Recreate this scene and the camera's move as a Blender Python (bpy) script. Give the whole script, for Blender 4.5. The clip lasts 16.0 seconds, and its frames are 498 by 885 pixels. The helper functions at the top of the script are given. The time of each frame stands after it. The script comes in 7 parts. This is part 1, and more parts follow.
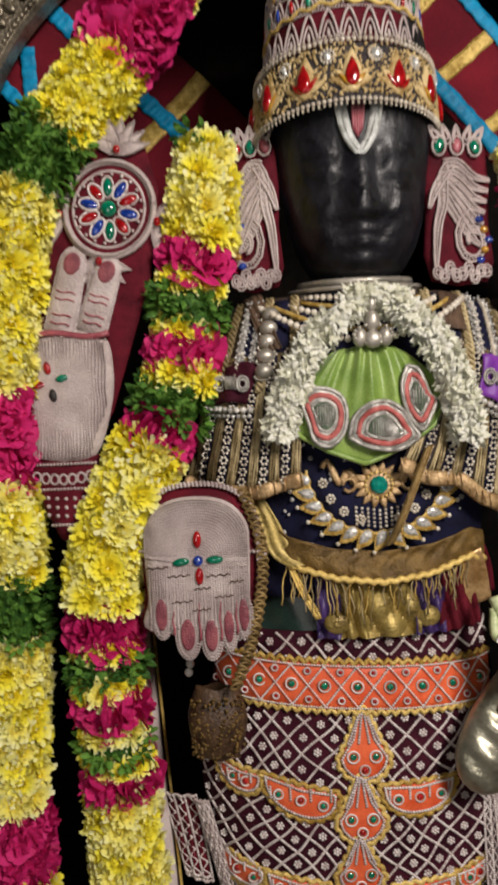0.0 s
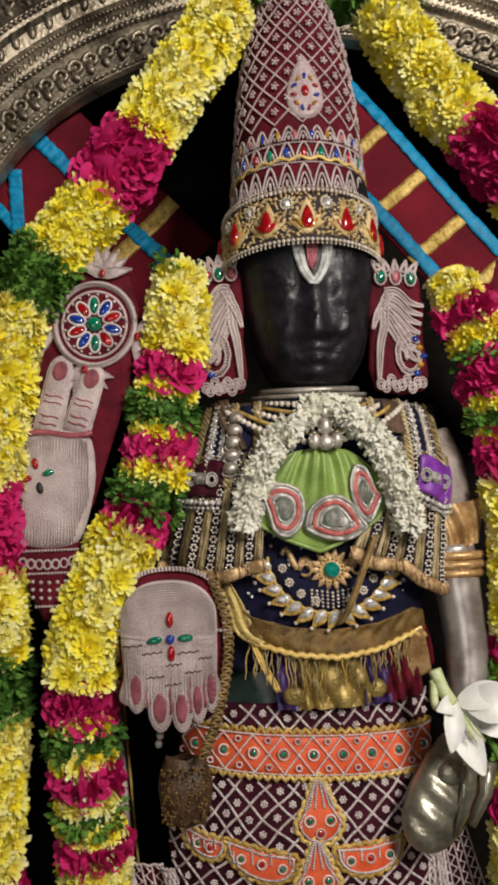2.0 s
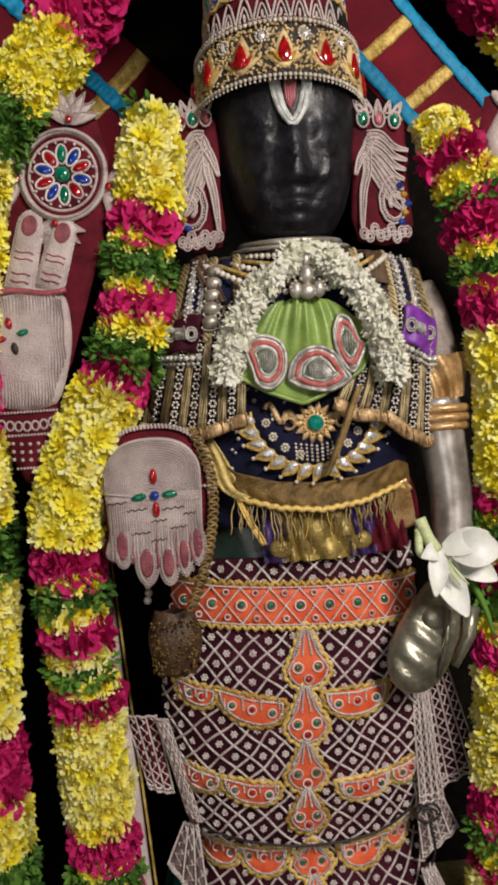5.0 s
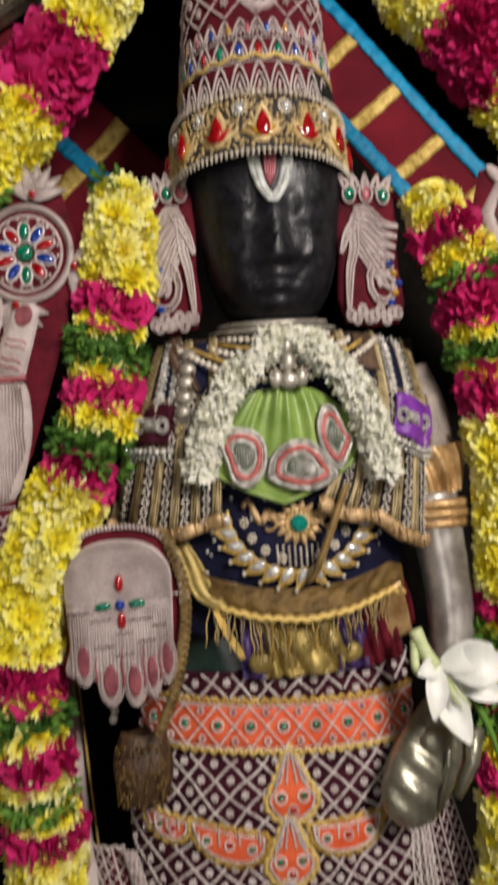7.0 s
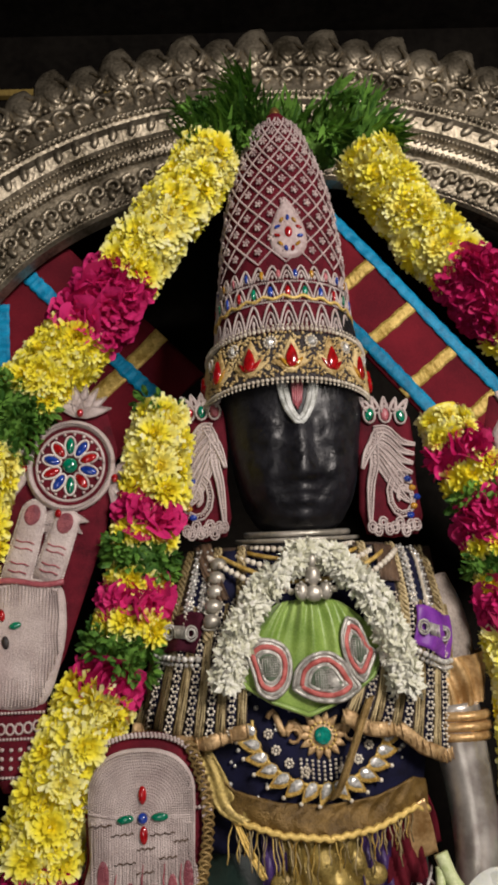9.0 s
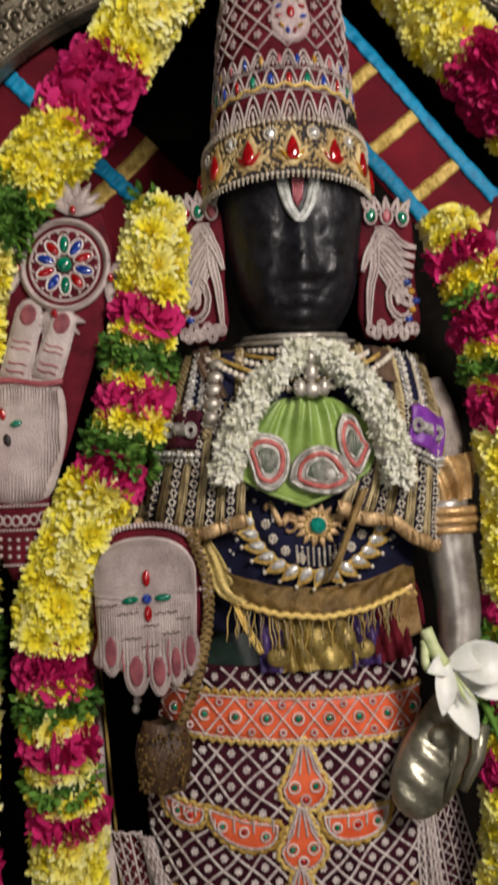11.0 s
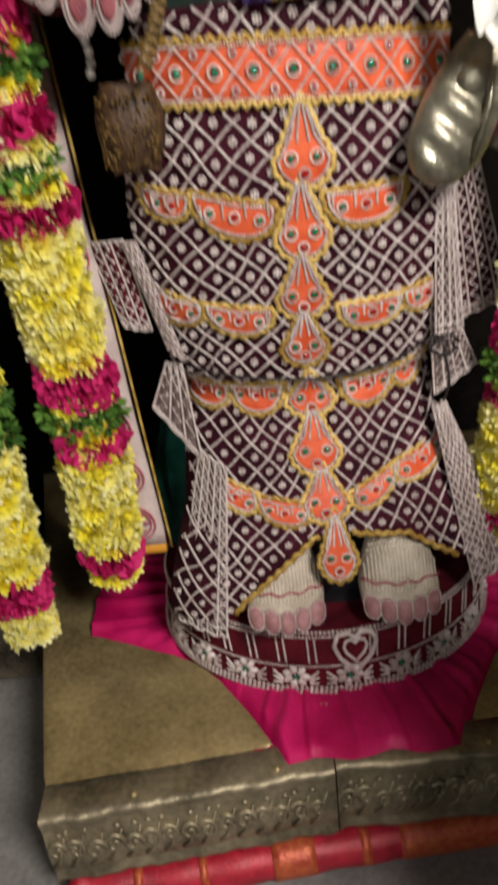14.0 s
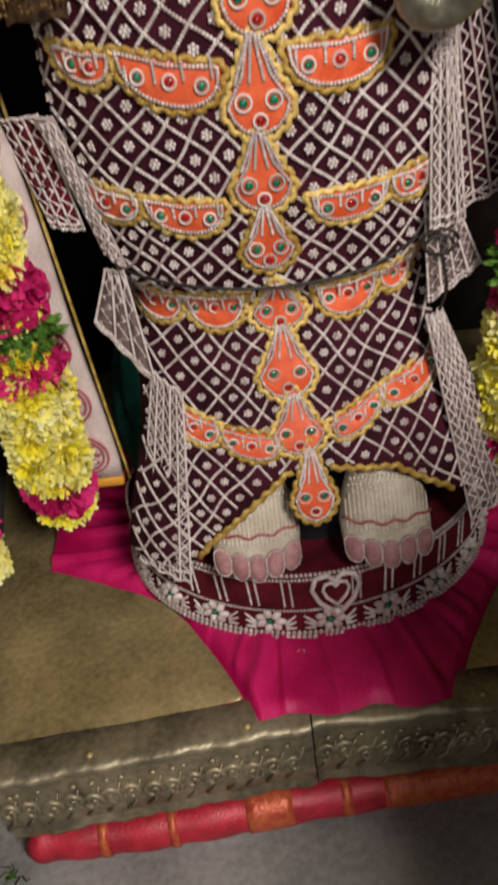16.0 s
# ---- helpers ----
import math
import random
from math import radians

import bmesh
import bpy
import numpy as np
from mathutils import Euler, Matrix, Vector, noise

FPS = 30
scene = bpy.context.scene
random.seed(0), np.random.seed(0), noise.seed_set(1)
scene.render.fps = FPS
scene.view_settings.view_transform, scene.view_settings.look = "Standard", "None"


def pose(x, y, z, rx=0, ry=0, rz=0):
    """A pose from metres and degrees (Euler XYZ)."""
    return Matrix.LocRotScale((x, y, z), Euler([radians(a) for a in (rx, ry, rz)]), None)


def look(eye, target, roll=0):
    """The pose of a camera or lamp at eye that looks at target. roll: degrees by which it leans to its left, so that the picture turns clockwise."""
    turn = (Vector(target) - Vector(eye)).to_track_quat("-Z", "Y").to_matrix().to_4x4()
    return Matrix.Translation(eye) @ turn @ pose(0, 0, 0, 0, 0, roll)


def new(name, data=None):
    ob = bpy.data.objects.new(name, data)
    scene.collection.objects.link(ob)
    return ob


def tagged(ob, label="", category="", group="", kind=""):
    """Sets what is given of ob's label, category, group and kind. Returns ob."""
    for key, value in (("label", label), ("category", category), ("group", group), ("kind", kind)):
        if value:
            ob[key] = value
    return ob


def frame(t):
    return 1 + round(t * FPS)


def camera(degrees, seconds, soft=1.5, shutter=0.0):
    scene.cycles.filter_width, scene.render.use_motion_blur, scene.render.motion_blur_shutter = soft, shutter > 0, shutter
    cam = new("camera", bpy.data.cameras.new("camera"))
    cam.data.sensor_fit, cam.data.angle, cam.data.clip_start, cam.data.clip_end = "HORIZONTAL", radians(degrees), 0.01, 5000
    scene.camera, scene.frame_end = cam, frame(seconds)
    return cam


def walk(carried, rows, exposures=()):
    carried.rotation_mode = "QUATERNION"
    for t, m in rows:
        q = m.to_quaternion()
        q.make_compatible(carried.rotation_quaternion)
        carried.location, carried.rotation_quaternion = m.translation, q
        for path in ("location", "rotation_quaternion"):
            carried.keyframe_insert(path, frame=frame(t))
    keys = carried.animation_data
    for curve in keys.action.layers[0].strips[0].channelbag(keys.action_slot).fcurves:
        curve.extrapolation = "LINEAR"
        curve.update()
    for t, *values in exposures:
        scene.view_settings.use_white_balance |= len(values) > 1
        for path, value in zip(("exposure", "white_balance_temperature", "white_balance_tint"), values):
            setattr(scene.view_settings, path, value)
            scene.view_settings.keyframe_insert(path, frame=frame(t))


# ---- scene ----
cam = camera(35.3, 16.0, soft=3.4, shutter=0.5)
METRES, EYE, TILT, LEAN, TURN = 1.24, 1.4, 0.0, 2.8, 2.0
START_X, START_Y = -0.125, -1.10
ROWS = [
    (0.0, 0.0, 0.0, 0.0, 0.0, 0.0, -0.0),
    (0.5, -0.0335, -0.0636, 0.0158, -1.53, 1.94, -0.03),
    (1.0, -0.046, -0.087, 0.0195, -2.1, 4.12, -0.36),
    (1.5, -0.0348, -0.1001, 0.0195, -2.86, 5.28, -0.56),
    (2.0, -0.0219, -0.103, 0.0169, -3.75, 5.41, -0.2),
    (2.5, -0.0094, -0.1022, 0.0004, -4.57, 3.95, 0.39),
    (3.0, -0.0003, -0.0825, -0.0422, -5.48, 0.85, 1.04),
    (3.5, 0.0015, -0.0851, -0.0455, -6.16, -0.25, 1.49),
    (4.0, -0.0045, -0.0781, -0.0481, -5.95, -1.36, 1.62),
    (4.5, -0.0126, -0.0724, -0.0472, -5.15, -1.76, 1.4),
    (4.7, -0.0147, -0.0836, -0.0459, -4.73, -1.52, 1.28),
    (6.8, 0.0106, -0.0211, -0.0159, -4.32, 0.58, 1.24),
    (7.0, 0.0153, -0.0068, 0.0058, -4.67, 2.49, 1.28),
    (7.5, 0.0185, -0.0019, 0.0486, -3.94, 5.83, 0.97),
    (8.0, 0.0114, -0.0313, 0.0619, -3.66, 8.78, 0.57),
    (8.2, 0.0088, -0.0525, 0.0651, -3.54, 11.19, 0.42),
    (8.7, 0.0050, -0.0590, 0.0640, -3.45, 13.9, 0.15),
    (9.5, -0.0060, -0.0620, 0.0380, -3.95, 12.4, -0.3),
    (10.3, -0.0120, -0.0589, 0.0084, -4.47, 7.87, -0.51),
    (10.5, -0.0124, -0.0568, 0.0078, -4.58, 6.42, -0.39),
    (11.0, -0.0116, -0.0491, -0.0037, -4.65, 3.41, -0.08),
    (11.5, -0.0083, -0.031, -0.045, -4.69, -0.98, 0.32),
    (12.0, -0.0054, -0.0306, -0.0553, -4.5, -3.2, 0.58),
    (12.5, -0.0022, -0.032, -0.0669, -4.11, -6.61, 0.92),
    (13.0, -0.0036, -0.0188, -0.0988, -3.76, -11.88, 1.47),
    (13.5, 0.0001, 0.0109, -0.1592, -3.93, -19.62, 2.28),
    (14.0, 0.0278, 0.0672, -0.2342, -3.59, -26.49, 2.98),
    (14.5, 0.0558, 0.1459, -0.2807, -3.15, -32.67, 3.79),
    (15.0, 0.0638, 0.1979, -0.2803, -3.11, -36.08, 4.09),
    (15.5, 0.0845, 0.2159, -0.2837, -3.06, -37.63, 4.32),
    (16.0, 0.0801, 0.1991, -0.2659, -3.6, -34.88, 4.03),
]
walk(cam, [(t, pose(START_X, START_Y, EYE, TILT, LEAN, TURN) @ pose(METRES * x, METRES * y, METRES * z, 90 + pitch, roll, yaw)) for t, x, y, z, yaw, pitch, roll in ROWS],
     [(0.0, -0.04), (1.5, -0.10), (3.0, -0.04), (4.5, -0.08), (7.0, 0.0), (8.0, -0.12), (12.0, -0.14), (12.8, -0.1), (14.0, 0.34), (16.0, 0.30)])

# ---- light ----
world = bpy.data.worlds.new("sanctum_air")
scene.world = world
world.use_nodes = True
world.node_tree.nodes["Background"].inputs[0].default_value = (0.9, 0.95, 1.0, 1)
world.node_tree.nodes["Background"].inputs[1].default_value = 0.010


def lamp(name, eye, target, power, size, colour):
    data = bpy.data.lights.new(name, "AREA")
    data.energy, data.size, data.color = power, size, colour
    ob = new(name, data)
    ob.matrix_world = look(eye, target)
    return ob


lamp("hall_lamp", (0.85, -2.1, 2.35), (0.0, 0.0, 1.1), 65.0, 0.55, (1.0, 0.905, 0.84))
# weak fill added from the left front to lift the shadows; no source there
lamp("front_fill", (-0.55, -2.2, 1.25), (-0.1, 0.0, 0.9), 6.0, 0.8, (1.0, 0.93, 0.87))


# ---- materials ----
def node_mat(name):
    m = bpy.data.materials.new(name)
    m.use_nodes = True
    n = m.node_tree.nodes
    return m, n, m.node_tree.links, n["Principled BSDF"]


def surface(name, dark, light, rough=0.5, metal=0.0, scale=40.0, bump=0.0, fine=300.0, sheen=0.0, coat=0.0, gloss=0.5, spread=0.12, rough_var=0.1, piece=0.0, thin=0.0):
    """A material whose colour wanders between two tones at two scales, with fine relief."""
    m, n, l, b = node_mat(name)
    co = n.new("ShaderNodeTexCoord")
    big, small = n.new("ShaderNodeTexNoise"), n.new("ShaderNodeTexNoise")
    big.inputs["Scale"].default_value, big.inputs["Detail"].default_value = scale, 4
    small.inputs["Scale"].default_value, small.inputs["Detail"].default_value = fine, 3
    l.new(co.outputs["Object"], big.inputs["Vector"])
    l.new(co.outputs["Object"], small.inputs["Vector"])
    mix = n.new("ShaderNodeMix")
    mix.data_type = "FLOAT"
    mix.inputs[0].default_value = 0.35
    l.new(big.outputs["Fac"], mix.inputs[2])
    l.new(small.outputs["Fac"], mix.inputs[3])
    fac = mix.outputs[0]
    if piece:
        oi = n.new("ShaderNodeObjectInfo")
        geo = n.new("ShaderNodeNewGeometry")
        s1, s2 = n.new("ShaderNodeMath"), n.new("ShaderNodeMath")
        s1.operation, s2.operation = "MULTIPLY_ADD", "MULTIPLY_ADD"
        s1.inputs[1].default_value = s2.inputs[1].default_value = piece * 0.6
        l.new(oi.outputs["Random"], s1.inputs[0])
        l.new(fac, s1.inputs[2])
        l.new(geo.outputs["Random Per Island"], s2.inputs[0])
        l.new(s1.outputs[0], s2.inputs[2])
        sub = n.new("ShaderNodeMath")
        sub.operation = "SUBTRACT"
        sub.inputs[1].default_value = piece * 0.6
        l.new(s2.outputs[0], sub.inputs[0])
        fac = sub.outputs[0]
    ramp = n.new("ShaderNodeValToRGB")
    ramp.color_ramp.elements[0].position, ramp.color_ramp.elements[1].position = 0.5 - spread, 0.5 + spread
    ramp.color_ramp.elements[0].color, ramp.color_ramp.elements[1].color = (*dark, 1), (*light, 1)
    l.new(fac, ramp.inputs[0])
    l.new(ramp.outputs[0], b.inputs["Base Color"])
    b.inputs["Metallic"].default_value = metal
    b.inputs["Specular IOR Level"].default_value = gloss
    rr = n.new("ShaderNodeMapRange")
    rr.inputs[3].default_value, rr.inputs[4].default_value = max(0.02, rough - rough_var), min(1, rough + rough_var)
    l.new(big.outputs["Fac"], rr.inputs[0])
    l.new(rr.outputs[0], b.inputs["Roughness"])
    if sheen:
        b.inputs["Sheen Weight"].default_value = sheen
    if coat:
        b.inputs["Coat Weight"].default_value, b.inputs["Coat Roughness"].default_value = coat, (0.08 if rough < 0.3 else 0.24)
    if bump:
        bp = n.new("ShaderNodeBump")
        bp.inputs["Strength"].default_value, bp.inputs["Distance"].default_value = bump, 0.002
        l.new(small.outputs["Fac"], bp.inputs["Height"])
        l.new(bp.outputs[0], b.inputs["Normal"])
    if thin:
        b.inputs["Subsurface Weight"].default_value = thin
        b.inputs["Subsurface Radius"].default_value = (0.01, 0.008, 0.004)
        b.inputs["Subsurface Scale"].default_value = 0.5
    return m


def petal_mat(name, heart, middle, tip, reach, piece=0.35):
    """Petals that pale from the flower's heart to its tips."""
    m, n, l, b = node_mat(name)
    co = n.new("ShaderNodeTexCoord")
    ln = n.new("ShaderNodeVectorMath")
    ln.operation = "LENGTH"
    l.new(co.outputs["Object"], ln.inputs[0])
    oi, geo = n.new("ShaderNodeObjectInfo"), n.new("ShaderNodeNewGeometry")
    a = n.new("ShaderNodeMath")
    a.operation = "MULTIPLY_ADD"
    a.inputs[1].default_value = 1 / reach
    l.new(ln.outputs["Value"], a.inputs[0])
    c = n.new("ShaderNodeMath")
    c.operation = "MULTIPLY_ADD"
    c.inputs[1].default_value, c.inputs[2].default_value = piece, -piece * 0.8
    l.new(oi.outputs["Random"], c.inputs[0])
    d = n.new("ShaderNodeMath")
    d.operation = "MULTIPLY_ADD"
    d.inputs[1].default_value = piece * 0.6
    l.new(geo.outputs["Random Per Island"], d.inputs[0])
    l.new(c.outputs[0], d.inputs[2])
    l.new(d.outputs[0], a.inputs[2])
    ramp = n.new("ShaderNodeValToRGB")
    e = ramp.color_ramp.elements
    e[0].position, e[1].position = 0.2, 1.0
    e[0].color, e[1].color = (*heart, 1), (*tip, 1)
    k = e.new(0.62)
    k.color = (*middle, 1)
    l.new(a.outputs[0], ramp.inputs[0])
    l.new(ramp.outputs[0], b.inputs["Base Color"])
    b.inputs["Roughness"].default_value = 0.75
    b.inputs["Specular IOR Level"].default_value = 0.15
    lets_through(m, ramp.outputs[0], 0.2)
    return m


def lets_through(m, colour, share):
    """Thin petals and leaves: part of the light passes to the far side."""
    n, l = m.node_tree.nodes, m.node_tree.links
    tr, mix = n.new("ShaderNodeBsdfTranslucent"), n.new("ShaderNodeMixShader")
    mix.inputs[0].default_value = share
    l.new(colour, tr.inputs["Color"])
    l.new(n["Principled BSDF"].outputs[0], mix.inputs[1])
    l.new(tr.outputs[0], mix.inputs[2])
    l.new(mix.outputs[0], n["Material Output"].inputs["Surface"])


def leafy_mat(name, dark, light, scale, share, piece):
    m = surface(name, dark, light, 0.6, 0, scale, 0.2, 260, piece=piece, gloss=0.22)
    lets_through(m, m.node_tree.nodes["Color Ramp"].outputs[0], share)
    return m


def gem_mat(name, colour):
    m = surface(name, [c * 0.3 for c in colour], [c * 0.7 for c in colour], 0.14, 0.0, 120, 0, 400, coat=1.0)
    return m


STONE = surface("black_stone", (0.003, 0.003, 0.004), (0.014, 0.014, 0.019), 0.47, 0, 46, 1.0, 85, gloss=0.32, coat=0.10, rough_var=0.34, spread=0.2)
MAROON = surface("maroon_velvet", (0.055, 0.005, 0.010), (0.13, 0.010, 0.020), 0.8, 0, 30, 0.3, 500, gloss=0.12)
PLUM = surface("plum_velvet", (0.022, 0.004, 0.009), (0.062, 0.010, 0.021), 0.8, 0, 26, 0.4, 600, gloss=0.1)
NAVY = surface("navy_velvet", (0.005, 0.005, 0.014), (0.010, 0.011, 0.038), 0.8, 0, 40, 0.3, 600, gloss=0.15)
BEAD = surface("white_bead", (0.46, 0.38, 0.36), (0.74, 0.67, 0.64), 0.42, 0, 30, 0, 200, piece=0.5, coat=0.1)
DULLBEAD = surface("dull_rose_bead", (0.30, 0.215, 0.21), (0.56, 0.46, 0.445), 0.45, 0, 30, 0, 200, piece=0.5)
GILT = surface("bright_gilt_cloth", (0.36, 0.20, 0.07), (0.74, 0.50, 0.24), 0.36, 0.5, 30, 0.4, 200)
BEADCLOTH = surface("beadwork_cloth", (0.38, 0.305, 0.29), (0.59, 0.505, 0.48), 0.5, 0, 30, 0.8, 420)
NAIL = surface("dark_rose_bead", (0.15, 0.03, 0.045), (0.32, 0.085, 0.10), 0.45, 0, 60, 0.8, 420)
TOE = surface("dusty_rose_bead", (0.28, 0.12, 0.13), (0.47, 0.25, 0.25), 0.5, 0, 60, 0.9, 420)
ROSEBEAD = surface("rose_bead", (0.26, 0.05, 0.07), (0.45, 0.12, 0.14), 0.4, 0, 60, 0.6, 420, coat=0.2)
ORANGE = surface("orange_satin", (0.62, 0.075, 0.02), (0.86, 0.16, 0.055), 0.5, 0, 40, 0.3, 500)
GOLDLACE = surface("gold_lace", (0.40, 0.24, 0.04), (0.80, 0.58, 0.18), 0.5, 0.3, 90, 0.8, 420, piece=0.4)
GOLD = surface("gilded_metal", (0.30, 0.17, 0.05), (0.62, 0.41, 0.16), 0.38, 0.75, 60, 0.4, 300)
OLDGOLD = surface("tarnished_gold_cloth", (0.15, 0.095, 0.03), (0.38, 0.26, 0.10), 0.5, 0.4, 40, 0.8, 380)
SILVER = surface("worn_silver", (0.30, 0.28, 0.23), (0.58, 0.54, 0.47), 0.42, 0.6, 22, 0.35, 120)
ARCHSILVER = surface("aged_silver_sheet", (0.11, 0.092, 0.062), (0.46, 0.40, 0.30), 0.42, 0.8, 16, 0.9, 150)
BRASS = surface("stained_brass", (0.17, 0.13, 0.055), (0.60, 0.48, 0.24), 0.50, 0.5, 7, 0.5, 110, spread=0.2)
RED_GEM = gem_mat("red_stone", (0.62, 0.01, 0.015))
GREEN_GEM = gem_mat("green_stone", (0.0, 0.30, 0.16))
BLUE_GEM = gem_mat("blue_stone", (0.02, 0.08, 0.55))
AMBER_GEM = gem_mat("amber_stone", (0.75, 0.38, 0.04))
CRYSTAL = surface("clear_crystal", (0.40, 0.39, 0.36), (0.86, 0.84, 0.78), 0.16, 0.25, 200, 0.3, 500, piece=0.5, coat=1.0)
YELLOW = petal_mat("yellow_petal", (0.92, 0.76, 0.012), (0.91, 0.84, 0.07), (0.90, 0.89, 0.46), 0.031, 0.20)
CREAM = petal_mat("cream_petal", (0.92, 0.78, 0.04), (0.90, 0.86, 0.28), (0.90, 0.90, 0.62), 0.031, 0.22)
PINK = leafy_mat("magenta_rose_petal", (0.36, 0.004, 0.070), (0.70, 0.030, 0.20), 60, 0.25, 0.5)
LEAF = leafy_mat("green_leaf", (0.035, 0.105, 0.016), (0.15, 0.32, 0.05), 60, 0.25, 0.6)
JASMINE = leafy_mat("jasmine_petal", (0.70, 0.70, 0.54), (0.88, 0.88, 0.79), 80, 0.18, 0.4)
LILYWHITE = surface("white_petal", (0.70, 0.72, 0.66), (0.84, 0.84, 0.80), 0.45, 0, 40, 0.1, 260, thin=0.15)
PACKED = surface("packed_petals", (0.66, 0.54, 0.03), (0.86, 0.76, 0.12), 0.6, 0, 60, 0.5, 200)
STEM = surface("pale_green_stalk", (0.42, 0.50, 0.22), (0.65, 0.70, 0.42), 0.5, 0, 60, 0.1, 300)
LIME = surface("lime_silk", (0.13, 0.23, 0.03), (0.30, 0.43, 0.10), 0.38, 0, 24, 0.2, 500, sheen=0.2)
PURPLE = surface("purple_satin", (0.13, 0.02, 0.25), (0.24, 0.05, 0.40), 0.5, 0, 50, 0.2, 500)
SILVERLACE = surface("silver_lace", (0.26, 0.25, 0.22), (0.56, 0.54, 0.50), 0.4, 0.4, 120, 0.4, 600)
REDLACE = surface("red_braid", (0.34, 0.055, 0.05), (0.56, 0.15, 0.13), 0.5, 0, 120, 0.5, 600)
BACKCLOTH = surface("maroon_backcloth", (0.10, 0.006, 0.014), (0.22, 0.014, 0.026), 0.8, 0, 8, 0.3, 500, gloss=0.15)
BLUE_RIB = surface("blue_ribbon", (0.0, 0.20, 0.40), (0.01, 0.36, 0.66), 0.5, 0, 60, 0.4, 300, gloss=0.3)
GOLD_RIB = surface("gold_ribbon", (0.35, 0.22, 0.03), (0.75, 0.55, 0.16), 0.45, 0.3, 60, 0.8, 260)
MAGENTA_SILK = surface("magenta_silk", (0.40, 0.003, 0.075), (0.66, 0.014, 0.15), 0.48, 0, 12, 0.15, 400, gloss=0.3)
REDSILK = surface("red_brocade", (0.25, 0.008, 0.020), (0.50, 0.022, 0.045), 0.42, 0.1, 30, 0.4, 300)
FLOORSTONE = surface("grey_granite_floor", (0.17, 0.165, 0.16), (0.32, 0.31, 0.30), 0.45, 0, 6, 0.4, 90)
# near-black base colour holds the deep shade behind the image
DARKWALL = surface("shade_dark_stone", (0.006, 0.005, 0.0045), (0.014, 0.012, 0.010), 0.9, 0, 5, 0.6, 40, gloss=0.05)
PALECLOTH = surface("cream_brocade", (0.52, 0.42, 0.40), (0.70, 0.60, 0.57), 0.55, 0, 30, 0.5, 420)
BROWN = surface("brown_beadwork", (0.03, 0.015, 0.008), (0.11, 0.06, 0.028), 0.5, 0.2, 70, 0.9, 260)
DARKGREEN = surface("dark_green_silk", (0.008, 0.02, 0.017), (0.03, 0.055, 0.045), 0.3, 0, 20, 0.2, 300)
INK = surface("black_thread", (0.01, 0.008, 0.008), (0.03, 0.022, 0.02), 0.6, 0, 60, 0, 300)
LACEBASE = surface("lace_net", (0.12, 0.08, 0.08), (0.26, 0.195, 0.185), 0.8, 0, 60, 0.8, 500, gloss=0.2)
CREAMBEAD = surface("cream_bead", (0.48, 0.42, 0.33), (0.74, 0.68, 0.57), 0.45, 0, 30, 0, 200, piece=0.5)
SASHBROWN = surface("brown_gold_brocade", (0.085, 0.048, 0.010), (0.23, 0.14, 0.038), 0.5, 0.35, 50, 0.9, 420)
RIMBRASS = surface("dark_tarnished_brass", (0.10, 0.088, 0.058), (0.44, 0.38, 0.25), 0.46, 0.6, 14, 0.6, 110, spread=0.2)
SANDAL = surface("sandal_paste", (0.30, 0.31, 0.28), (0.66, 0.68, 0.66), 0.6, 0.1, 120, 0.6, 500)

THREAD = surface("olive_gold_thread", (0.19, 0.14, 0.06), (0.52, 0.42, 0.23), 0.5, 0.25, 60, 0.6, 420, piece=0.5)
PALEGOLD = surface("pale_gilt_ribbon", (0.30, 0.18, 0.075), (0.66, 0.46, 0.24), 0.45, 0.35, 70, 0.6, 300)
TAUPE = surface("brown_net", (0.05, 0.028, 0.016), (0.14, 0.085, 0.05), 0.6, 0.05, 40, 0.9, 420)
CLEAR = surface("cut_crystal", (0.30, 0.30, 0.28), (0.80, 0.79, 0.75), 0.1, 0.3, 260, 0.6, 300, coat=1.0)
YELLOWGILT = surface("crumpled_gilt_cloth", (0.13, 0.09, 0.025), (0.48, 0.36, 0.11), 0.42, 0.45, 30, 0.5, 300)
CREAMGOLD = surface("cream_gold_thread", (0.34, 0.22, 0.07), (0.72, 0.56, 0.28), 0.5, 0.2, 90, 0.8, 420, piece=0.4)
TAUPEGREY = surface("dull_grey_cloth", (0.16, 0.13, 0.11), (0.34, 0.29, 0.25), 0.55, 0.15, 30, 0.6, 300)
GREYMESH = surface("grey_green_mesh", (0.06, 0.10, 0.06), (0.16, 0.21, 0.14), 0.5, 0.2, 160, 0.9, 700)


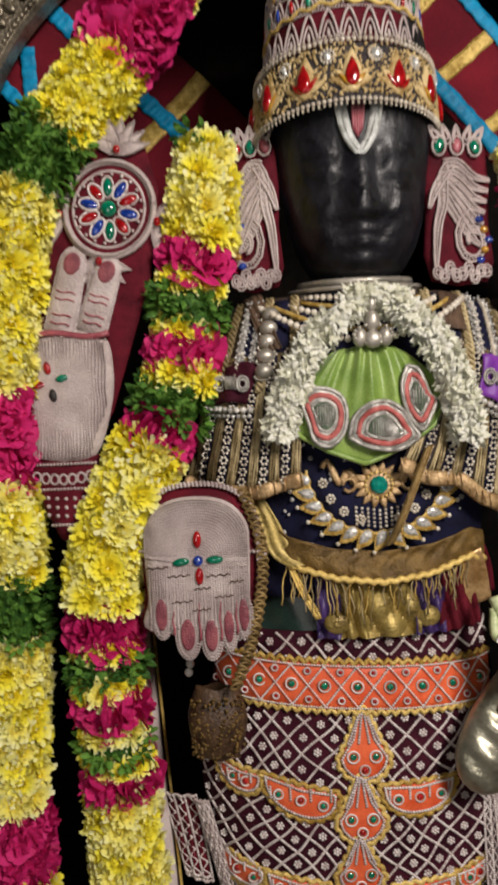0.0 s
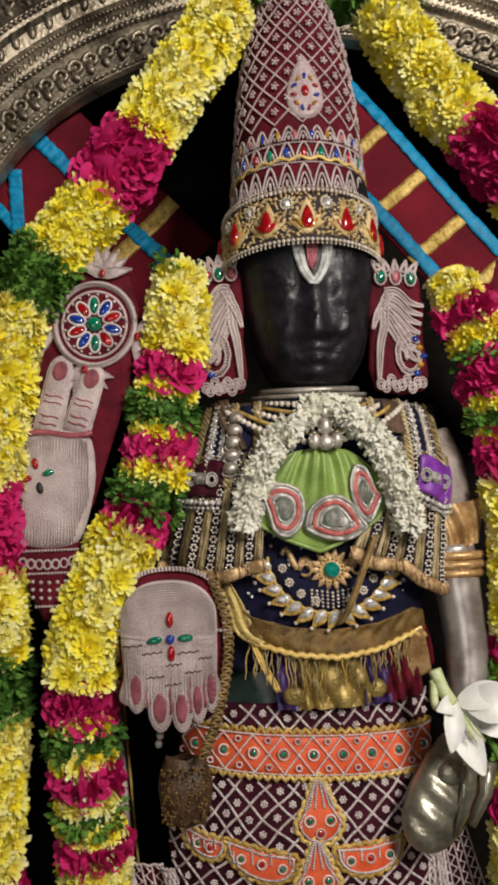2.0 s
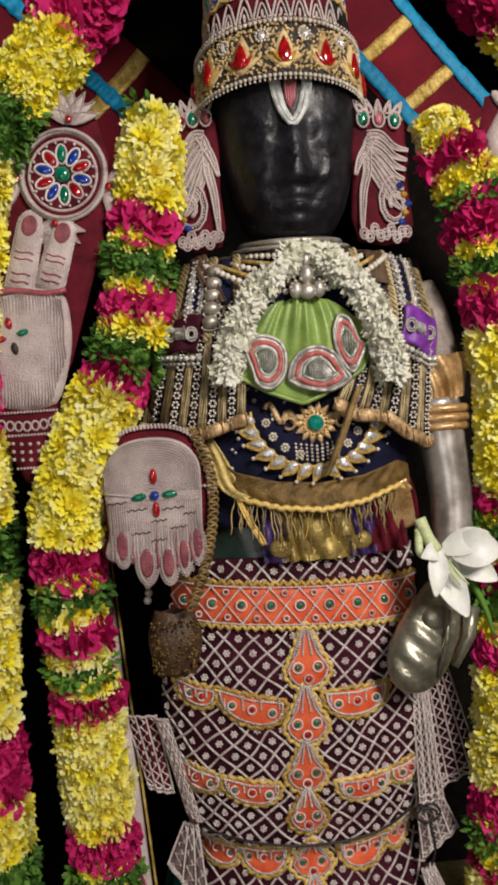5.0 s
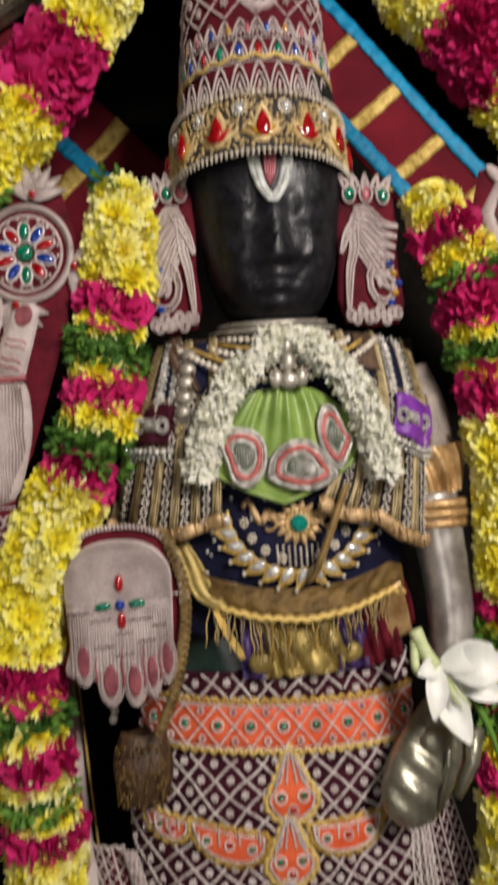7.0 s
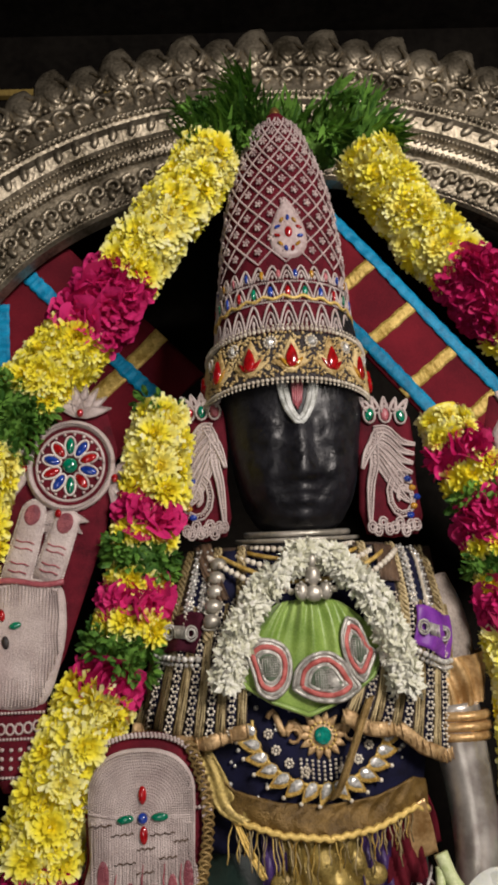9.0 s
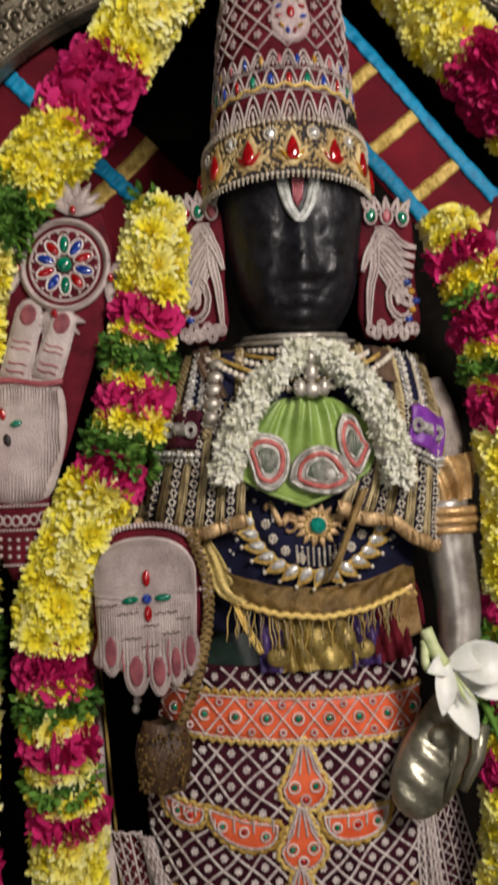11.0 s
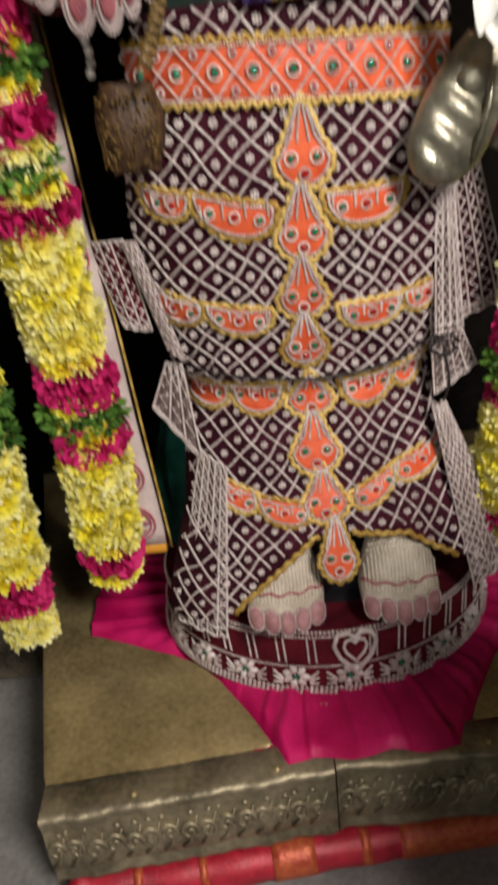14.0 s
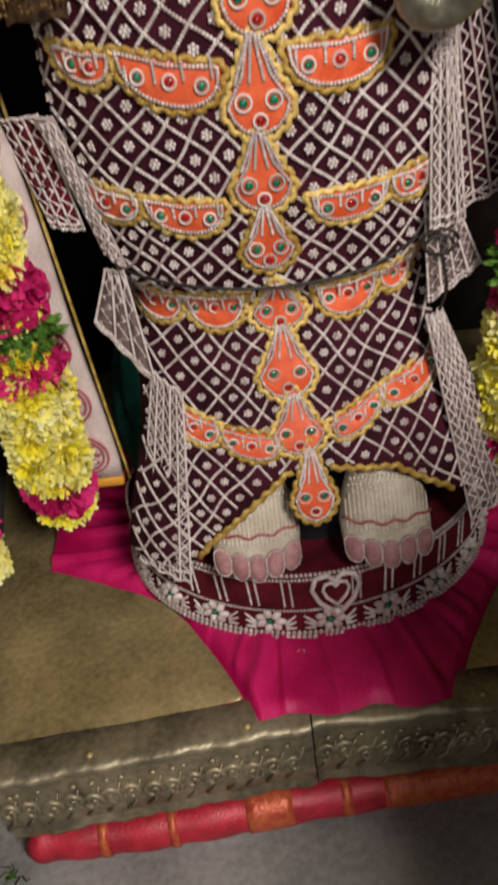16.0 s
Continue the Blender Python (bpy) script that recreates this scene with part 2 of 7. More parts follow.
# ---- mesh helpers ----
class Build:
    """Gathers faces for one mesh."""

    def __init__(self):
        self.v, self.f = [], []

    def add(self, verts, faces):
        k = len(self.v)
        self.v.extend(tuple(p) for p in verts)
        self.f.extend(tuple(i + k for i in f) for f in faces)

    def bead(self, p, r, squash=1.0):
        x, y, z = p
        s = r * squash
        a = r * 0.7071
        vs = [(x, y - s, z)]
        vs += [(x + r * math.cos(i * math.pi / 3), y - s * 0.45, z + r * math.sin(i * math.pi / 3)) for i in range(6)]
        vs += [(x + a * math.cos(i * math.pi / 3 + 0.5), y + s * 0.6, z + a * math.sin(i * math.pi / 3 + 0.5)) for i in range(6)]
        fs = [(0, 1 + (i + 1) % 6, 1 + i) for i in range(6)]
        for i in range(6):
            fs += [(1 + i, 1 + (i + 1) % 6, 7 + i), (1 + (i + 1) % 6, 7 + (i + 1) % 6, 7 + i)]
        self.add(vs, fs)

    def ball(self, p, rx, ry=None, rz=None, seg=10, rings=6, turn=None):
        ry, rz = ry or rx, rz or rx
        vs, fs = [], []
        for j in range(rings + 1):
            b = math.pi * j / rings
            for i in range(seg):
                a = 2 * math.pi * i / seg
                q = Vector((rx * math.sin(b) * math.cos(a), ry * math.sin(b) * math.sin(a), rz * math.cos(b)))
                if turn:
                    q = turn @ q
                vs.append((p[0] + q.x, p[1] + q.y, p[2] + q.z))
        for j in range(rings):
            for i in range(seg):
                k = (i + 1) % seg
                fs.append((j * seg + i, (j + 1) * seg + i, (j + 1) * seg + k, j * seg + k))
        self.add(vs, fs)

    def tube(self, path, r, seg=6, closed=False, flat=1.0):
        pts = [Vector(p) for p in path]
        n = len(pts)
        if n < 2:
            return
        vs, fs = [], []
        up = Vector((0, -1, 0))
        for i, p in enumerate(pts):
            if closed:
                d = pts[(i + 1) % n] - pts[i - 1]
            else:
                d = pts[min(i + 1, n - 1)] - pts[max(i - 1, 0)]
            d = d.normalized() if d.length > 1e-9 else Vector((0, 0, 1))
            s = d.cross(up)
            s = s.normalized() if s.length > 1e-4 else Vector((1, 0, 0))
            u = s.cross(d)
            rr = r(i / (n - 1)) if callable(r) else r
            for k in range(seg):
                a = 2 * math.pi * k / seg
                vs.append(p + s * (rr * math.cos(a)) + u * (rr * flat * math.sin(a)))
        m = n if closed else n - 1
        for i in range(m):
            j = (i + 1) % n
            for k in range(seg):
                q = (k + 1) % seg
                fs.append((i * seg + k, i * seg + q, j * seg + q, j * seg + k))
        if not closed:
            fs.append(tuple(range(seg - 1, -1, -1)))
            fs.append(tuple((n - 1) * seg + k for k in range(seg)))
        self.add(vs, fs)

    def sheet(self, nu, nv, fn, thick=0.0, closed=False):
        """A grid of fn(u, v); with thickness it is doubled along y."""
        vs = [tuple(fn(i / nu, j / nv)) for j in range(nv + 1) for i in range(nu + 1)]
        w = nu + 1
        fs = [(j * w + i, j * w + i + 1, (j + 1) * w + i + 1, (j + 1) * w + i) for j in range(nv) for i in range(nu)]
        if not thick:
            self.add(vs, fs)
            return
        k = len(vs)
        back = [(x, y + thick, z) for x, y, z in vs]
        fb = [tuple(k + i for i in reversed(f)) for f in fs]
        rim = [i for i in range(w)] + [j * w + nu for j in range(1, nv + 1)] + [nv * w + i for i in range(nu - 1, -1, -1)] + [j * w for j in range(nv - 1, 0, -1)]
        fr = [(rim[i], k + rim[i], k + rim[(i + 1) % len(rim)], rim[(i + 1) % len(rim)]) for i in range(len(rim))]
        self.add(vs + back, fs + fb + fr)

    def pad(self, outline, fy, lift, thick, dome=0.4, rings=(1.0, 0.97, 0.8, 0.45)):
        """A raised cushion with the outline (x, z), lying on the surface y = fy(x, z), lift before it."""
        n = len(outline)
        cx, cz = sum(p[0] for p in outline) / n, sum(p[1] for p in outline) / n
        vs, fs = [], []
        heights = (0.0, 1 - dome, 1 - dome * 0.35, 1.0)
        for s, h in zip(rings, heights):
            for x, z in outline:
                a, b = cx + (x - cx) * s, cz + (z - cz) * s
                vs.append((a, fy(a, b) - lift - thick * h, b))
        vs.append((cx, fy(cx, cz) - lift - thick, cz))
        for j in range(len(rings) - 1):
            for i in range(n):
                k = (i + 1) % n
                fs.append((j * n + i, j * n + k, (j + 1) * n + k, (j + 1) * n + i))
        m = (len(rings) - 1) * n
        fs += [(m + i, m + (i + 1) % n, len(vs) - 1) for i in range(n)]
        self.add(vs, fs)

    def box(self, lo, hi, bevel=0.0):
        b = bevel
        (x0, y0, z0), (x1, y1, z1) = lo, hi
        vs, fs = [], []
        ring = [(x0 + b, y0), (x1 - b, y0), (x1, y0 + b), (x1, y1 - b), (x1 - b, y1), (x0 + b, y1), (x0, y1 - b), (x0, y0 + b)] if b else [(x0, y0), (x1, y0), (x1, y1), (x0, y1)]
        n = len(ring)
        cx, cy = (x0 + x1) / 2, (y0 + y1) / 2
        levels = [(z0, b), (z0 + b, 0), (z1 - b, 0), (z1, b)] if b else [(z0, 0), (z1, 0)]
        for z, inset in levels:
            for x, y in ring:
                vs.append((x - math.copysign(min(inset, abs(x - cx)), x - cx), y - math.copysign(min(inset, abs(y - cy)), y - cy), z))
        for j in range(len(levels) - 1):
            for i in range(n):
                k = (i + 1) % n
                fs.append((j * n + i, j * n + k, (j + 1) * n + k, (j + 1) * n + i))
        fs.append(tuple(range(n - 1, -1, -1)))
        fs.append(tuple((len(levels) - 1) * n + i for i in range(n)))
        self.add(vs, fs)

    def beads(self, path, r, pitch=None, squash=1.0):
        """A string of beads along a path of points."""
        pitch = pitch or r * 2.05
        for p in spaced(path, pitch):
            self.bead(p, r, squash)

    def mesh(self, name, material, smooth=True):
        me = bpy.data.meshes.new(name)
        me.from_pydata(self.v, [], self.f)
        me.materials.append(material)
        if smooth:
            me.polygons.foreach_set("use_smooth", [True] * len(me.polygons))
        me.update()
        return me


def spaced(path, pitch):
    pts = [Vector(p) for p in path]
    out, left = [], 0.0
    for a, b in zip(pts, pts[1:]):
        d = (b - a).length
        s = left
        while s < d:
            out.append(a.lerp(b, s / d))
            s += pitch
        left = s - d
    return out


def part(name, build, material, parent, label="", smooth=True):
    ob = new(name, build.mesh(name, material, smooth) if isinstance(build, Build) else build)
    if parent:
        ob.parent = parent
        ob.matrix_parent_inverse = parent.matrix_world.inverted()
    if label:
        ob["label"] = label
    if name.endswith(("beadwork", "embossing")):
        ob["kind"] = "stuff"
    return ob


def thing(name, label, category, group="", at=(0, 0, 0)):
    ob = new(name)
    ob.empty_display_size = 0.05
    ob.matrix_world = pose(*at)
    return tagged(ob, label, category, group)


def structure(name, build, material, label, category):
    return tagged(part(name, build, material, None, smooth=False), label, category, "", "structure")


def lerp_table(table):
    xs, ys = [a for a, _ in table], [b for _, b in table]
    return lambda t: float(np.interp(t, xs, ys))


def curve(points, steps=12):
    """A smooth path through points (Catmull-Rom)."""
    p = [Vector(q) for q in points]
    p = [p[0] * 2 - p[1]] + p + [p[-1] * 2 - p[-2]]
    out = []
    for i in range(1, len(p) - 2):
        for k in range(steps):
            t = k / steps
            a, b, c, d = p[i - 1], p[i], p[i + 1], p[i + 2]
            out.append(0.5 * ((2 * b) + (c - a) * t + (2 * a - 5 * b + 4 * c - d) * t * t + (3 * b - a - 3 * c + d) * t ** 3))
    out.append(p[-2])
    return out


def on(fy, pts, lift=0.0):
    """Points (x, z) laid onto the surface y = fy(x, z)."""
    return [Vector((x, fy(x, z) - lift, z)) for x, z in pts]


def circle(x, z, rx, rz=None, n=16, turn=0.0):
    rz = rz or rx
    c, s = math.cos(turn), math.sin(turn)
    out = []
    for i in range(n):
        a = 2 * math.pi * i / n
        u, v = rx * math.cos(a), rz * math.sin(a)
        out.append((x + u * c - v * s, z + u * s + v * c))
    return out


def drop(x, z, w, h, n=16, turn=0.0):
    """A teardrop with its point up."""
    c, s = math.cos(turn), math.sin(turn)
    out = []
    for i in range(n):
        a = 2 * math.pi * i / n
        u = w * math.sin(a) * (0.5 - 0.5 * math.cos(a)) ** 0.5 * 0.62
        v = h * 0.5 * math.cos(a)
        out.append((x + u * c - v * s, z + u * s + v * c))
    return out


def ringed(pts):
    return list(pts) + [pts[0]]


# ---- the sanctum ----
def room():
    b = Build()
    b.box((-1.6, -3.0, -0.08), (1.6, 1.0, 0.0))
    structure("floor", b, FLOORSTONE, "worn grey granite floor of the sanctum", "floor")
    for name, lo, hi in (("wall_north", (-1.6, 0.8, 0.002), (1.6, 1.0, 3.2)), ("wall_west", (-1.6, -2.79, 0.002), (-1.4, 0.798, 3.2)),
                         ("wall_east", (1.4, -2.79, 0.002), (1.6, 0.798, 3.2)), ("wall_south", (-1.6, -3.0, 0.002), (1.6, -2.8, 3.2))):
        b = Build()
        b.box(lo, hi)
        structure(name, b, DARKWALL, "near-black stone sanctum wall, shade put into its colour", "wall")
    # added out of view: its sloping end casts the shadow on silk and floor
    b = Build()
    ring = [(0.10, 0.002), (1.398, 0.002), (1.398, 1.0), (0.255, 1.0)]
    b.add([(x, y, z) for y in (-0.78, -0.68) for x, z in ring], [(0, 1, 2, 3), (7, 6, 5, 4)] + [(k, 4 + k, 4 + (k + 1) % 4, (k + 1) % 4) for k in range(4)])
    structure("wall_shadow_caster", b, DARKWALL, "unseen dark wall with a sloping end, added to shade the lower right", "wall")
    b = Build()
    b.box((-1.6, -3.0, 3.21), (1.6, 1.0, 3.35))
    structure("ceiling", b, DARKWALL, "near-black stone ceiling, shade put into its colour", "ceiling")
    b = Build()
    b.box((-1.39, 0.775, 2.985), (1.39, 0.797, 3.005), 0.002)
    structure("trim", b, surface("dull_yellow_paint", (0.20, 0.13, 0.03), (0.38, 0.27, 0.07), 0.6, 0, 8, 0.3, 90), "thin yellow painted moulding high on the sanctum wall", "moulding")


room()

# ---- the image and its front surfaces ----
AX = -0.015
SKIRT_FRONT = lerp_table([(0.22, -0.125), (0.36, -0.132), (0.45, -0.116), (0.50, -0.10), (0.58, -0.062), (0.69, -0.03), (0.72, -0.055), (0.80, -0.075), (0.90, -0.092), (1.0, -0.102), (1.16, -0.105), (1.25, -0.118), (1.36, -0.135), (1.5, -0.135), (1.6, -0.085)])
SKIRT_WIDE = lerp_table([(0.22, 0.27), (0.34, 0.262), (0.40, 0.245), (0.50, 0.208), (0.62, 0.188), (0.69, 0.182), (0.72, 0.190), (0.80, 0.206), (0.92, 0.214), (1.0, 0.208), (1.08, 0.196), (1.16, 0.182), (1.3, 0.2), (1.45, 0.225), (1.56, 0.20), (1.6, 0.15)])


SKIRT_MID = lerp_table([(0.25, -0.02), (0.4, -0.025), (0.6, -0.035), (0.72, -0.04), (1.0, -0.04), (1.16, -0.03), (1.3, -0.02), (1.6, -0.015)])


def front(x, z):
    """The front of the dressed image at height z."""
    w = SKIRT_WIDE(z)
    u = min(0.995, abs(x - SKIRT_MID(z)) / w)
    return SKIRT_FRONT(z) + 0.13 * (1 - math.sqrt(1 - u ** 2.2))


def image():
    """Black stone image: body, neck and head as one plain mesh."""
    b = Build()
    rows = [(0.24, 0.0, 0.14, 0.09, 0.03), (0.7, 0.0, 0.13, 0.055, 0.04), (1.1, 0.0, 0.15, 0.075, 0.0), (1.2, 0.0, 0.145, 0.08, -0.005),
            (1.4, 0.0, 0.18, 0.085, -0.02), (1.52, 0.0, 0.17, 0.07, -0.01), (1.57, 0.0, 0.10, 0.06, -0.01), (1.60, 0.0, 0.07, 0.06, -0.015)]
    seg = 48
    vs, fs = [], []
    for z, dx, w, d, cy in rows:
        for i in range(seg):
            a = 2 * math.pi * i / seg
            vs.append((AX + dx + w * math.cos(a), cy + d * math.sin(a), z))
    for j in range(len(rows) - 1):
        for i in range(seg):
            k = (i + 1) % seg
            fs.append((j * seg + i, j * seg + k, (j + 1) * seg + k, (j + 1) * seg + i))
    b.add(vs, fs)
    # head
    width = lerp_table([(1.596, 0.02), (1.602, 0.040), (1.61, 0.054), (1.63, 0.072), (1.66, 0.083), (1.70, 0.092), (1.76, 0.101), (1.82, 0.106), (1.9, 0.104), (1.95, 0.09)])
    depth = lerp_table([(1.596, 0.03), (1.602, 0.055), (1.61, 0.068), (1.63, 0.086), (1.66, 0.092), (1.72, 0.095), (1.82, 0.098), (1.9, 0.095), (1.95, 0.08)])

    def bell(x, s):
        return math.exp(-(x / s) ** 2)

    def eased(table, z):
        """The table, rounded off above the chin."""
        k = 0.024 * min(1.0, max(0.0, (z - 1.60) / 0.03))
        return sum(table(z + k * q / 4) for q in range(-4, 5)) / 9

    vs, fs = [], []
    n, m = 110, 84
    for j in range(m + 1):
        z = 1.596 + (1.95 - 1.596) * j / m
        w, d = eased(width, z), eased(depth, z)
        for i in range(n):
            a = 2 * math.pi * i / n
            c, s = math.cos(a), math.sin(a)
            x = w * math.copysign(abs(c) ** 0.9, c)
            y = d * math.copysign(abs(s) ** 0.8, s)
            if s < 0:
                # a plain brow, nose ridge, lids and lips
                h = 0.0
                t = min(1, max(0, (1.758 - z) / 0.085))
                if 1.662 < z < 1.765:
                    h += (0.004 + 0.017 * t) * bell(x, 0.011 + 0.008 * t) * min(1.0, (z - 1.662) / 0.012) * min(1.0, (1.765 - z) / 0.02)
                for side in (-1, 1):
                    h += 0.007 * bell(x - side * 0.038, 0.019) * bell(z - 1.732, 0.016)
                    h -= 0.005 * bell(x - side * 0.024, 0.012) * bell(z - 1.742, 0.020)
                    h += 0.005 * bell(x - side * 0.050, 0.022) * bell(z - 1.685, 0.022)
                    h -= 0.003 * bell(x - side * 0.030, 0.012) * bell(z - 1.66, 0.014)
                h += 0.008 * bell(x, 0.012) * bell(z - 1.655, 0.007)
                h += 0.010 * bell(x, 0.013) * bell(z - 1.639, 0.007)
                h += 0.010 * bell(x, 0.016) * bell(z - 1.618, 0.009)
                h -= 0.004 * bell(x, 0.03) * bell(z - 1.6455, 0.0032)
                # hammered unevenness of the worn cheeks
                h += 0.0016 * math.sin(x * 190 + 3 * math.sin(z * 70)) * math.sin(z * 150 + 2 * math.sin(x * 90)) * bell(z - 1.70, 0.05)
                y -= h
            vs.append((AX + 0.009 + x, -0.045 + y, z))
    for j in range(m):
        for i in range(n):
            k = (i + 1) % n
            fs.append((j * n + i, j * n + k, (j + 1) * n + k, (j + 1) * n + i))
    fs.append(tuple(range(n - 1, -1, -1)))
    b.add(vs, fs)
    ob = part("stone_statue", b, STONE, None)
    tagged(ob, "polished black stone temple statue, dressed and garlanded, on a brass pedestal", "statue")


image()


# ---- crown ----
CROWN_X, CROWN_Y = AX + 0.003, -0.05
CROWN_R = lerp_table([(1.785, 0.1165), (1.868, 0.110), (1.873, 0.104), (1.95, 0.099), (2.05, 0.091), (2.11, 0.083), (2.155, 0.074), (2.20, 0.060), (2.245, 0.042), (2.270, 0.029), (2.285, 0.018), (2.292, 0.011)])


def crown_point(a, z, lift=0.0):
    """a = 0 is the front; positive to the viewer's right."""
    r = CROWN_R(z) + lift
    return Vector((CROWN_X + r * math.sin(a) + (z - 1.9) * 0.02, CROWN_Y - r * math.cos(a) * 0.95, z + 0.012 * math.cos(a) * (1 if z < 1.92 else 0)))


def crown():
    top = thing("tall_crown", "tall conical maroon velvet crown with white bead lattice and jewelled band", "crown", at=(CROWN_X, CROWN_Y, 1.9))
    b = Build()
    b.sheet(48, 40, lambda u, v: crown_point(2 * math.pi * u, 1.80 + 0.49 * v))
    part("cone", b, MAROON, top)
    b = Build()
    b.sheet(64, 6, lambda u, v: crown_point(2 * math.pi * u, 1.790 + 0.072 * v, 0.004 + 0.002 * math.sin(math.pi * v)))
    part("band", b, surface("dark_beaded_band", (0.012, 0.012, 0.02), (0.07, 0.055, 0.05), 0.6, 0.2, 260, 0.9, 900), top, "dark band thick with small beads")
    lat = Build()
    # diamond lattice on the upper cone
    for fam in (-1, 1):
        for k in range(-16, 17):
            path = []
            for s in range(61):
                z = 1.985 + 0.283 * s / 60
                a = k * 2 * math.pi / 15 + fam * (z - 1.985) * 10.2
                if abs(a) < 2.0:
                    path.append(crown_point(a, z, 0.002))
            if len(path) > 2:
                lat.beads(path, 0.0016, 0.0031)
    part("lattice_beadwork", lat, DULLBEAD, top, "white bead lattice")
    ros = Build()
    for j in range(1, 14):
        z = 1.985 + j * 0.02053
        for k in range(-8, 9):
            a = (k + 0.5 * ((j + 1) % 2)) * 2 * math.pi / 15
            if abs(a) < 1.9:
                p = crown_point(a, z, 0.003)
                ros.bead(p, 0.0030, 0.6)
                for q in range(5):
                    t = 2 * math.pi * q / 5
                    ros.bead((p.x + 0.0044 * math.cos(t) * math.cos(a), p.y - 0.001 + 0.0044 * math.sin(a) * math.cos(t), p.z + 0.0044 * math.sin(t)), 0.0020, 0.8)
    part("rosette_beadwork", ros, DULLBEAD, top)
    # tiers of scallops and petals between lattice and band
    tier = Build()
    for z, n, h in ((1.872, 26, 0.036), (1.926, 26, 0.028), (1.957, 30, 0.022)):
        for k in range(-n // 2, n // 2 + 1):
            a0 = k * 2 * math.pi / n
            da = math.pi / n
            if abs(a0) < 1.9:
                for grow, rad in ((1.0, 0.0017), (0.62, 0.0014)):
                    tier.tube([crown_point(a0 + da * grow * (2 * s / 14 - 1), z + h * grow * (1 - abs(2 * s / 14 - 1) ** 1.7), 0.003) for s in range(15)], rad, 5)
                tier.ball(crown_point(a0, z + h * 0.24, 0.002), 0.0024, 0.0016, h * 0.16, 6, 4)
        tier.beads([crown_point(2 * math.pi * s / 160 - math.pi, z - 0.003, 0.002) for s in range(161)], 0.0017, 0.0036)
    part("scallop_beadwork", tier, BEADCLOTH, top, "pinkish bead scallops")
    gold = Build()
    gold.tube([crown_point(2 * math.pi * s / 96 - math.pi, 1.917 + 0.003 * math.sin(s * 1.5), 0.003) for s in range(97)], 0.0026, 6)
    part("gold_braid", gold, GOLDLACE, top)
    cols = (RED_GEM, GREEN_GEM, BLUE_GEM)
    for k in range(-6, 7):
        a = k * 2 * math.pi / 26
        g = Build()
        p = crown_point(a, 1.938, 0.004)
        g.ball((p.x, p.y, p.z), 0.0046 * max(0.3, math.cos(a)), 0.003, 0.0085, 8, 6)
        part("small_stone", g, cols[(k * 7) % 3], top)
        g = Build()
        p = crown_point(a + math.pi / 26, 1.966, 0.004)
        g.ball((p.x, p.y, p.z), 0.0038 * max(0.3, math.cos(a)), 0.0025, 0.0066, 8, 6)
        part("small_stone", g, (BLUE_GEM, AMBER_GEM, ROSEBEAD)[k % 3], top)
    # teardrop medallion
    med = Build()
    cf = lambda x, z: crown_point(math.asin(max(-1, min(1, (x - CROWN_X - (z - 1.9) * 0.02) / CROWN_R(z)))), z).y
    mx, mz = CROWN_X + 0.008, 2.043
    med.pad(drop(mx, mz, 0.058, 0.105, 20), cf, 0.001, 0.004)
    part("medallion", med, DULLBEAD, top, "teardrop bead medallion")
    for i in range(11):
        t = 2 * math.pi * i / 11
        g = Build()
        x, z = mx + 0.017 * math.sin(t), mz - 0.012 + 0.026 * math.cos(t)
        g.ball((x, cf(x, z) - 0.006, z), 0.0028, 0.0025, 0.005, 8, 5, Matrix.Rotation(-t, 3, "Y"))
        part("medallion_stone", g, (BLUE_GEM, AMBER_GEM, RED_GEM)[i % 3], top)
    g = Build()
    g.ball((mx, cf(mx, mz) - 0.006, mz - 0.01), 0.006, 0.004, 0.009, 10, 6)
    part("medallion_stone", g, RED_GEM, top)
    # band: bead edges, gold lotus frames, red stones, clear stones
    edge = Build()
    for z in (1.789, 1.863):
        path = [crown_point(2 * math.pi * s / 200 - math.pi, z, 0.008) for s in range(201)]
        edge.beads(path, 0.0031, 0.0068)
        edge.beads([p + Vector((0, 0, 0.006 if z > 1.83 else -0.005)) for p in path], 0.0019, 0.0068)
    part("edge_beadwork", edge, CREAMBEAD, top)

    def crown_pad(outline, a0, z0, lift, thick):
        b = Build()
        b.pad(outline, lambda x, z: 0.0, lift, thick, 0.5)
        b.v = [tuple(crown_point(a0 + x / 0.115, z0 + z, -y)) for x, y, z in b.v]
        return b

    for k in range(-4, 5):
        a = k * 2 * math.pi / 13
        lotus = part("gold_lotus", crown_pad([(x, z) for x, z in drop(0, 0.002, 0.026, 0.056, 18)], a, 1.824, 0.006, 0.004), CREAMGOLD, top)
        for q, (tn, ln) in enumerate(((0.75, 0.040), (-0.75, 0.040), (1.2, 0.034), (-1.2, 0.034))):
            pet = drop(-math.sin(tn) * 0.012, -0.012 + math.cos(tn) * 0.010, 0.014, ln, 14, tn)
            part("gold_petal", crown_pad(pet, a, 1.820, 0.006, 0.003), CREAMGOLD, lotus)
            if q < 2:
                part("petal_stone", crown_pad([(x * 0.55 - math.sin(tn) * 0.006, z * 0.55 - 0.004) for x, z in pet], a, 1.820, 0.009, 0.003), RED_GEM if k % 2 else AMBER_GEM, lotus)
        part("red_stone", crown_pad(drop(0, -0.001, 0.017, 0.036, 16), a, 1.824, 0.010, 0.005), RED_GEM, lotus)
        p = crown_point(a + math.pi / 13, 1.845, 0.009)
        g = Build()
        g.ball((p.x, p.y, p.z), 0.0062 * max(0.35, math.cos(a)), 0.003, 0.0064, 8, 4)
        clear = part("clear_stone", g, CLEAR, top, smooth=False)
        g = Build()
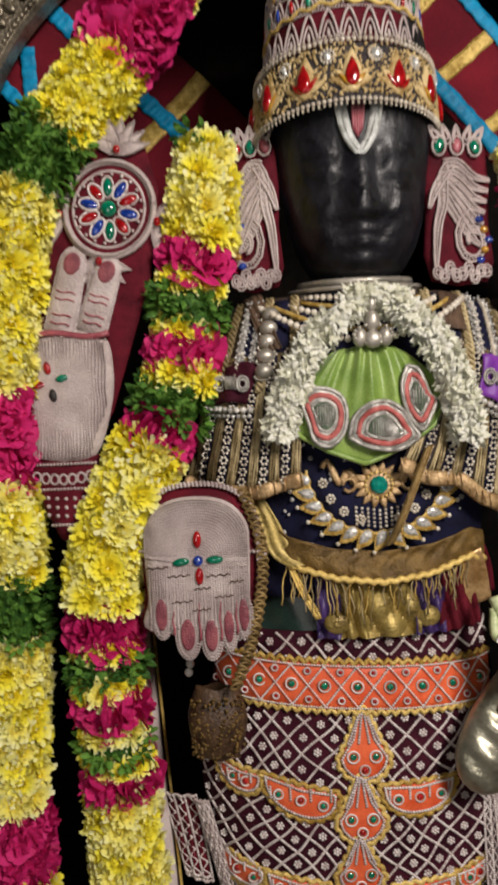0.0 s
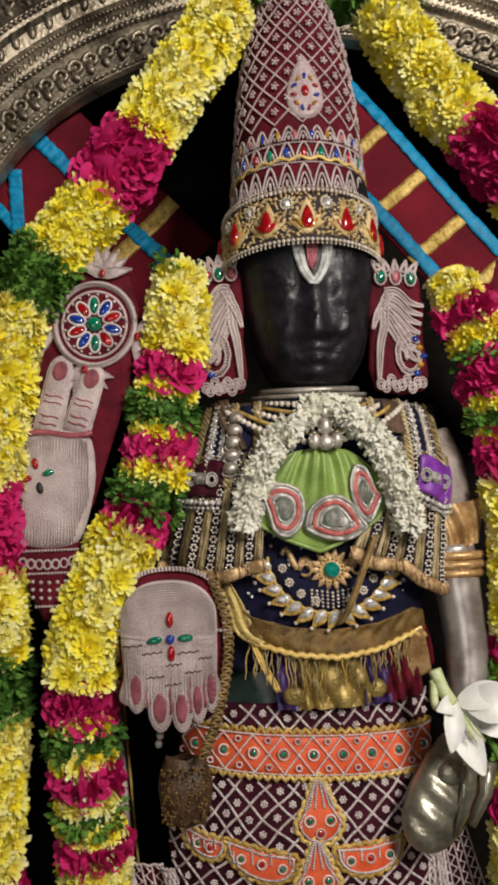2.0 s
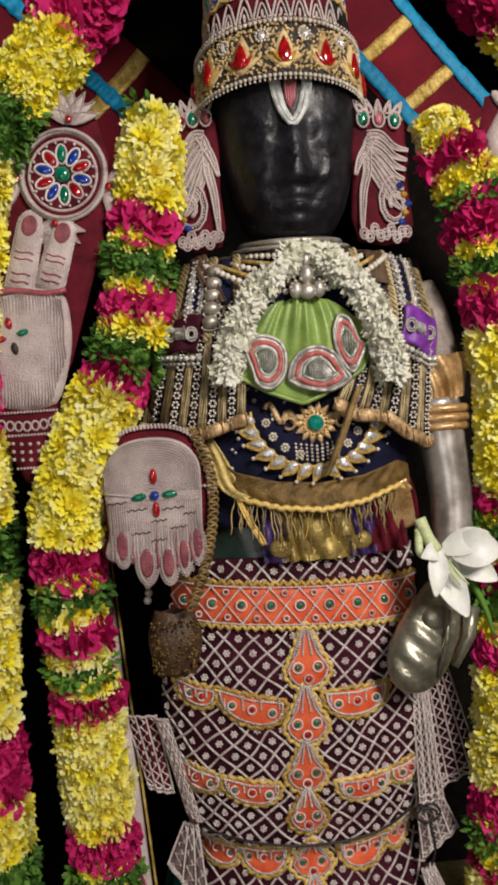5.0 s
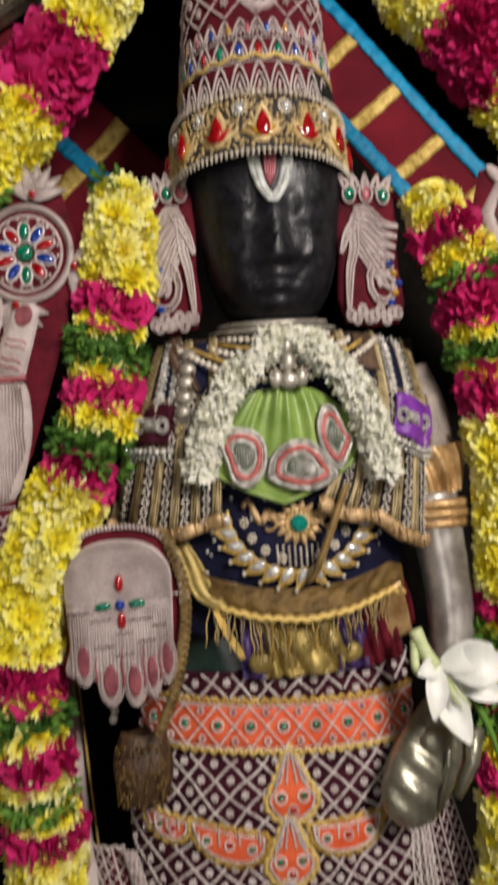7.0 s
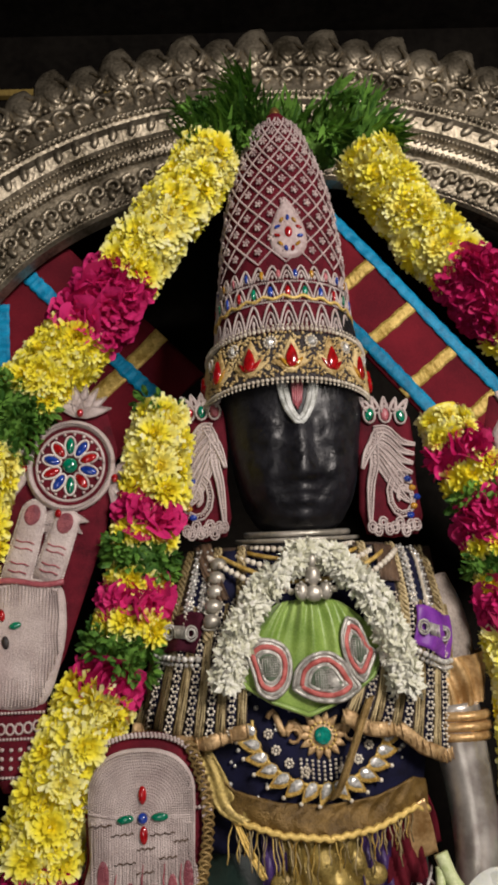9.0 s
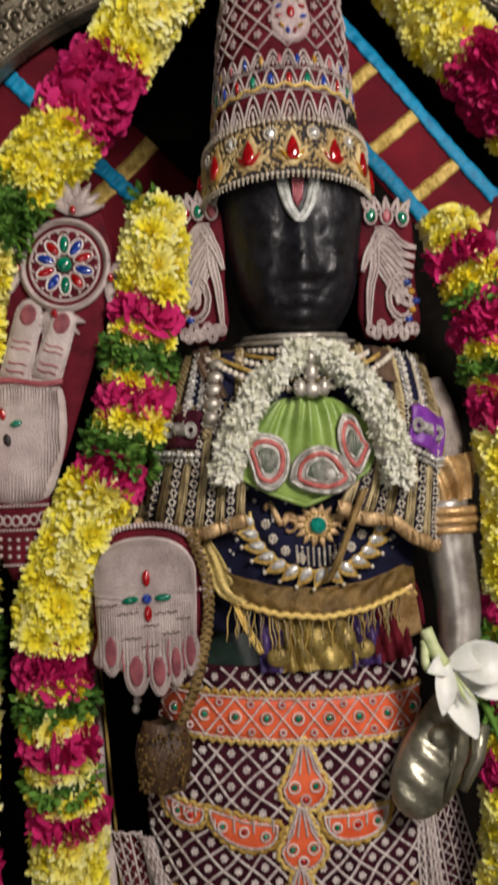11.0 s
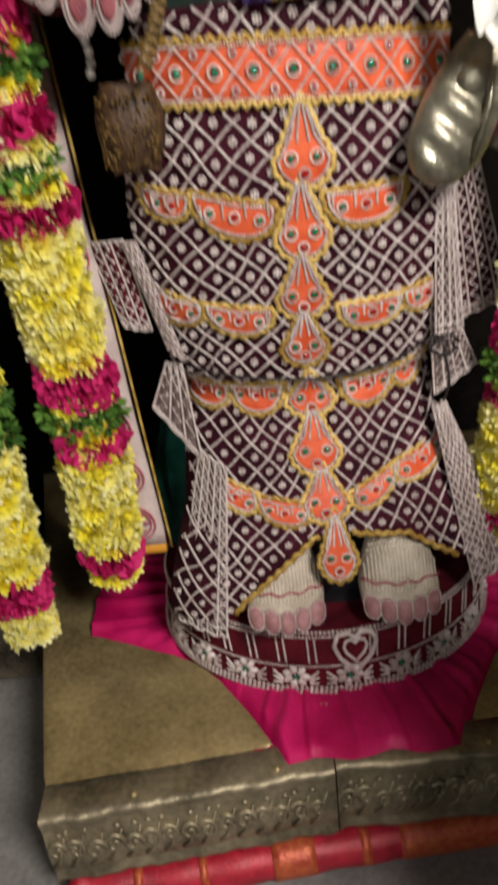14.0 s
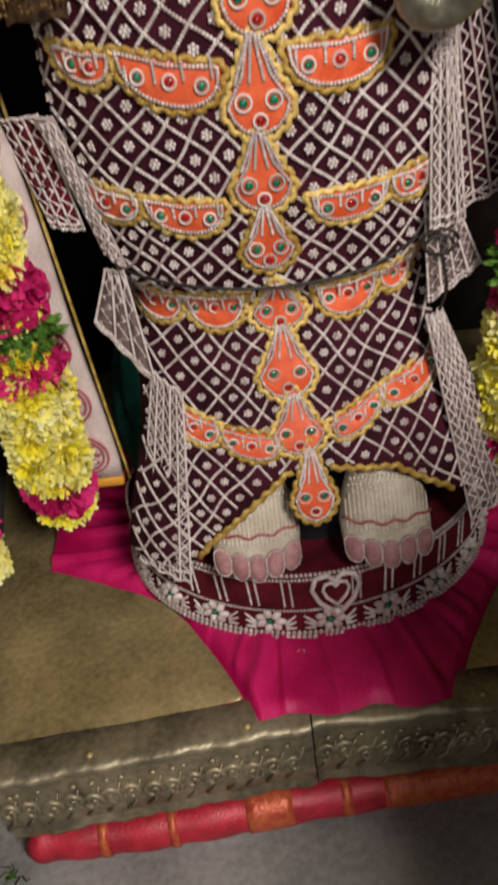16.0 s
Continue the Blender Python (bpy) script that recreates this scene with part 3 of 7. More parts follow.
        for t in range(12):
            g.bead(crown_point(a + math.pi / 13 + 0.068 * math.cos(t * 0.5236), 1.845 + 0.0082 * math.sin(t * 0.5236), 0.008), 0.0018)
        part("rim_beadwork", g, CREAMBEAD, clear)
    fill = Build()
    random.seed(4)
    for k in range(1500):
        a = random.uniform(-1.7, 1.7)
        fill.bead(crown_point(a, random.uniform(1.795, 1.860), 0.006), random.uniform(0.0012, 0.0024))
    part("seed_beadwork", fill, CREAMGOLD, top)
    g = Build()
    g.ball((CROWN_X + 0.008, CROWN_Y, 2.294), 0.010, 0.010, 0.014)
    part("finial", g, GOLD, top)


crown()


# ---- skirt ----
SPEARS = [(1.056, 0.963, 0.034, -0.033), (0.972, 0.880, 0.033, -0.039), (0.889, 0.806, 0.032, -0.043), (0.815, 0.738, 0.030, -0.044)]
SPEARS_LOW = [(0.722, 0.655, 0.034, -0.040), (0.665, 0.576, 0.036, -0.039), (0.586, 0.515, 0.035, -0.033), (0.527, 0.432, 0.027, -0.022)]


def spear(cx, top, bottom, w):
    """A spearhead that widens downwards and closes in a round point."""
    h = top - bottom
    half = [(0.0, 0.0), (0.16, 0.06), (0.26, 0.16), (0.45, 0.38), (0.74, 0.56), (0.92, 0.68), (0.78, 0.82), (0.5, 0.93), (0.0, 1.0)]
    right = [(cx + w * a, top - h * t) for a, t in half]
    left = [(cx - w * a, top - h * t) for a, t in reversed(half[1:-1])]
    return right + left


def scallop(cx, z, w, h, tilt=0.0):
    """A half moon hanging from a straight edge."""
    pts = [(-w, 0.0), (0.0, -h * 0.06), (w, 0.0)]
    pts += [(w * math.cos(math.pi * s / 12), -h * math.sin(math.pi * s / 12) ** 0.8) for s in range(1, 12)]
    return [(cx + a, z + c + a * tilt) for a, c in pts]


def grown(outline, d):
    n = len(outline)
    cx, cz = sum(p[0] for p in outline) / n, sum(p[1] for p in outline) / n
    out = []
    for x, z in outline:
        r = math.hypot(x - cx, z - cz) or 1
        out.append((x + (x - cx) / r * d, z + (z - cz) / r * d))
    return out


def wavy(outline, fy, lift, amp=0.0018, fine=0.0035):
    """Points along a closed outline with a ruffle."""
    path = spaced(ringed(on(fy, outline, lift)), fine)
    cx, cz = sum(p[0] for p in outline) / len(outline), sum(p[1] for p in outline) / len(outline)
    out = []
    for i, p in enumerate(path):
        d = Vector((p.x - cx, 0, p.z - cz))
        d = d.normalized() if d.length > 1e-6 else d
        out.append(p + d * amp * (1 if i % 4 < 2 else -1))
    return out


def applique(parent, outline, fy, stones, name):
    """Orange satin piece with gold lace edge, bead outline and mirror stones."""
    b = Build()
    b.pad(outline, fy, 0.002, 0.0045, 0.5)
    piece = part(name, b, ORANGE, parent)
    e = Build()
    e.tube(wavy(grown(outline, 0.004), fy, 0.0035), 0.0038, 5, True, 0.7)
    part("gold_lace_edge", e, GOLDLACE, piece)
    w = Build()
    w.beads(ringed(on(fy, grown(outline, -0.0028), 0.007)), 0.0020, 0.0038)
    part("outline_beadwork", w, BEAD, piece)
    for x, z, r, mat in stones:
        s = Build()
        s.ball((x, fy(x, z) - 0.0075, z), r * 0.6, 0.002, r * 0.6, 10, 5)
        part("mirror_stone", s, mat, piece)
        s = Build()
        s.tube([(x + r * math.cos(t * 0.5236), fy(x, z) - 0.0075, z + r * math.sin(t * 0.5236)) for t in range(12)], 0.0013, 5, True)
        part("stone_ring", s, BEAD, piece)
    return piece


def lattice(fy, inside, x0, x1, z0, z1, step, lift=0.002, skew=1.05):
    """Crossed bead strings and a rosette in each diamond."""
    strings, ros = Build(), Build()

    def sag(x, z):
        """The cloth's own slackness: the strings never run quite straight."""
        a = 0.0028 * math.sin(x * 47 + z * 23) + 0.0018 * math.sin(z * 71 - x * 31)
        c = 0.0030 * math.sin(x * 39 - z * 17 + 1) + 0.0016 * math.sin(x * 83 + z * 53)
        return x + a, z + c

    n = int((x1 - x0 + (z1 - z0)) / step) + 2
    for fam in (-1, 1):
        for k in range(-n, n + 1):
            run = []
            for s in range(int((z1 - z0) / 0.004) + 1):
                z = z0 + s * 0.004
                x = AX + k * step + fam * (z - z0) / skew
                if x0 < x < x1 and inside(x, z):
                    xs, zs = sag(x, z)
                    run.append(Vector((xs, fy(xs, zs) - lift, zs)))
                else:
                    if len(run) > 1:
                        strings.beads(run, 0.0021, 0.0036)
                    run = []
            if len(run) > 1:
                strings.beads(run, 0.0021, 0.0036)
    dz = step * skew / 2
    j = 0
    z = z0
    while z < z1:
        for k in range(-n, n + 1):
            x = AX + (k + 0.5 * ((j + 1) % 2)) * step
            if x0 + 0.005 < x < x1 - 0.005 and inside(x, z):
                xs, zs = sag(x, z)
                y = fy(xs, zs) - lift
                ros.bead((xs, y, zs), 0.0022, 0.8)
                for q in range(6):
                    t = q * math.pi / 3 + 7 * x
                    ros.bead((xs + 0.0039 * math.cos(t), y, zs + 0.0039 * math.sin(t)), 0.0020, 0.8)
        j += 1
        z += dz
    return strings, ros


HEM = lerp_table([(-0.30, 0.335), (-0.19, 0.36), (-0.16, 0.40), (-0.10, 0.455), (-0.05, 0.497), (0.0, 0.497), (0.08, 0.482), (0.15, 0.43), (0.20, 0.385), (0.27, 0.365)])


def skirt_tier(name, label, z0, z1, spears, scallops, belt):
    top = thing(name, label, "skirt", "skirt tiers", at=(AX, -0.05, z1))
    b = Build()

    def cloth(u, v):
        a = math.pi * (u - 0.5) * 1.25
        z = z0 + (z1 - z0) * v
        w = SKIRT_WIDE(z)
        x = SKIRT_MID(z) + w * math.sin(a)
        if not belt:
            lo = HEM(SKIRT_MID(0.42) + SKIRT_WIDE(0.42) * math.sin(a))
            z = lo + (z1 - lo) * v
            w = SKIRT_WIDE(z)
            x = SKIRT_MID(z) + w * math.sin(a)
        fold = 0.0025 * math.sin(a * 23) * (1 - v) + 0.002 * math.sin(a * 9 + 14 * z)
        if abs(a) < math.pi / 2:
            return (x, front(x, z) + fold * 0.5, z)
        return (x, SKIRT_FRONT(z) + 0.13 + 0.16 * (abs(a) - math.pi / 2), z)

    b.sheet(80, 40, cloth, 0.004)
    part("cloth", b, PLUM, top)
    s, r = lattice(front, lambda x, z: abs(x - SKIRT_MID(z)) < SKIRT_WIDE(z) * 0.985 and (z < 1.052 or z > 1.118 if belt else z > HEM(x) + 0.006), AX - 0.32, AX + 0.27, z0 + 0.006, z1 - 0.004, 0.0375)
    part("lattice_beadwork", s, BEAD, top, "white bead lattice")
    part("rosette_beadwork", r, BEAD, top)
    if not belt:
        lace = Build()
        for sgn in (0, 1):
            xs = [-0.175 + 0.13 * q / 40 for q in range(41)] if not sgn else [0.0 + 0.155 * q / 40 for q in range(41)]
            lace.tube([Vector((x, front(x, HEM(x)) - 0.004, HEM(x) + 0.0025 * math.sin(k * 1.57))) for k, x in enumerate(xs)], 0.0045, 6, False, 0.7)
        part("yellow_lace_hem", lace, GOLDLACE, top)
    for t, bt, w, cx in spears:
        h = t - bt
        piece = applique(top, spear(cx, t, bt, w), front, [(cx - w * 0.42, bt + h * 0.36, 0.0075, GREEN_GEM), (cx + w * 0.42, bt + h * 0.36, 0.0075, GREEN_GEM), (cx, bt + h * 0.17, 0.0065, RED_GEM)], "spear_applique")
        rays = Build()
        for q in (-0.6, -0.2, 0.2, 0.6):
            rays.beads(on(front, [(cx + q * w * 0.25 * (1 + k), bt + h * (0.94 - 0.135 * k)) for k in range(4)], 0.007), 0.0020, 0.0036)
        part("ray_beadwork", rays, BEAD, piece)
    for x, z, w, h, tilt in scallops:
        n = 3 if w > 0.03 else 2
        stones = [(x + w * (q - (n - 1) / 2) * 0.6, z - h * 0.45 + w * (q - (n - 1) / 2) * 0.6 * tilt, 0.0062, GREEN_GEM if q % 2 == 0 else RED_GEM) for q in range(n)]
        piece = applique(top, scallop(x, z, w, h, tilt), front, stones, "scallop_applique")
        rays = Build()
        for q in range(n + 1):
            xx = x + w * (q - n / 2) * 0.55
            rays.beads(on(front, [(xx, z - 0.004), (xx, z - h * 0.5)], 0.007), 0.0019, 0.0036)
        part("ray_beadwork", rays, BEAD, piece)
    return top


skirt_tier("upper_skirt", "plum velvet upper skirt with white bead lattice and orange applique", 0.70, 1.155, SPEARS,
                [(-0.116, 0.957, 0.047, 0.042, -0.22), (-0.196, 0.970, 0.029, 0.030, -0.18), (0.036, 0.956, 0.047, 0.040, 0.02),
                 (-0.124, 0.824, 0.041, 0.035, -0.12), (-0.206, 0.838, 0.037, 0.034, -0.25), (0.043, 0.816, 0.041, 0.033, 0.02), (0.112, 0.822, 0.027, 0.031, 0.10)], True)
skirt_tier("lower_skirt", "plum velvet lower skirt with bead lattice, parted over the feet", 0.34, 0.712, SPEARS_LOW,
                 [(-0.184, 0.706, 0.036, 0.040, -0.08), (-0.112, 0.706, 0.036, 0.044, 0.0), (0.040, 0.703, 0.037, 0.042, 0.04), (0.102, 0.708, 0.025, 0.036, 0.2),
                  (-0.157, 0.561, 0.031, 0.030, -0.33), (-0.090, 0.543, 0.036, 0.029, -0.15), (0.039, 0.560, 0.033, 0.029, 0.40), (0.113, 0.579, 0.046, 0.031, 0.16)], False)


def belt():
    def tilted(b):
        b.v = [(x, y, z - 0.05 * (x + 0.02)) for x, y, z in b.v]
        return b

    top = thing("orange_belt", "wide orange satin belt with bead diamonds and green stones", "belt", at=(AX, -0.1, 1.085))
    b = Build()
    x0, x1, z0, z1 = -0.036 - 0.188, -0.036 + 0.184, 1.053, 1.116
    b.sheet(60, 4, lambda u, v: (x0 + (x1 - x0) * u, front(x0 + (x1 - x0) * u, 1.085) - 0.004 - 0.002 * math.sin(math.pi * v), z0 + (z1 - z0) * v), 0.003)
    part("band", tilted(b), ORANGE, top)
    fb = lambda x, z: front(x, 1.085)
    e = Build()
    for z in (z0, z1):
        pts = [(x0 + (x1 - x0) * s / 120, z + 0.0035 * math.sin(s * 1.57)) for s in range(121)]
        e.tube(on(fb, pts, 0.006), 0.0035, 5, False, 0.7)
    part("gold_lace_edge", tilted(e), GOLDLACE, top)
    w = Build()
    n = 9
    d = (x1 - x0) / n
    for k in range(n):
        c = x0 + d * (k + 0.5)
        w.beads(on(fb, [(c - d / 2, 1.085), (c, z1 - 0.006), (c + d / 2, 1.085), (c, z0 + 0.006), (c - d / 2, 1.085)], 0.0085), 0.0016, 0.0035)
    for z in (z0 + 0.005, z1 - 0.005):
        w.beads(on(fb, [(x0 + (x1 - x0) * s / 60, z) for s in range(61)], 0.0085), 0.0015, 0.0034)
    part("diamond_beadwork", tilted(w), BEAD, top)
    for k in range(n):
        for x, z, r, m in ((x0 + d * (k + 0.5), 1.085, 0.0075, GREEN_GEM), (x0 + d * k, 1.103, 0.004, RED_GEM), (x0 + d * k, 1.067, 0.004, RED_GEM)):
            s = Build()
            s.ball((x, fb(x, z) - 0.0085, z), r * 0.62, 0.002, r * 0.62, 10, 5)
            part("mirror_stone", tilted(s), m, top)
            s = Build()
            s.tube([(x + r * math.cos(t * 0.5236), fb(x, z) - 0.0085, z + r * math.sin(t * 0.5236)) for t in range(12)], 0.0012, 5, True)
            part("stone_ring", tilted(s), BEAD, top)


belt()


# ---- flowers ----
def chrysanthemum(seed, r, petals=74):
    rnd = random.Random(seed)
    b = Build()
    for i in range(petals):
        t = i / petals
        a = i * 2.39996 + rnd.uniform(-0.2, 0.2)
        rise = (1.25 - 1.35 * t) + rnd.uniform(-0.2, 0.2)
        ln = r * (0.45 + 0.55 * t) * rnd.uniform(0.85, 1.12)
        w = r * rnd.uniform(0.10, 0.15)
        d = Vector((math.cos(a) * math.cos(rise), math.sin(a) * math.cos(rise), math.sin(rise)))
        s = Vector((-math.sin(a), math.cos(a), 0))
        u = s.cross(d) * (-1)
        base = d * (r * 0.05)
        mid = d * (ln * 0.6) + u * (r * 0.04)
        tip = d * ln + u * (r * rnd.uniform(-0.12, 0.14))
        if not b.v:
            b.v.append((0.0, 0.0, 0.0))
        k = len(b.v)
        b.v.extend(tuple(q) for q in (mid - s * w, mid + s * w, mid - u * w * 0.6, tip - s * w * 0.6, tip + s * w * 0.6))
        b.f.extend([(0, k + 2, k), (0, k + 1, k + 2), (k, k + 2, k + 3), (k + 2, k + 4, k + 3), (k + 2, k + 1, k + 4)])
    return b


def rose(seed, r):
    rnd = random.Random(seed)
    b = Build()
    for i in range(13):
        t = i / 13
        a0 = i * 2.39996 + rnd.uniform(-0.3, 0.3)
        rad = r * (0.18 + 0.72 * t)
        hgt = r * (0.75 - 0.45 * t) * rnd.uniform(0.85, 1.1)
        wide = 1.5 - 0.3 * t
        flare = rnd.uniform(0.08, 0.28) * (0.4 + t)

        def fn(u, v, a0=a0, rad=rad, hgt=hgt, wide=wide, flare=flare, ph=rnd.uniform(0, 6)):
            a = a0 + (u - 0.5) * wide
            rr = rad * (0.55 + 0.45 * v) + flare * r * v ** 3 + 0.05 * r * math.sin(u * 9 + ph) * v
            z = -0.35 * r + hgt * (1.2 * v) * (1 - 0.35 * (2 * u - 1) ** 2) + 0.05 * r * math.sin(u * 7 + ph) * v
            return (rr * math.cos(a), rr * math.sin(a), z)

        k = len(b.v)
        b.sheet(7, 5, fn)
        if i == 0:
            heart = len(b.v)
            b.v.append((0.0, 0.0, -0.4 * r))
        b.f.extend((k + q, heart, k + q + 1) for q in range(7))
    return b


def sprig(seed, r):
    rnd = random.Random(seed)
    b = Build()
    for i in range(12):
        a = rnd.uniform(0, 6.283)
        el = rnd.uniform(0.0, 1.3)
        d = Vector((math.cos(a) * math.cos(el), math.sin(a) * math.cos(el), math.sin(el)))
        o = d * r * rnd.uniform(0.15, 0.55)
        s = d.cross(Vector((rnd.uniform(-1, 1), rnd.uniform(-1, 1), rnd.uniform(-1, 1)))).normalized()
        u = s.cross(d)
        ln, w = r * rnd.uniform(0.45, 0.75), r * rnd.uniform(0.14, 0.22)
        if not b.v:
            b.v.append((0.0, 0.0, 0.0))
        k = len(b.v)
        b.f.append((0, k, k + 2))
        b.add([o, o + d * ln * 0.35 - s * w + u * w * 0.3, o + d * ln * 0.4, o + d * ln * 0.35 + s * w + u * w * 0.3, o + d * ln * 0.75 - s * w * 0.7, o + d * ln * 0.75 + s * w * 0.7, o + d * ln - u * w * 0.4],
              [(0, 2, 1), (0, 3, 2), (1, 2, 4), (2, 3, 5), (2, 6, 4), (2, 5, 6)])
    return b


def coarse_leaf_tuft(seed, r):
    rnd = random.Random(seed)
    b = Build()
    for i in range(16):
        a = rnd.uniform(0, 6.283)
        el = rnd.uniform(0.5, 1.5)
        d = Vector((math.cos(a) * math.cos(el), math.sin(a) * math.cos(el), math.sin(el)))
        s = d.cross(Vector((0.3, 0.9, 0.1))).normalized()
        u = s.cross(d)
        ln, w = r * rnd.uniform(0.8, 1.4), r * rnd.uniform(0.06, 0.10)
        o = Vector((rnd.uniform(-0.3, 0.3), rnd.uniform(-0.3, 0.3), 0)) * r
        b.add([o - s * w * 0.6, o + s * w * 0.6, o + d * ln * 0.5 - s * w, o + d * ln * 0.5 + s * w, o + d * ln + u * w * rnd.uniform(-2, 2)], [(0, 1, 3, 2), (2, 3, 4)])
    return b


FLOWERS = {
    "y": [chrysanthemum(i, 0.031).mesh("chrysanthemum", YELLOW) for i in range(5)],
    "c": [chrysanthemum(i + 9, 0.030).mesh("pale_chrysanthemum", CREAM) for i in range(3)],
    "m": [rose(i, 0.033).mesh("rose", PINK) for i in range(4)],
    "g": [sprig(i, 0.023).mesh("leaf_sprig", LEAF, False) for i in range(4)],
    "t": [coarse_leaf_tuft(i, 0.05).mesh("leaf_tuft", LEAF, False) for i in range(3)],
}
NAMES = {"y": "chrysanthemum", "c": "pale_chrysanthemum", "m": "rose", "g": "leaf_sprig", "t": "leaf_tuft"}
PITCH = {"y": 0.0275, "c": 0.0275, "m": 0.034, "g": 0.022, "t": 0.03}


def garland(name, label, points, bands, radius, seed, group):
    """A strand along points (x, y, z); bands: (from height, to height, kinds)."""
    rnd = random.Random(seed)
    path = curve(points, 10)
    top = thing(name, label, "garland", group, at=tuple(path[0]))
    core = Build()
    core.tube(path, radius * 0.45, 10)
    part("strand", core, PACKED, top, "packed petals and string")
    for z_hi, z_lo, kinds, fat in bands:
        stretch = [p for p in spaced(path, 0.002) if z_lo <= p.z <= z_hi]
        if len(stretch) < 2:
            continue
        band = Build()
        band.tube(stretch[::6] + [stretch[-1]], radius * fat * (0.60 if kinds[0] in "gt" else 0.68), 14)
        part("packed_band", band, {"m": PINK, "g": LEAF}.get(kinds[0], PACKED), top)
        length = 0.002 * len(stretch)
        pitch = PITCH[kinds[0]]
        r = radius * fat
        rows = max(1, round(length / (pitch * 0.86)))
        around = max(6, round(2 * math.pi * r * 0.78 / pitch))
        for j in range(rows):
            i = min(len(stretch) - 1, int((j + 0.5) / rows * len(stretch)))
            p = stretch[i]
            d = (stretch[min(i + 6, len(stretch) - 1)] - stretch[max(i - 6, 0)]).normalized()
            s = d.cross(Vector((0, -1, 0))).normalized()
            u = s.cross(d)
            for k in range(around):
                a = 2 * math.pi * (k + 0.5 * (j % 2)) / around + rnd.uniform(-0.12, 0.12)
                # the hidden back of the strand carries no flowers
                if math.sin(a) * (1 if u.y < 0 else -1) < -0.55:
                    continue
                o = s * math.cos(a) + u * math.sin(a)
                kind = kinds[rnd.randrange(len(kinds))]
                q = p + o * (r * (0.66 if kind in "gt" else 0.66 if kind == "m" else 0.62) * rnd.uniform(0.9, 1.1)) + d * rnd.uniform(-0.004, 0.004)
                aim = (o + Vector((rnd.uniform(-0.3, 0.3), rnd.uniform(-0.3, 0.3), rnd.uniform(-0.3, 0.3)))).normalized()
                ob = new(NAMES[kind], FLOWERS[kind][rnd.randrange(len(FLOWERS[kind]))])
                ob.parent = top
                ob.matrix_parent_inverse = top.matrix_world.inverted()
                k2 = rnd.uniform(0.85, 1.15) * (0.78 if length < 0.03 and kind in "yc" else 1.0)
                ob.matrix_world = Matrix.Translation(q) @ aim.to_track_quat("Z", "Y").to_matrix().to_4x4() @ Matrix.Rotation(rnd.uniform(0, 6.28), 4, "Z") @ Matrix.Diagonal((k2, k2, k2, 1))
    return top


INNER = [(1.805, 1.785, "g", 0.6), (1.785, 1.745, "yc", 0.74), (1.745, 1.705, "yyc", 0.88), (1.705, 1.655, "yyc", 1.0), (1.655, 1.615, "m", 1.0), (1.615, 1.595, "y", 0.95), (1.595, 1.555, "g", 1.0), (1.555, 1.535, "y", 0.95), (1.535, 1.505, "m", 1.0), (1.505, 1.475, "yy", 1.0),
         (1.475, 1.435, "g", 1.02), (1.435, 1.405, "m", 0.95), (1.405, 1.20, "yyc", 1.05), (1.20, 1.15, "m", 1.0), (1.15, 1.135, "y", 0.95), (1.135, 1.105, "g", 1.0), (1.105, 1.09, "yc", 0.95), (1.09, 1.05, "m", 1.0), (1.05, 1.03, "yc", 1.0),
         (1.03, 1.005, "g", 1.0), (1.005, 0.99, "yc", 1.0), (0.99, 0.95, "m", 1.0), (0.95, 0.775, "ycc", 1.0), (0.775, 0.725, "m", 1.0), (0.725, 0.71, "y", 0.95), (0.71, 0.675, "g", 1.0), (0.675, 0.66, "y", 0.95), (0.66, 0.635, "m", 1.0),
         (0.635, 0.47, "yc", 1.0), (0.47, 0.435, "m", 0.95), (0.435, 0.40, "yc", 0.75)]
garland("inner_garland", "thick hanging garland of yellow chrysanthemums, magenta roses and green leaves", [
    (-0.200, -0.085, 1.80), (-0.205, -0.09, 1.72), (-0.216, -0.095, 1.64), (-0.233, -0.095, 1.555), (-0.248, -0.095, 1.47), (-0.285, -0.095, 1.40), (-0.325, -0.095, 1.32), (-0.352, -0.095, 1.25), (-0.361, -0.09, 1.167),
    (-0.355, -0.085, 1.05), (-0.352, -0.06, 0.92), (-0.350, -0.045, 0.80), (-0.350, -0.03, 0.68), (-0.354, -0.015, 0.54), (-0.358, 0.0, 0.40)], INNER, 0.056, 11, "hanging garlands")
INNER_EAST = [(1.765, 1.74, "yc", 0.78), (1.74, 1.72, "yyc", 0.92), (1.72, 1.685, "m", 1.0), (1.685, 1.655, "y", 1.0), (1.655, 1.635, "g", 1.0), (1.635, 1.585, "m", 1.0), (1.585, 1.56, "y", 1.0), (1.56, 1.53, "g", 1.0), (1.53, 1.51, "y", 0.95), (1.51, 1.455, "m", 1.0),
              (1.455, 1.23, "yyc", 1.05), (1.23, 1.19, "m", 1.0), (1.19, 1.18, "y", 0.95), (1.18, 1.15, "g", 1.0), (1.15, 1.12, "yc", 0.95), (1.12, 1.085, "m", 1.0), (1.085, 1.045, "g", 1.0), (1.045, 1.015, "yc", 1.0), (1.015, 0.97, "m", 1.0),
              (0.97, 0.775, "ycc", 1.0), (0.775, 0.73, "m", 1.0), (0.73, 0.715, "y", 0.95), (0.715, 0.68, "g", 1.0), (0.68, 0.66, "y", 0.95), (0.66, 0.635, "m", 1.0), (0.635, 0.47, "yc", 1.0), (0.47, 0.435, "m", 0.95), (0.435, 0.40, "yc", 0.75)]
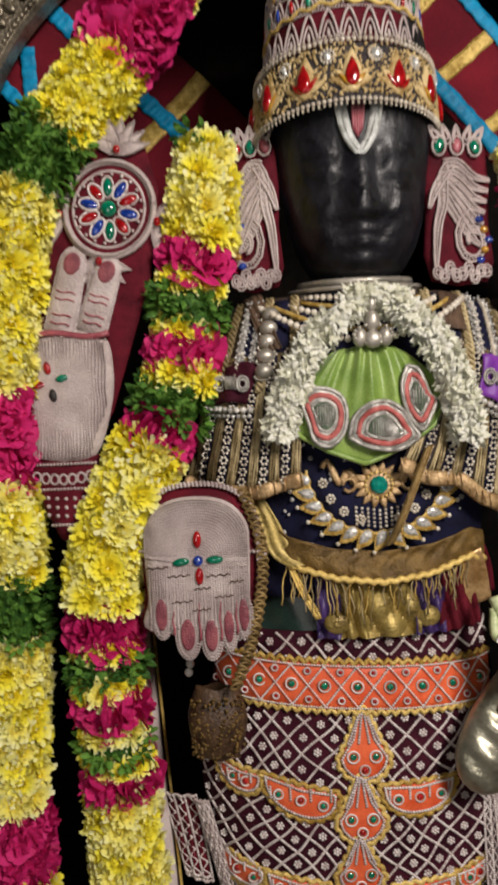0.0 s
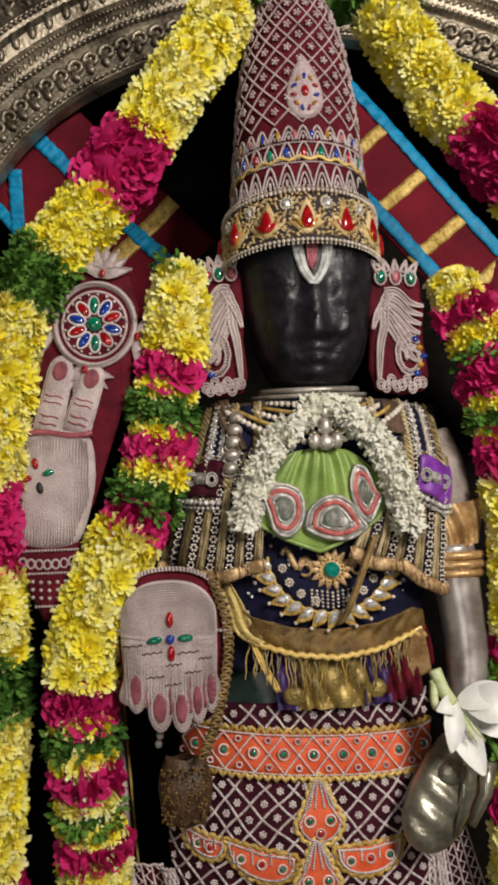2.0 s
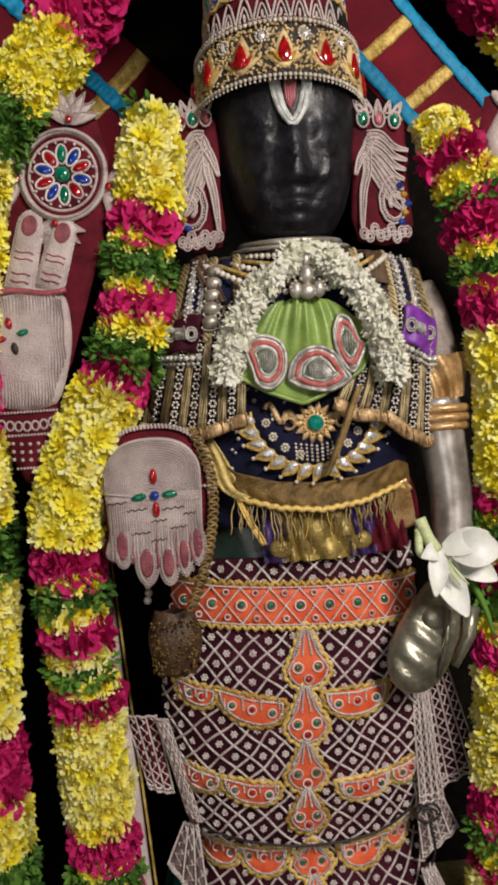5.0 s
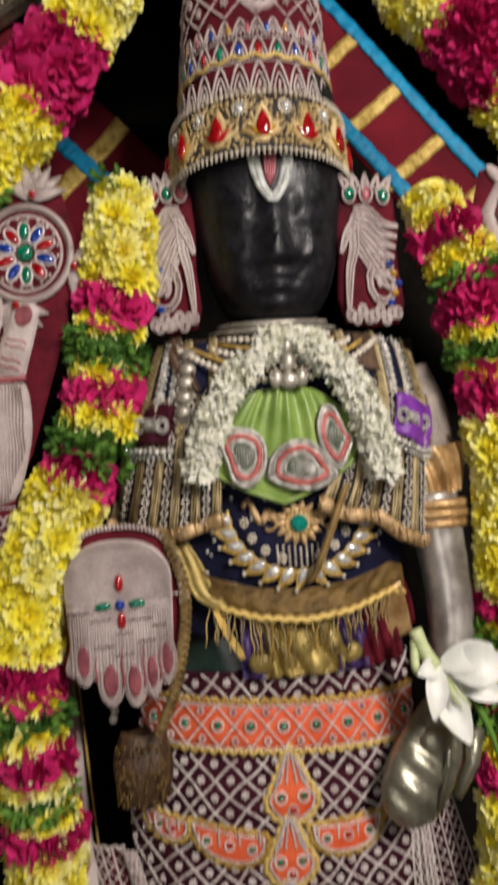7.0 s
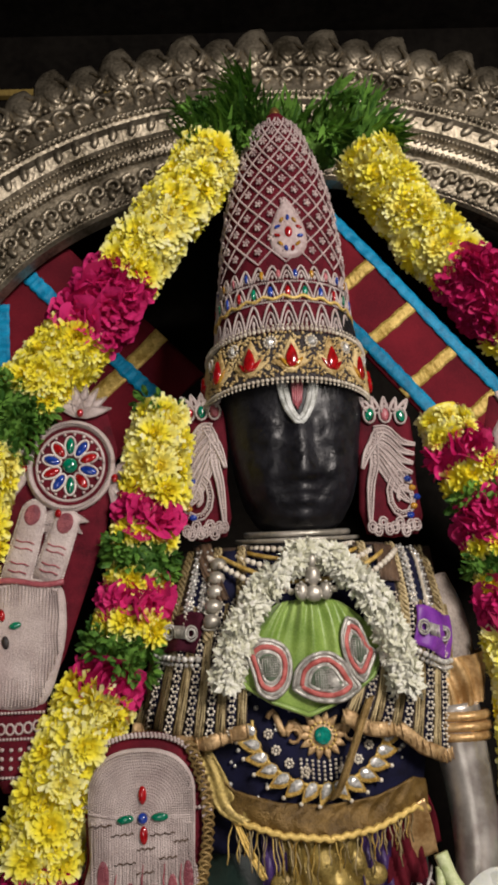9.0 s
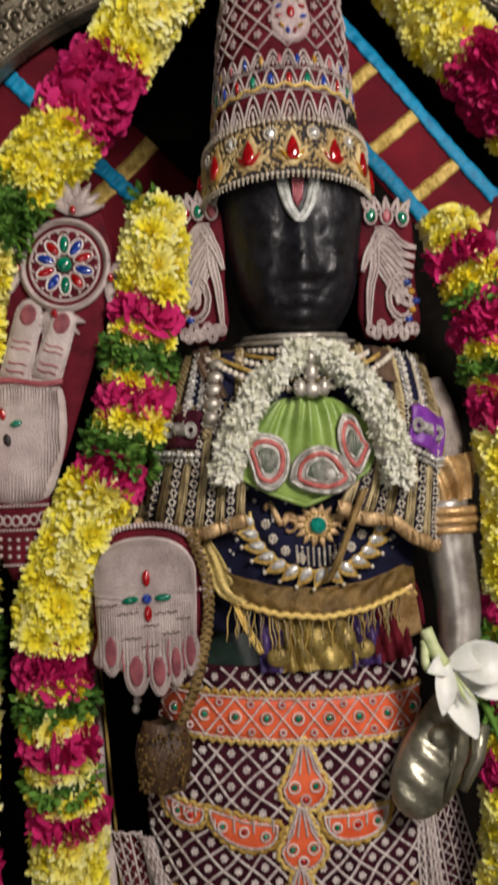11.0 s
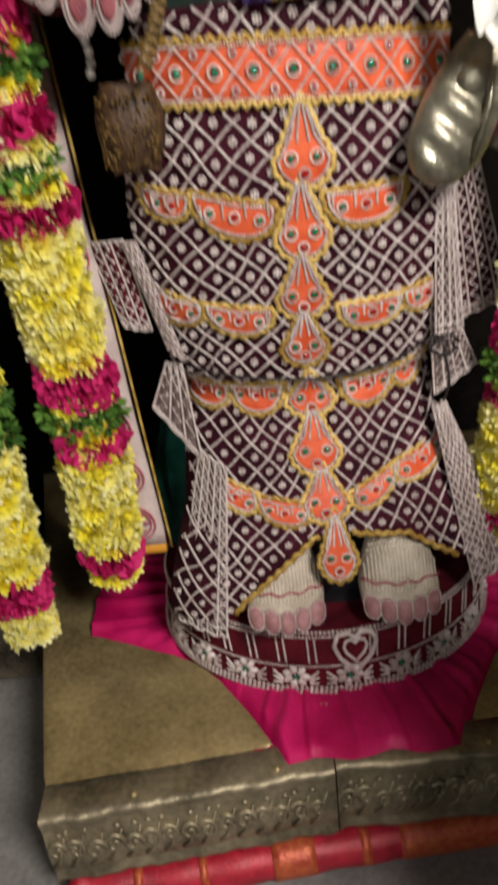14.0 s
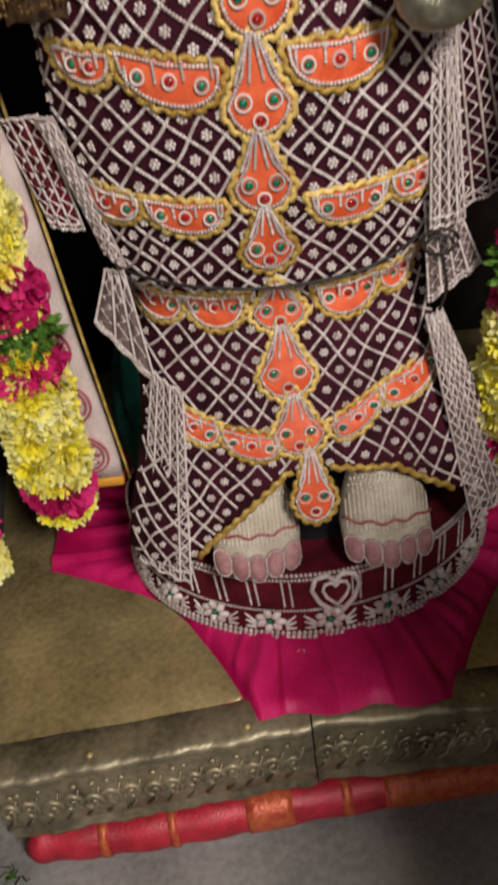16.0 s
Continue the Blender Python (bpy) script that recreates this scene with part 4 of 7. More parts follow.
garland("inner_garland", "thick hanging garland of yellow chrysanthemums, magenta roses and green leaves", [
    (0.208, -0.075, 1.775), (0.216, -0.08, 1.74), (0.236, -0.085, 1.69), (0.256, -0.09, 1.64), (0.267, -0.09, 1.544), (0.276, -0.09, 1.477), (0.286, -0.09, 1.378), (0.285, -0.09, 1.295), (0.275, -0.085, 1.172),
    (0.272, -0.08, 1.06), (0.268, -0.06, 0.92), (0.262, -0.045, 0.80), (0.255, -0.03, 0.66), (0.25, -0.01, 0.54), (0.25, 0.0, 0.40)], INNER_EAST, 0.056, 12, "hanging garlands")

OUTER = [(2.24, 1.99, "yyc", 1.0), (1.99, 1.90, "m", 1.12), (1.90, 1.815, "y", 1.0), (1.815, 1.735, "g", 1.05), (1.735, 1.485, "yyc", 1.0), (1.485, 1.36, "m", 1.0), (1.36, 1.24, "yc", 0.95), (1.24, 1.155, "g", 1.0),
         (1.155, 0.935, "yc", 1.0), (0.935, 0.82, "m", 1.0), (0.82, 0.73, "yc", 1.0), (0.73, 0.65, "g", 1.0), (0.65, 0.42, "yc", 1.0), (0.42, 0.36, "m", 0.95), (0.36, 0.30, "c", 0.75)]
garland("outer_garland", "long arching garland of yellow chrysanthemums with rose and leaf bands", [
    (-0.110, -0.07, 2.208), (-0.140, -0.08, 2.150), (-0.214, -0.095, 2.042), (-0.274, -0.10, 1.951), (-0.338, -0.10, 1.866), (-0.400, -0.10, 1.791), (-0.44, -0.10, 1.716), (-0.462, -0.10, 1.63), (-0.474, -0.10, 1.52), (-0.481, -0.09, 1.41),
    (-0.483, -0.08, 1.28), (-0.490, -0.065, 1.13), (-0.502, -0.05, 0.98), (-0.508, -0.03, 0.82), (-0.511, -0.01, 0.64), (-0.515, 0.0, 0.48), (-0.517, 0.005, 0.30)], OUTER, 0.058, 13, "arching garlands")
garland("outer_garland", "long arching garland of yellow chrysanthemums with rose and leaf bands", [
    (0.138, -0.055, 2.208), (0.168, -0.065, 2.140), (0.225, -0.08, 2.040), (0.288, -0.095, 1.951), (0.345, -0.10, 1.866), (0.405, -0.10, 1.791), (0.445, -0.10, 1.716), (0.465, -0.10, 1.63), (0.477, -0.10, 1.52), (0.483, -0.09, 1.41),
    (0.48, -0.08, 1.28), (0.478, -0.06, 1.13), (0.478, -0.04, 0.98), (0.48, -0.02, 0.82), (0.484, 0.0, 0.64), (0.488, 0.01, 0.48), (0.49, 0.02, 0.32)], OUTER, 0.058, 14, "arching garlands")


def apex():
    rnd = random.Random(5)
    top = thing("leaf_bunch", "bunch of fresh green leaves tied where the garlands meet", "leaves", at=(0.015, 0.0, 2.29))
    core = Build()
    core.ball((0.015, 0.02, 2.27), 0.11, 0.04, 0.04)
    part("tie", core, LEAF, top)
    for i in range(170):
        a = rnd.uniform(-1, 1)
        p = Vector((0.015 + a * 0.155, rnd.uniform(-0.085, 0.01) if abs(a) > 0.3 else rnd.uniform(0.0, 0.05), 2.292 - 0.04 * abs(a) + rnd.uniform(-0.055, 0.055)))
        aim = Vector((a * 0.7 + rnd.uniform(-0.3, 0.3), rnd.uniform(-0.8, 0.1), rnd.uniform(-0.5, 1.0))).normalized()
        kind = "t" if i % 2 else "g"
        ob = new(NAMES[kind], FLOWERS[kind][i % 3])
        ob.parent = top
        ob.matrix_parent_inverse = top.matrix_world.inverted()
        ob.matrix_world = Matrix.Translation(p) @ aim.to_track_quat("Z", "Y").to_matrix().to_4x4()


apex()


# ---- silver arch ----
def arch():
    top = thing("silver_arch", "embossed aged silver arch with beaded mouldings and a leaf crest", "arch", at=(0.04, 0.25, 0.22))
    cx, cz, y0, ax, az = 0.035, 1.922, 0.24, 0.64, 0.435
    prof = [(0.602, 0.03), (0.603, 0.0), (0.608, -0.008), (0.675, -0.012), (0.685, -0.022), (0.70, -0.026), (0.712, -0.018), (0.725, -0.034), (0.745, -0.042), (0.765, -0.034), (0.775, -0.02), (0.79, -0.028), (0.80, -0.02), (0.86, -0.012), (0.865, 0.02)]

    def at(a, r, y):
        # a flattened round: r counts outwards from the opening's edge at 0.602
        out = r - 0.602
        if a < 0:
            return Vector((cx + ax + out, y0 + y, cz + a))
        if a > math.pi:
            return Vector((cx - ax - out, y0 + y, cz - (a - math.pi)))
        n = Vector((math.cos(a) / ax, 0, math.sin(a) / az)).normalized()
        return Vector((cx + ax * math.cos(a), y0 + y, cz + az * math.sin(a))) + n * out

    b = Build()
    b.sheet(140, len(prof) - 1, lambda u, v: at(-0.5 + (math.pi + 1.0) * u, *prof[round(v * (len(prof) - 1))]))
    part("arch_body", b, ARCHSILVER, top, smooth=False)
    bd = Build()
    for r, sz, y in ((0.682, 0.0055, -0.026), (0.718, 0.004, -0.026), (0.783, 0.0055, -0.028), (0.868, 0.006, -0.012)):
        bd.beads([at(-0.5 + (math.pi + 1.0) * s / 500, r, y) for s in range(501)], sz)
    part("moulding_beadwork", bd, ARCHSILVER, top)
    em = Build()
    rnd = random.Random(3)
    n = 72
    for k in range(n):
        a = -0.4 + (math.pi + 0.8) * k / (n - 1)
        tilt = a - math.pi / 2
        # inner row of scrolled petals, outer row of leaf scrolls
        for r, rad, y, s0 in ((0.648, 0.018, -0.016, 1), (0.83, 0.022, -0.018, -1)):
            em.tube([at(a + s0 * rad * (1 - q / 12) * math.cos(q * 0.75) / r, r + rad * (1 - q / 12) * math.sin(q * 0.75), y - 0.002) for q in range(12)], lambda t: 0.006 * (1 - 0.45 * t), 6)
            p = at(a + 0.016, r - rad * 0.75, y)
            em.ball(p, 0.008, 0.006, 0.012, 8, 5, Matrix.Rotation(-tilt, 3, "Y"))
        em.ball(at(a, 0.745, -0.040), 0.010, 0.007, 0.018, 8, 6, Matrix.Rotation(-tilt + 0.5, 3, "Y"))
    for k in range(190):
        a = -0.45 + (math.pi + 0.9) * k / 189
        em.ball(at(a, 0.614, -0.010), 0.0075, 0.006, 0.0045, 6, 4, Matrix.Rotation(-(a - math.pi / 2), 3, "Y"))
        em.ball(at(a, 0.702, -0.026), 0.005, 0.005, 0.009, 6, 4, Matrix.Rotation(-(a - math.pi / 2) + 0.7, 3, "Y"))
    part("scroll_embossing", em, ARCHSILVER, top)
    for k in range(46):
        a = -0.35 + (math.pi + 0.7) * k / 45
        lf = Build()
        big = 1.0 + 0.25 * (k % 2)
        lf.tube([at(a + 0.02 * math.sin(s * 0.5), 0.86 + 0.0105 * s * big, 0.0 - 0.006 * math.sin(s * 0.7)) for s in range(9)], lambda t: 0.036 * (1 - t ** 3) ** 0.6 * (0.7 + 0.5 * t) + 0.003, 10, False, 0.45)
        for side in (-1, 1):
            lf.tube([at(a + side * (0.010 + 0.022 * math.sin(s * 0.55)), 0.868 + 0.0085 * s * big, -0.014 - 0.004 * math.sin(s * 0.8)) for s in range(7)], lambda t: 0.0085 * (1 - 0.6 * t), 6)
        lf.tube([at(a - 0.018 + 0.02 * math.sin(s), 0.865 + 0.007 * s, -0.016) for s in range(6)], 0.006, 6)
        part("crest_leaf", lf, ARCHSILVER, top)
    for sx in (-1, 1):
        leg = Build()
        leg.box((cx + sx * 0.775 - 0.13, y0 - 0.02, 0.002), (cx + sx * 0.775 + 0.13, y0 + 0.03, cz - 0.49), 0.008)
        part("arch_leg", leg, ARCHSILVER, top)


arch()


# ---- ribboned cloths ----
def sash(name, label, start, end, wide, ribs, crosses):
    """A cloth band from start to end (x, z), with ribbons along it (share of the width) and across it (share of the length)."""
    top = thing(name, label, "cloth", "ribboned cloths", at=(start[0], 0.3, start[1]))
    a, e = Vector((start[0], 0, start[1])), Vector((end[0], 0, end[1]))
    d = (e - a).normalized()
    n = Vector((-d.z, 0, d.x))
    ln = (e - a).length

    def fn(u, v, lift=0.0):
        p = a + d * ln * u + n * wide * (v - 0.5)
        return (p.x, 0.30 + 0.006 * math.sin(u * 9 + v * 3) + 0.004 * math.sin(v * 7 - u * 5) - lift, p.z)

    b = Build()
    b.sheet(60, 16, fn, 0.006)
    part("cloth", b, BACKCLOTH, top)
    for v0, v1 in ribs:
        r = Build()
        r.sheet(160, 4, lambda u, v: fn(u, v0 + (v1 - v0) * v + 0.010 * math.sin(u * 130 + 2 * math.sin(u * 37)) * (v - 0.5), 0.005 + 0.0016 * math.sin(u * 260 + 3 * math.sin(u * 41)) * (1 - v * 0.6)), 0.0015)
        part("blue_ribbon", r, BLUE_RIB, top)
    for u0, u1 in crosses:
        r = Build()
        r.sheet(4, 80, lambda u, v: fn(u0 + (u1 - u0) * u + 0.0008 * math.sin(v * 25), v, 0.003 + 0.0006 * math.sin(v * 90 + u * 5)), 0.0015)
        part("gold_ribbon", r, GOLD_RIB, top)
    return top


sash("ribboned_cloth", "maroon cloth band edged with blue ribbon and crossed by gold ribbon", (0.003, 2.345), (0.568, 1.65), 0.168, [(0.04, 0.20), (0.86, 1.0)], [(k * 0.1355 + 0.128, k * 0.1355 + 0.157) for k in range(7)])
wide = sash("ribboned_cloth", "wide maroon cloth band with a blue ribbon and gold cross ribbons", (-0.630, 2.287), (-0.240, 1.877), 0.27, [(0.0, 0.09), (0.575, 0.685)], [(0.225, 0.285), (0.765, 0.825)])
hang = Build()
hang.sheet(4, 60, lambda u, v: (-0.548 + 0.026 * u + 0.006 * v, 0.284 + 0.002 * math.sin(v * 40), 2.125 - 0.16 * v), 0.002)
part("blue_ribbon", hang, BLUE_RIB, wide)


# ---- pedestal ----
def ped_front(x):
    """The pedestal's front edge: turned a little on the left of the joint, square to the right."""
    return -0.300 + 0.098 * (x + 0.444) if x < -0.055 else -0.258 + 0.01 * x


def pedestal():
    top = thing("brass_pedestal", "stained brass-clad pedestal with an embossed rim", "pedestal", at=(-0.05, 0.0, 0.0))
    core = Build()
    ring = [(-0.470, -0.200), (0.53, -0.200), (0.53, 0.72), (-0.668, 0.72)]
    core.add([(x, y, z) for z in (0.0, 0.212) for x, y in ring], [(3, 2, 1, 0), (4, 5, 6, 7)] + [(k, (k + 1) % 4, 4 + (k + 1) % 4, 4 + k) for k in range(4)])
    part("block", core, BRASS, top, smooth=False)
    prof = [(0.062, 0.2165), (0.058, 0.2195), (0.010, 0.2185), (0.003, 0.216), (0.0, 0.211), (0.003, 0.205), (0.006, 0.19), (0.003, 0.15), (0.006, 0.11), (0.012, 0.10), (0.006, 0.092), (0.010, 0.080), (0.03, 0.076), (0.09, 0.076)]
    n = len(prof) - 1
    for x0, x1 in ((-0.462, -0.058), (-0.056, 0.54)):
        r = Build()
        r.sheet(70, n, lambda u, v: (x0 + (x1 - x0) * u, ped_front(x0 + (x1 - x0) * u) + prof[round(v * n)][0] + 0.0014 * math.sin(u * 31) + 0.001 * math.sin(u * 83), prof[round(v * n)][1] + 0.0012 * math.sin(u * 23 + 1)))
        cap = [(x0, ped_front(x0) + a, c) for a, c in prof]
        r.add(cap, [tuple(range(len(cap)))])
        rim = part("rim", r, RIMBRASS, top)
        e = Build()
        rnd = random.Random(int(x0 * 100))
        m = int((x1 - x0) / 0.026)
        for k in range(m):
            xx = x0 + 0.013 + k * 0.026
            y = ped_front(xx)
            zc = 0.150 + rnd.uniform(-0.006, 0.006)
            sg = rnd.choice((-1, 1))
            rr = rnd.uniform(0.014, 0.019)
            e.tube([(xx + sg * rr * (1 - q / 14) * math.cos(q * 0.7), y + 0.003, zc + rr * 1.3 * (1 - q / 14) * math.sin(q * 0.7)) for q in range(13)], lambda t: 0.0042 * (1 - 0.4 * t), 6)
            e.tube([(xx - 0.012, y + 0.004, 0.118), (xx, y + 0.002, 0.126 + rnd.uniform(0, 0.01)), (xx + 0.014, y + 0.004, 0.178)], lambda t: 0.0036 * (1 - 0.6 * t), 6)
            e.ball((xx + rnd.uniform(-0.01, 0.01), y + 0.004, 0.185), 0.005, 0.003, 0.0035, 8, 5)
        part("scroll_embossing", e, RIMBRASS, rim)
    for x in (-0.335, -0.137, 0.16, 0.36):
        v = Build()
        v.ball((x, ped_front(x) + 0.020, 0.2185), 0.0055, 0.0055, 0.0045, 10, 6)
        part("rivet", v, BRASS, top)
    # top plates with a rounded cut, thin hammered sheet
    edge = [(-0.534, 0.082), (-0.49, 0.076), (-0.462, 0.068), (-0.422, 0.056), (-0.36, 0.025), (-0.30, -0.005), (-0.253, -0.034), (-0.215, -0.08), (-0.185, -0.13), (-0.163, -0.168), (-0.145, -0.204), (-0.127, -0.244)]
    for sgn in (1, -1):
        pl = Build()

        def fn(u, v):
            k = u * (len(edge) - 1)
            q = min(len(edge) - 2, int(k))
            x = edge[q][0] + (edge[q + 1][0] - edge[q][0]) * (k - q)
            y = edge[q][1] + (edge[q + 1][1] - edge[q][1]) * (k - q)
            x = x if sgn > 0 else 0.0 - x
            yy = y + (min(y, max(ped_front(x) + 0.056, -0.25, -0.25 + (abs(x) - 0.462) / 0.215 if abs(x) > 0.44 else -1.0)) - y) * v if y > ped_front(x) + 0.06 else y
            return (x, yy, 0.2262 + 0.0012 * math.sin(x * 21 + yy * 9) + 0.0006 * math.sin(x * 60 - yy * 43) - 0.0035 * v ** 6)

        pl.sheet(54, 16, fn)
        part("top_plate", pl, BRASS, top)


pedestal()


def silk():
    b = Build()

    def fn(u, v):
        x = -0.445 + 0.90 * u
        y0 = -0.243 + 0.03 * min(1.0, max(0.0, (abs(x + 0.01) - 0.135) / 0.01))
        y = y0 + (0.377 - y0) * v
        a = math.atan2(x + 0.03, 0.16 - y)
        r = math.hypot(x + 0.03, 0.16 - y)
        near = max(0.0, min(1.0, (y + 0.255 - np.interp(abs(x), [0.12, 0.145, 0.185, 0.253, 0.36, 0.46], [0.0, 0.06, 0.13, 0.225, 0.29, 0.32])) / 0.03))
        pleat = 0.0055 * abs(math.sin(a * 19 + 1.1 * math.sin(r * 9 + 2 * a))) ** 0.6 + 0.008 * max(0, math.sin(a * 15 + 0.9 * math.sin(r * 14))) ** 7 + 0.006 * max(0, math.sin(a * 37 + 2 + 1.5 * math.sin(r * 12 + 3 * a))) ** 4
        return (x, y + 0.004 * math.sin(x * 60) * (1 if v < 0.02 else 0), 0.2150 + 0.0090 * near + pleat * near + 0.001 * math.sin(x * 37) * near)

    b.sheet(320, 80, fn)
    ob = part("silk_cloth", b, MAGENTA_SILK, None)
    tagged(ob, "crumpled magenta silk cloth spread on the brass pedestal", "cloth")


silk()


def silk_roll():
    b = Build()
    path = curve([(-0.442, -0.262, 0.034), (-0.43, -0.266, 0.034), (-0.3, -0.262, 0.034), (-0.16, -0.250, 0.034), (0.0, -0.236, 0.034), (0.2, -0.222, 0.034), (0.5, -0.20, 0.034)], 12)
    b.tube(path, lambda t: 0.031 * min(1, (t + 0.004) * 30) + 0.0015 * math.sin(t * 60), 14)
    top = part("silk_roll", b, REDSILK, None)
    tagged(top, "rolled red silk cloth with gold brocade along the pedestal foot", "cloth")
    for t0, t1 in ((19, 20), (27, 28), (36, 41), (46, 47), (50, 70)):
        g = Build()
        g.tube(path[t0:t1 + 1], 0.0326, 14)
        part("brocade_band", g, surface("gold_brocade", (0.36, 0.02, 0.025), (0.60, 0.17, 0.05), 0.4, 0.25, 90, 0.6, 200, spread=0.22), top)


silk_roll()


# ---- forehead mark ----
def face_front(x, z):
    u = min(0.98, abs(x - AX - 0.006) / 0.105)
    return -0.045 - 0.0975 * (1 - u ** 2.2) ** 0.45


def mark():
    top = thing("forehead_mark", "white forked forehead mark with a reddish striped centre stroke", "ornament", at=(AX, -0.14, 1.78))
    cx = AX + 0.011
    b = Build()
    edge = [(-0.0255, 0.078), (-0.0225, 0.046), (-0.0165, 0.019), (-0.0075, 0.002), (-0.002, -0.002), (0.0035, 0.002), (0.0125, 0.018), (0.0200, 0.046), (0.0250, 0.078)]
    path = curve([(cx + a, 0, 1.750 + c) for a, c in edge], 6)
    n = len(path)
    b.sheet(n - 1, 4, lambda u, v: (path[round(u * (n - 1))].x + 0.0145 * (v - 0.5) * (1 if u > 0.5 else -1) * (0.30 + 0.70 * min(1, 1.6 * abs(2 * u - 1))), face_front(path[round(u * (n - 1))].x, 1.78) - 0.0035 - 0.0012 * math.sin(math.pi * v), path[round(u * (n - 1))].z - 0.013 * (v - 0.5) * (1 - abs(2 * u - 1)) ** 1.5), 0.003)
    part("white_fork", b, SANDAL, top)
    sp = Build()
    sp.beads([(path[i].x, face_front(path[i].x, 1.78) - 0.005, path[i].z) for i in range(n)], 0.0013, 0.0032)
    part("seed_beadwork", sp, SANDAL, top)
    for k in (-2, -1, 0, 1, 2):
        b = Build()
        b.tube([(cx - 0.001 - 0.0005 * t + k * 0.0036 * (1 - 0.35 * (t / 6) ** 2) , face_front(cx, 1.79) - 0.0035, 1.824 - (0.060 - 0.004 * abs(k)) * t / 6) for t in range(7)], 0.0018, 6)
        part("centre_stroke", b, ROSEBEAD, top, "reddish centre stroke")
    for side, x in ((-1, -0.045), (1, 0.041)):
        b = Build()
        b.tube([(cx + x + 0.0035 * math.cos(q * 0.6), face_front(cx + x, 1.8) - 0.003, 1.806 + 0.0035 * math.sin(q * 0.6)) for q in range(9)], 0.0011, 5)
        part("hook", b, SILVER, top, "tiny silver wire hook")


mark()


# ---- ear ornaments ----
def ear(cx, cz, w, h, y, side, label):
    """side -1: the viewer's left."""
    top = thing("ear_ornament", label, "ear ornament", "ear ornaments", at=(cx, y, cz))
    fy = lambda x, z: y + 0.25 * abs(x - AX) - 0.03
    b = Build()
    out = [(-0.35, 0.5), (0.2, 0.5), (0.46, 0.40), (0.5, 0.15), (0.46, -0.1), (0.52, -0.35), (0.42, -0.47), (0.0, -0.5), (-0.42, -0.47), (-0.52, -0.3), (-0.46, 0.0), (-0.5, 0.25)]
    b.pad([(cx + a * w, cz + c * h) for a, c in out], fy, 0.0, 0.014, 0.5)
    part("backing", b, MAROON, top)
    fl = lambda x, z: fy(x, z) - 0.015
    plume = Build()

    def strand(pts, r):
        pts = [(cx + side * w * a, cz + h * c) for a, c in pts]
        path = on(fl, [(p.x, p.z) for p in curve([(a, 0, c) for a, c in pts], 6)], 0.003)
        n = len(path)
        for k in (-1, 1):
            edge = []
            for i, p in enumerate(path):
                d = (path[min(i + 1, n - 1)] - path[max(i - 1, 0)]).normalized()
                edge.append(p + Vector((-d.z, 0, d.x)) * (k * r * (1 - 0.75 * (i / (n - 1)) ** 2)))
            plume.tube(edge, 0.0017, 5)
        plume.beads([p + Vector((0, 0.0005, 0)) for p in path], 0.0018, 0.0044)
        plume.tube([p + Vector((0, 0.0022, 0)) for p in path], lambda t: r * (0.95 - 0.7 * t * t), 6, False, 0.25)

    # inner stem, then feathers that curl outwards from its head
    strand([(-0.10, 0.27), (-0.22, 0.18), (-0.24, 0.02), (-0.32, -0.12), (-0.36, -0.28), (-0.38, -0.40)], 0.0062)
    strand([(-0.20, 0.20), (-0.34, 0.10), (-0.44, -0.02)], 0.0052)
    for k in range(7):
        strand([(-0.20, 0.265 - 0.035 * k), (0.0, 0.27 - 0.062 * k), (0.22 - 0.01 * k, 0.19 - 0.066 * k), (0.46 - 0.03 * k, 0.165 - 0.070 * k)], 0.0056)
    part("bead_plume", plume, BEADCLOTH, top, "curling plume of white beads")
    scroll = Build()
    sx, sz = cx + w * side * 0.18, cz - h * 0.22
    sp = [(sx + 0.024 * (1 - t / 22) * math.cos(0.55 * t * side + 1.2), sz + 0.034 * (1 - t / 22) * math.sin(0.55 * t * side + 1.2)) for t in range(17)]
    scroll.tube(on(fl, [(sx + (x - sx) * 1.18, sz + (z - sz) * 1.18) for x, z in sp], 0.003), 0.0018, 5)
    scroll.tube(on(fl, [(sx + (x - sx) * 0.86, sz + (z - sz) * 0.86) for x, z in sp], 0.003), 0.0018, 5)
    scroll.beads(on(fl, sp, 0.003), 0.0017, 0.0044)
    lo = [(cx + w * (-0.36 + 0.72 * t / 8), cz - h * (0.43 + 0.03 * math.sin(t * 2.3))) for t in range(9)]
    for x, z in lo:
        for rad in (0.0062, 0.003):
            scroll.tube(ringed(on(fl, circle(x, z, rad, rad * 1.3, 10), 0.003)), 0.0015, 5)
    part("bead_scroll", scroll, BEADCLOTH, top)
    for k, m in ((-1, RED_GEM if side < 0 else GREEN_GEM), (0, GREEN_GEM if side < 0 else ROSEBEAD), (1, ROSEBEAD if side < 0 else GREEN_GEM)):
        x, z = cx + k * w * 0.26, cz + h * 0.385 - abs(k) * 0.001
        g = Build()
        g.ball((x, fl(x, z) - 0.003, z), 0.0062, 0.003, 0.0098, 10, 6, Matrix.Rotation(-0.35 * k, 3, "Y"))
        part("drop_stone", g, m, top)
        r = Build()
        r.tube([(x + 0.0085 * math.cos(t * 0.5236), fl(x, z) - 0.003, z + 0.0125 * math.sin(t * 0.5236)) for t in range(12)], 0.0017, 5, True)
        part("stone_setting", r, BEADCLOTH, top)
    fan = Build()
    for k in range(5):
        x, z = cx + (k - 2) * w * 0.16, cz + h * 0.455
        for sc in (1.0, 0.55):
            fan.tube(ringed(on(fl, drop(x, z, 0.011 * sc, 0.026 * sc, 12, -0.3 * (k - 2)), 0.003)), 0.0016, 5)
    part("fan_beadwork", fan, BEADCLOTH, top)
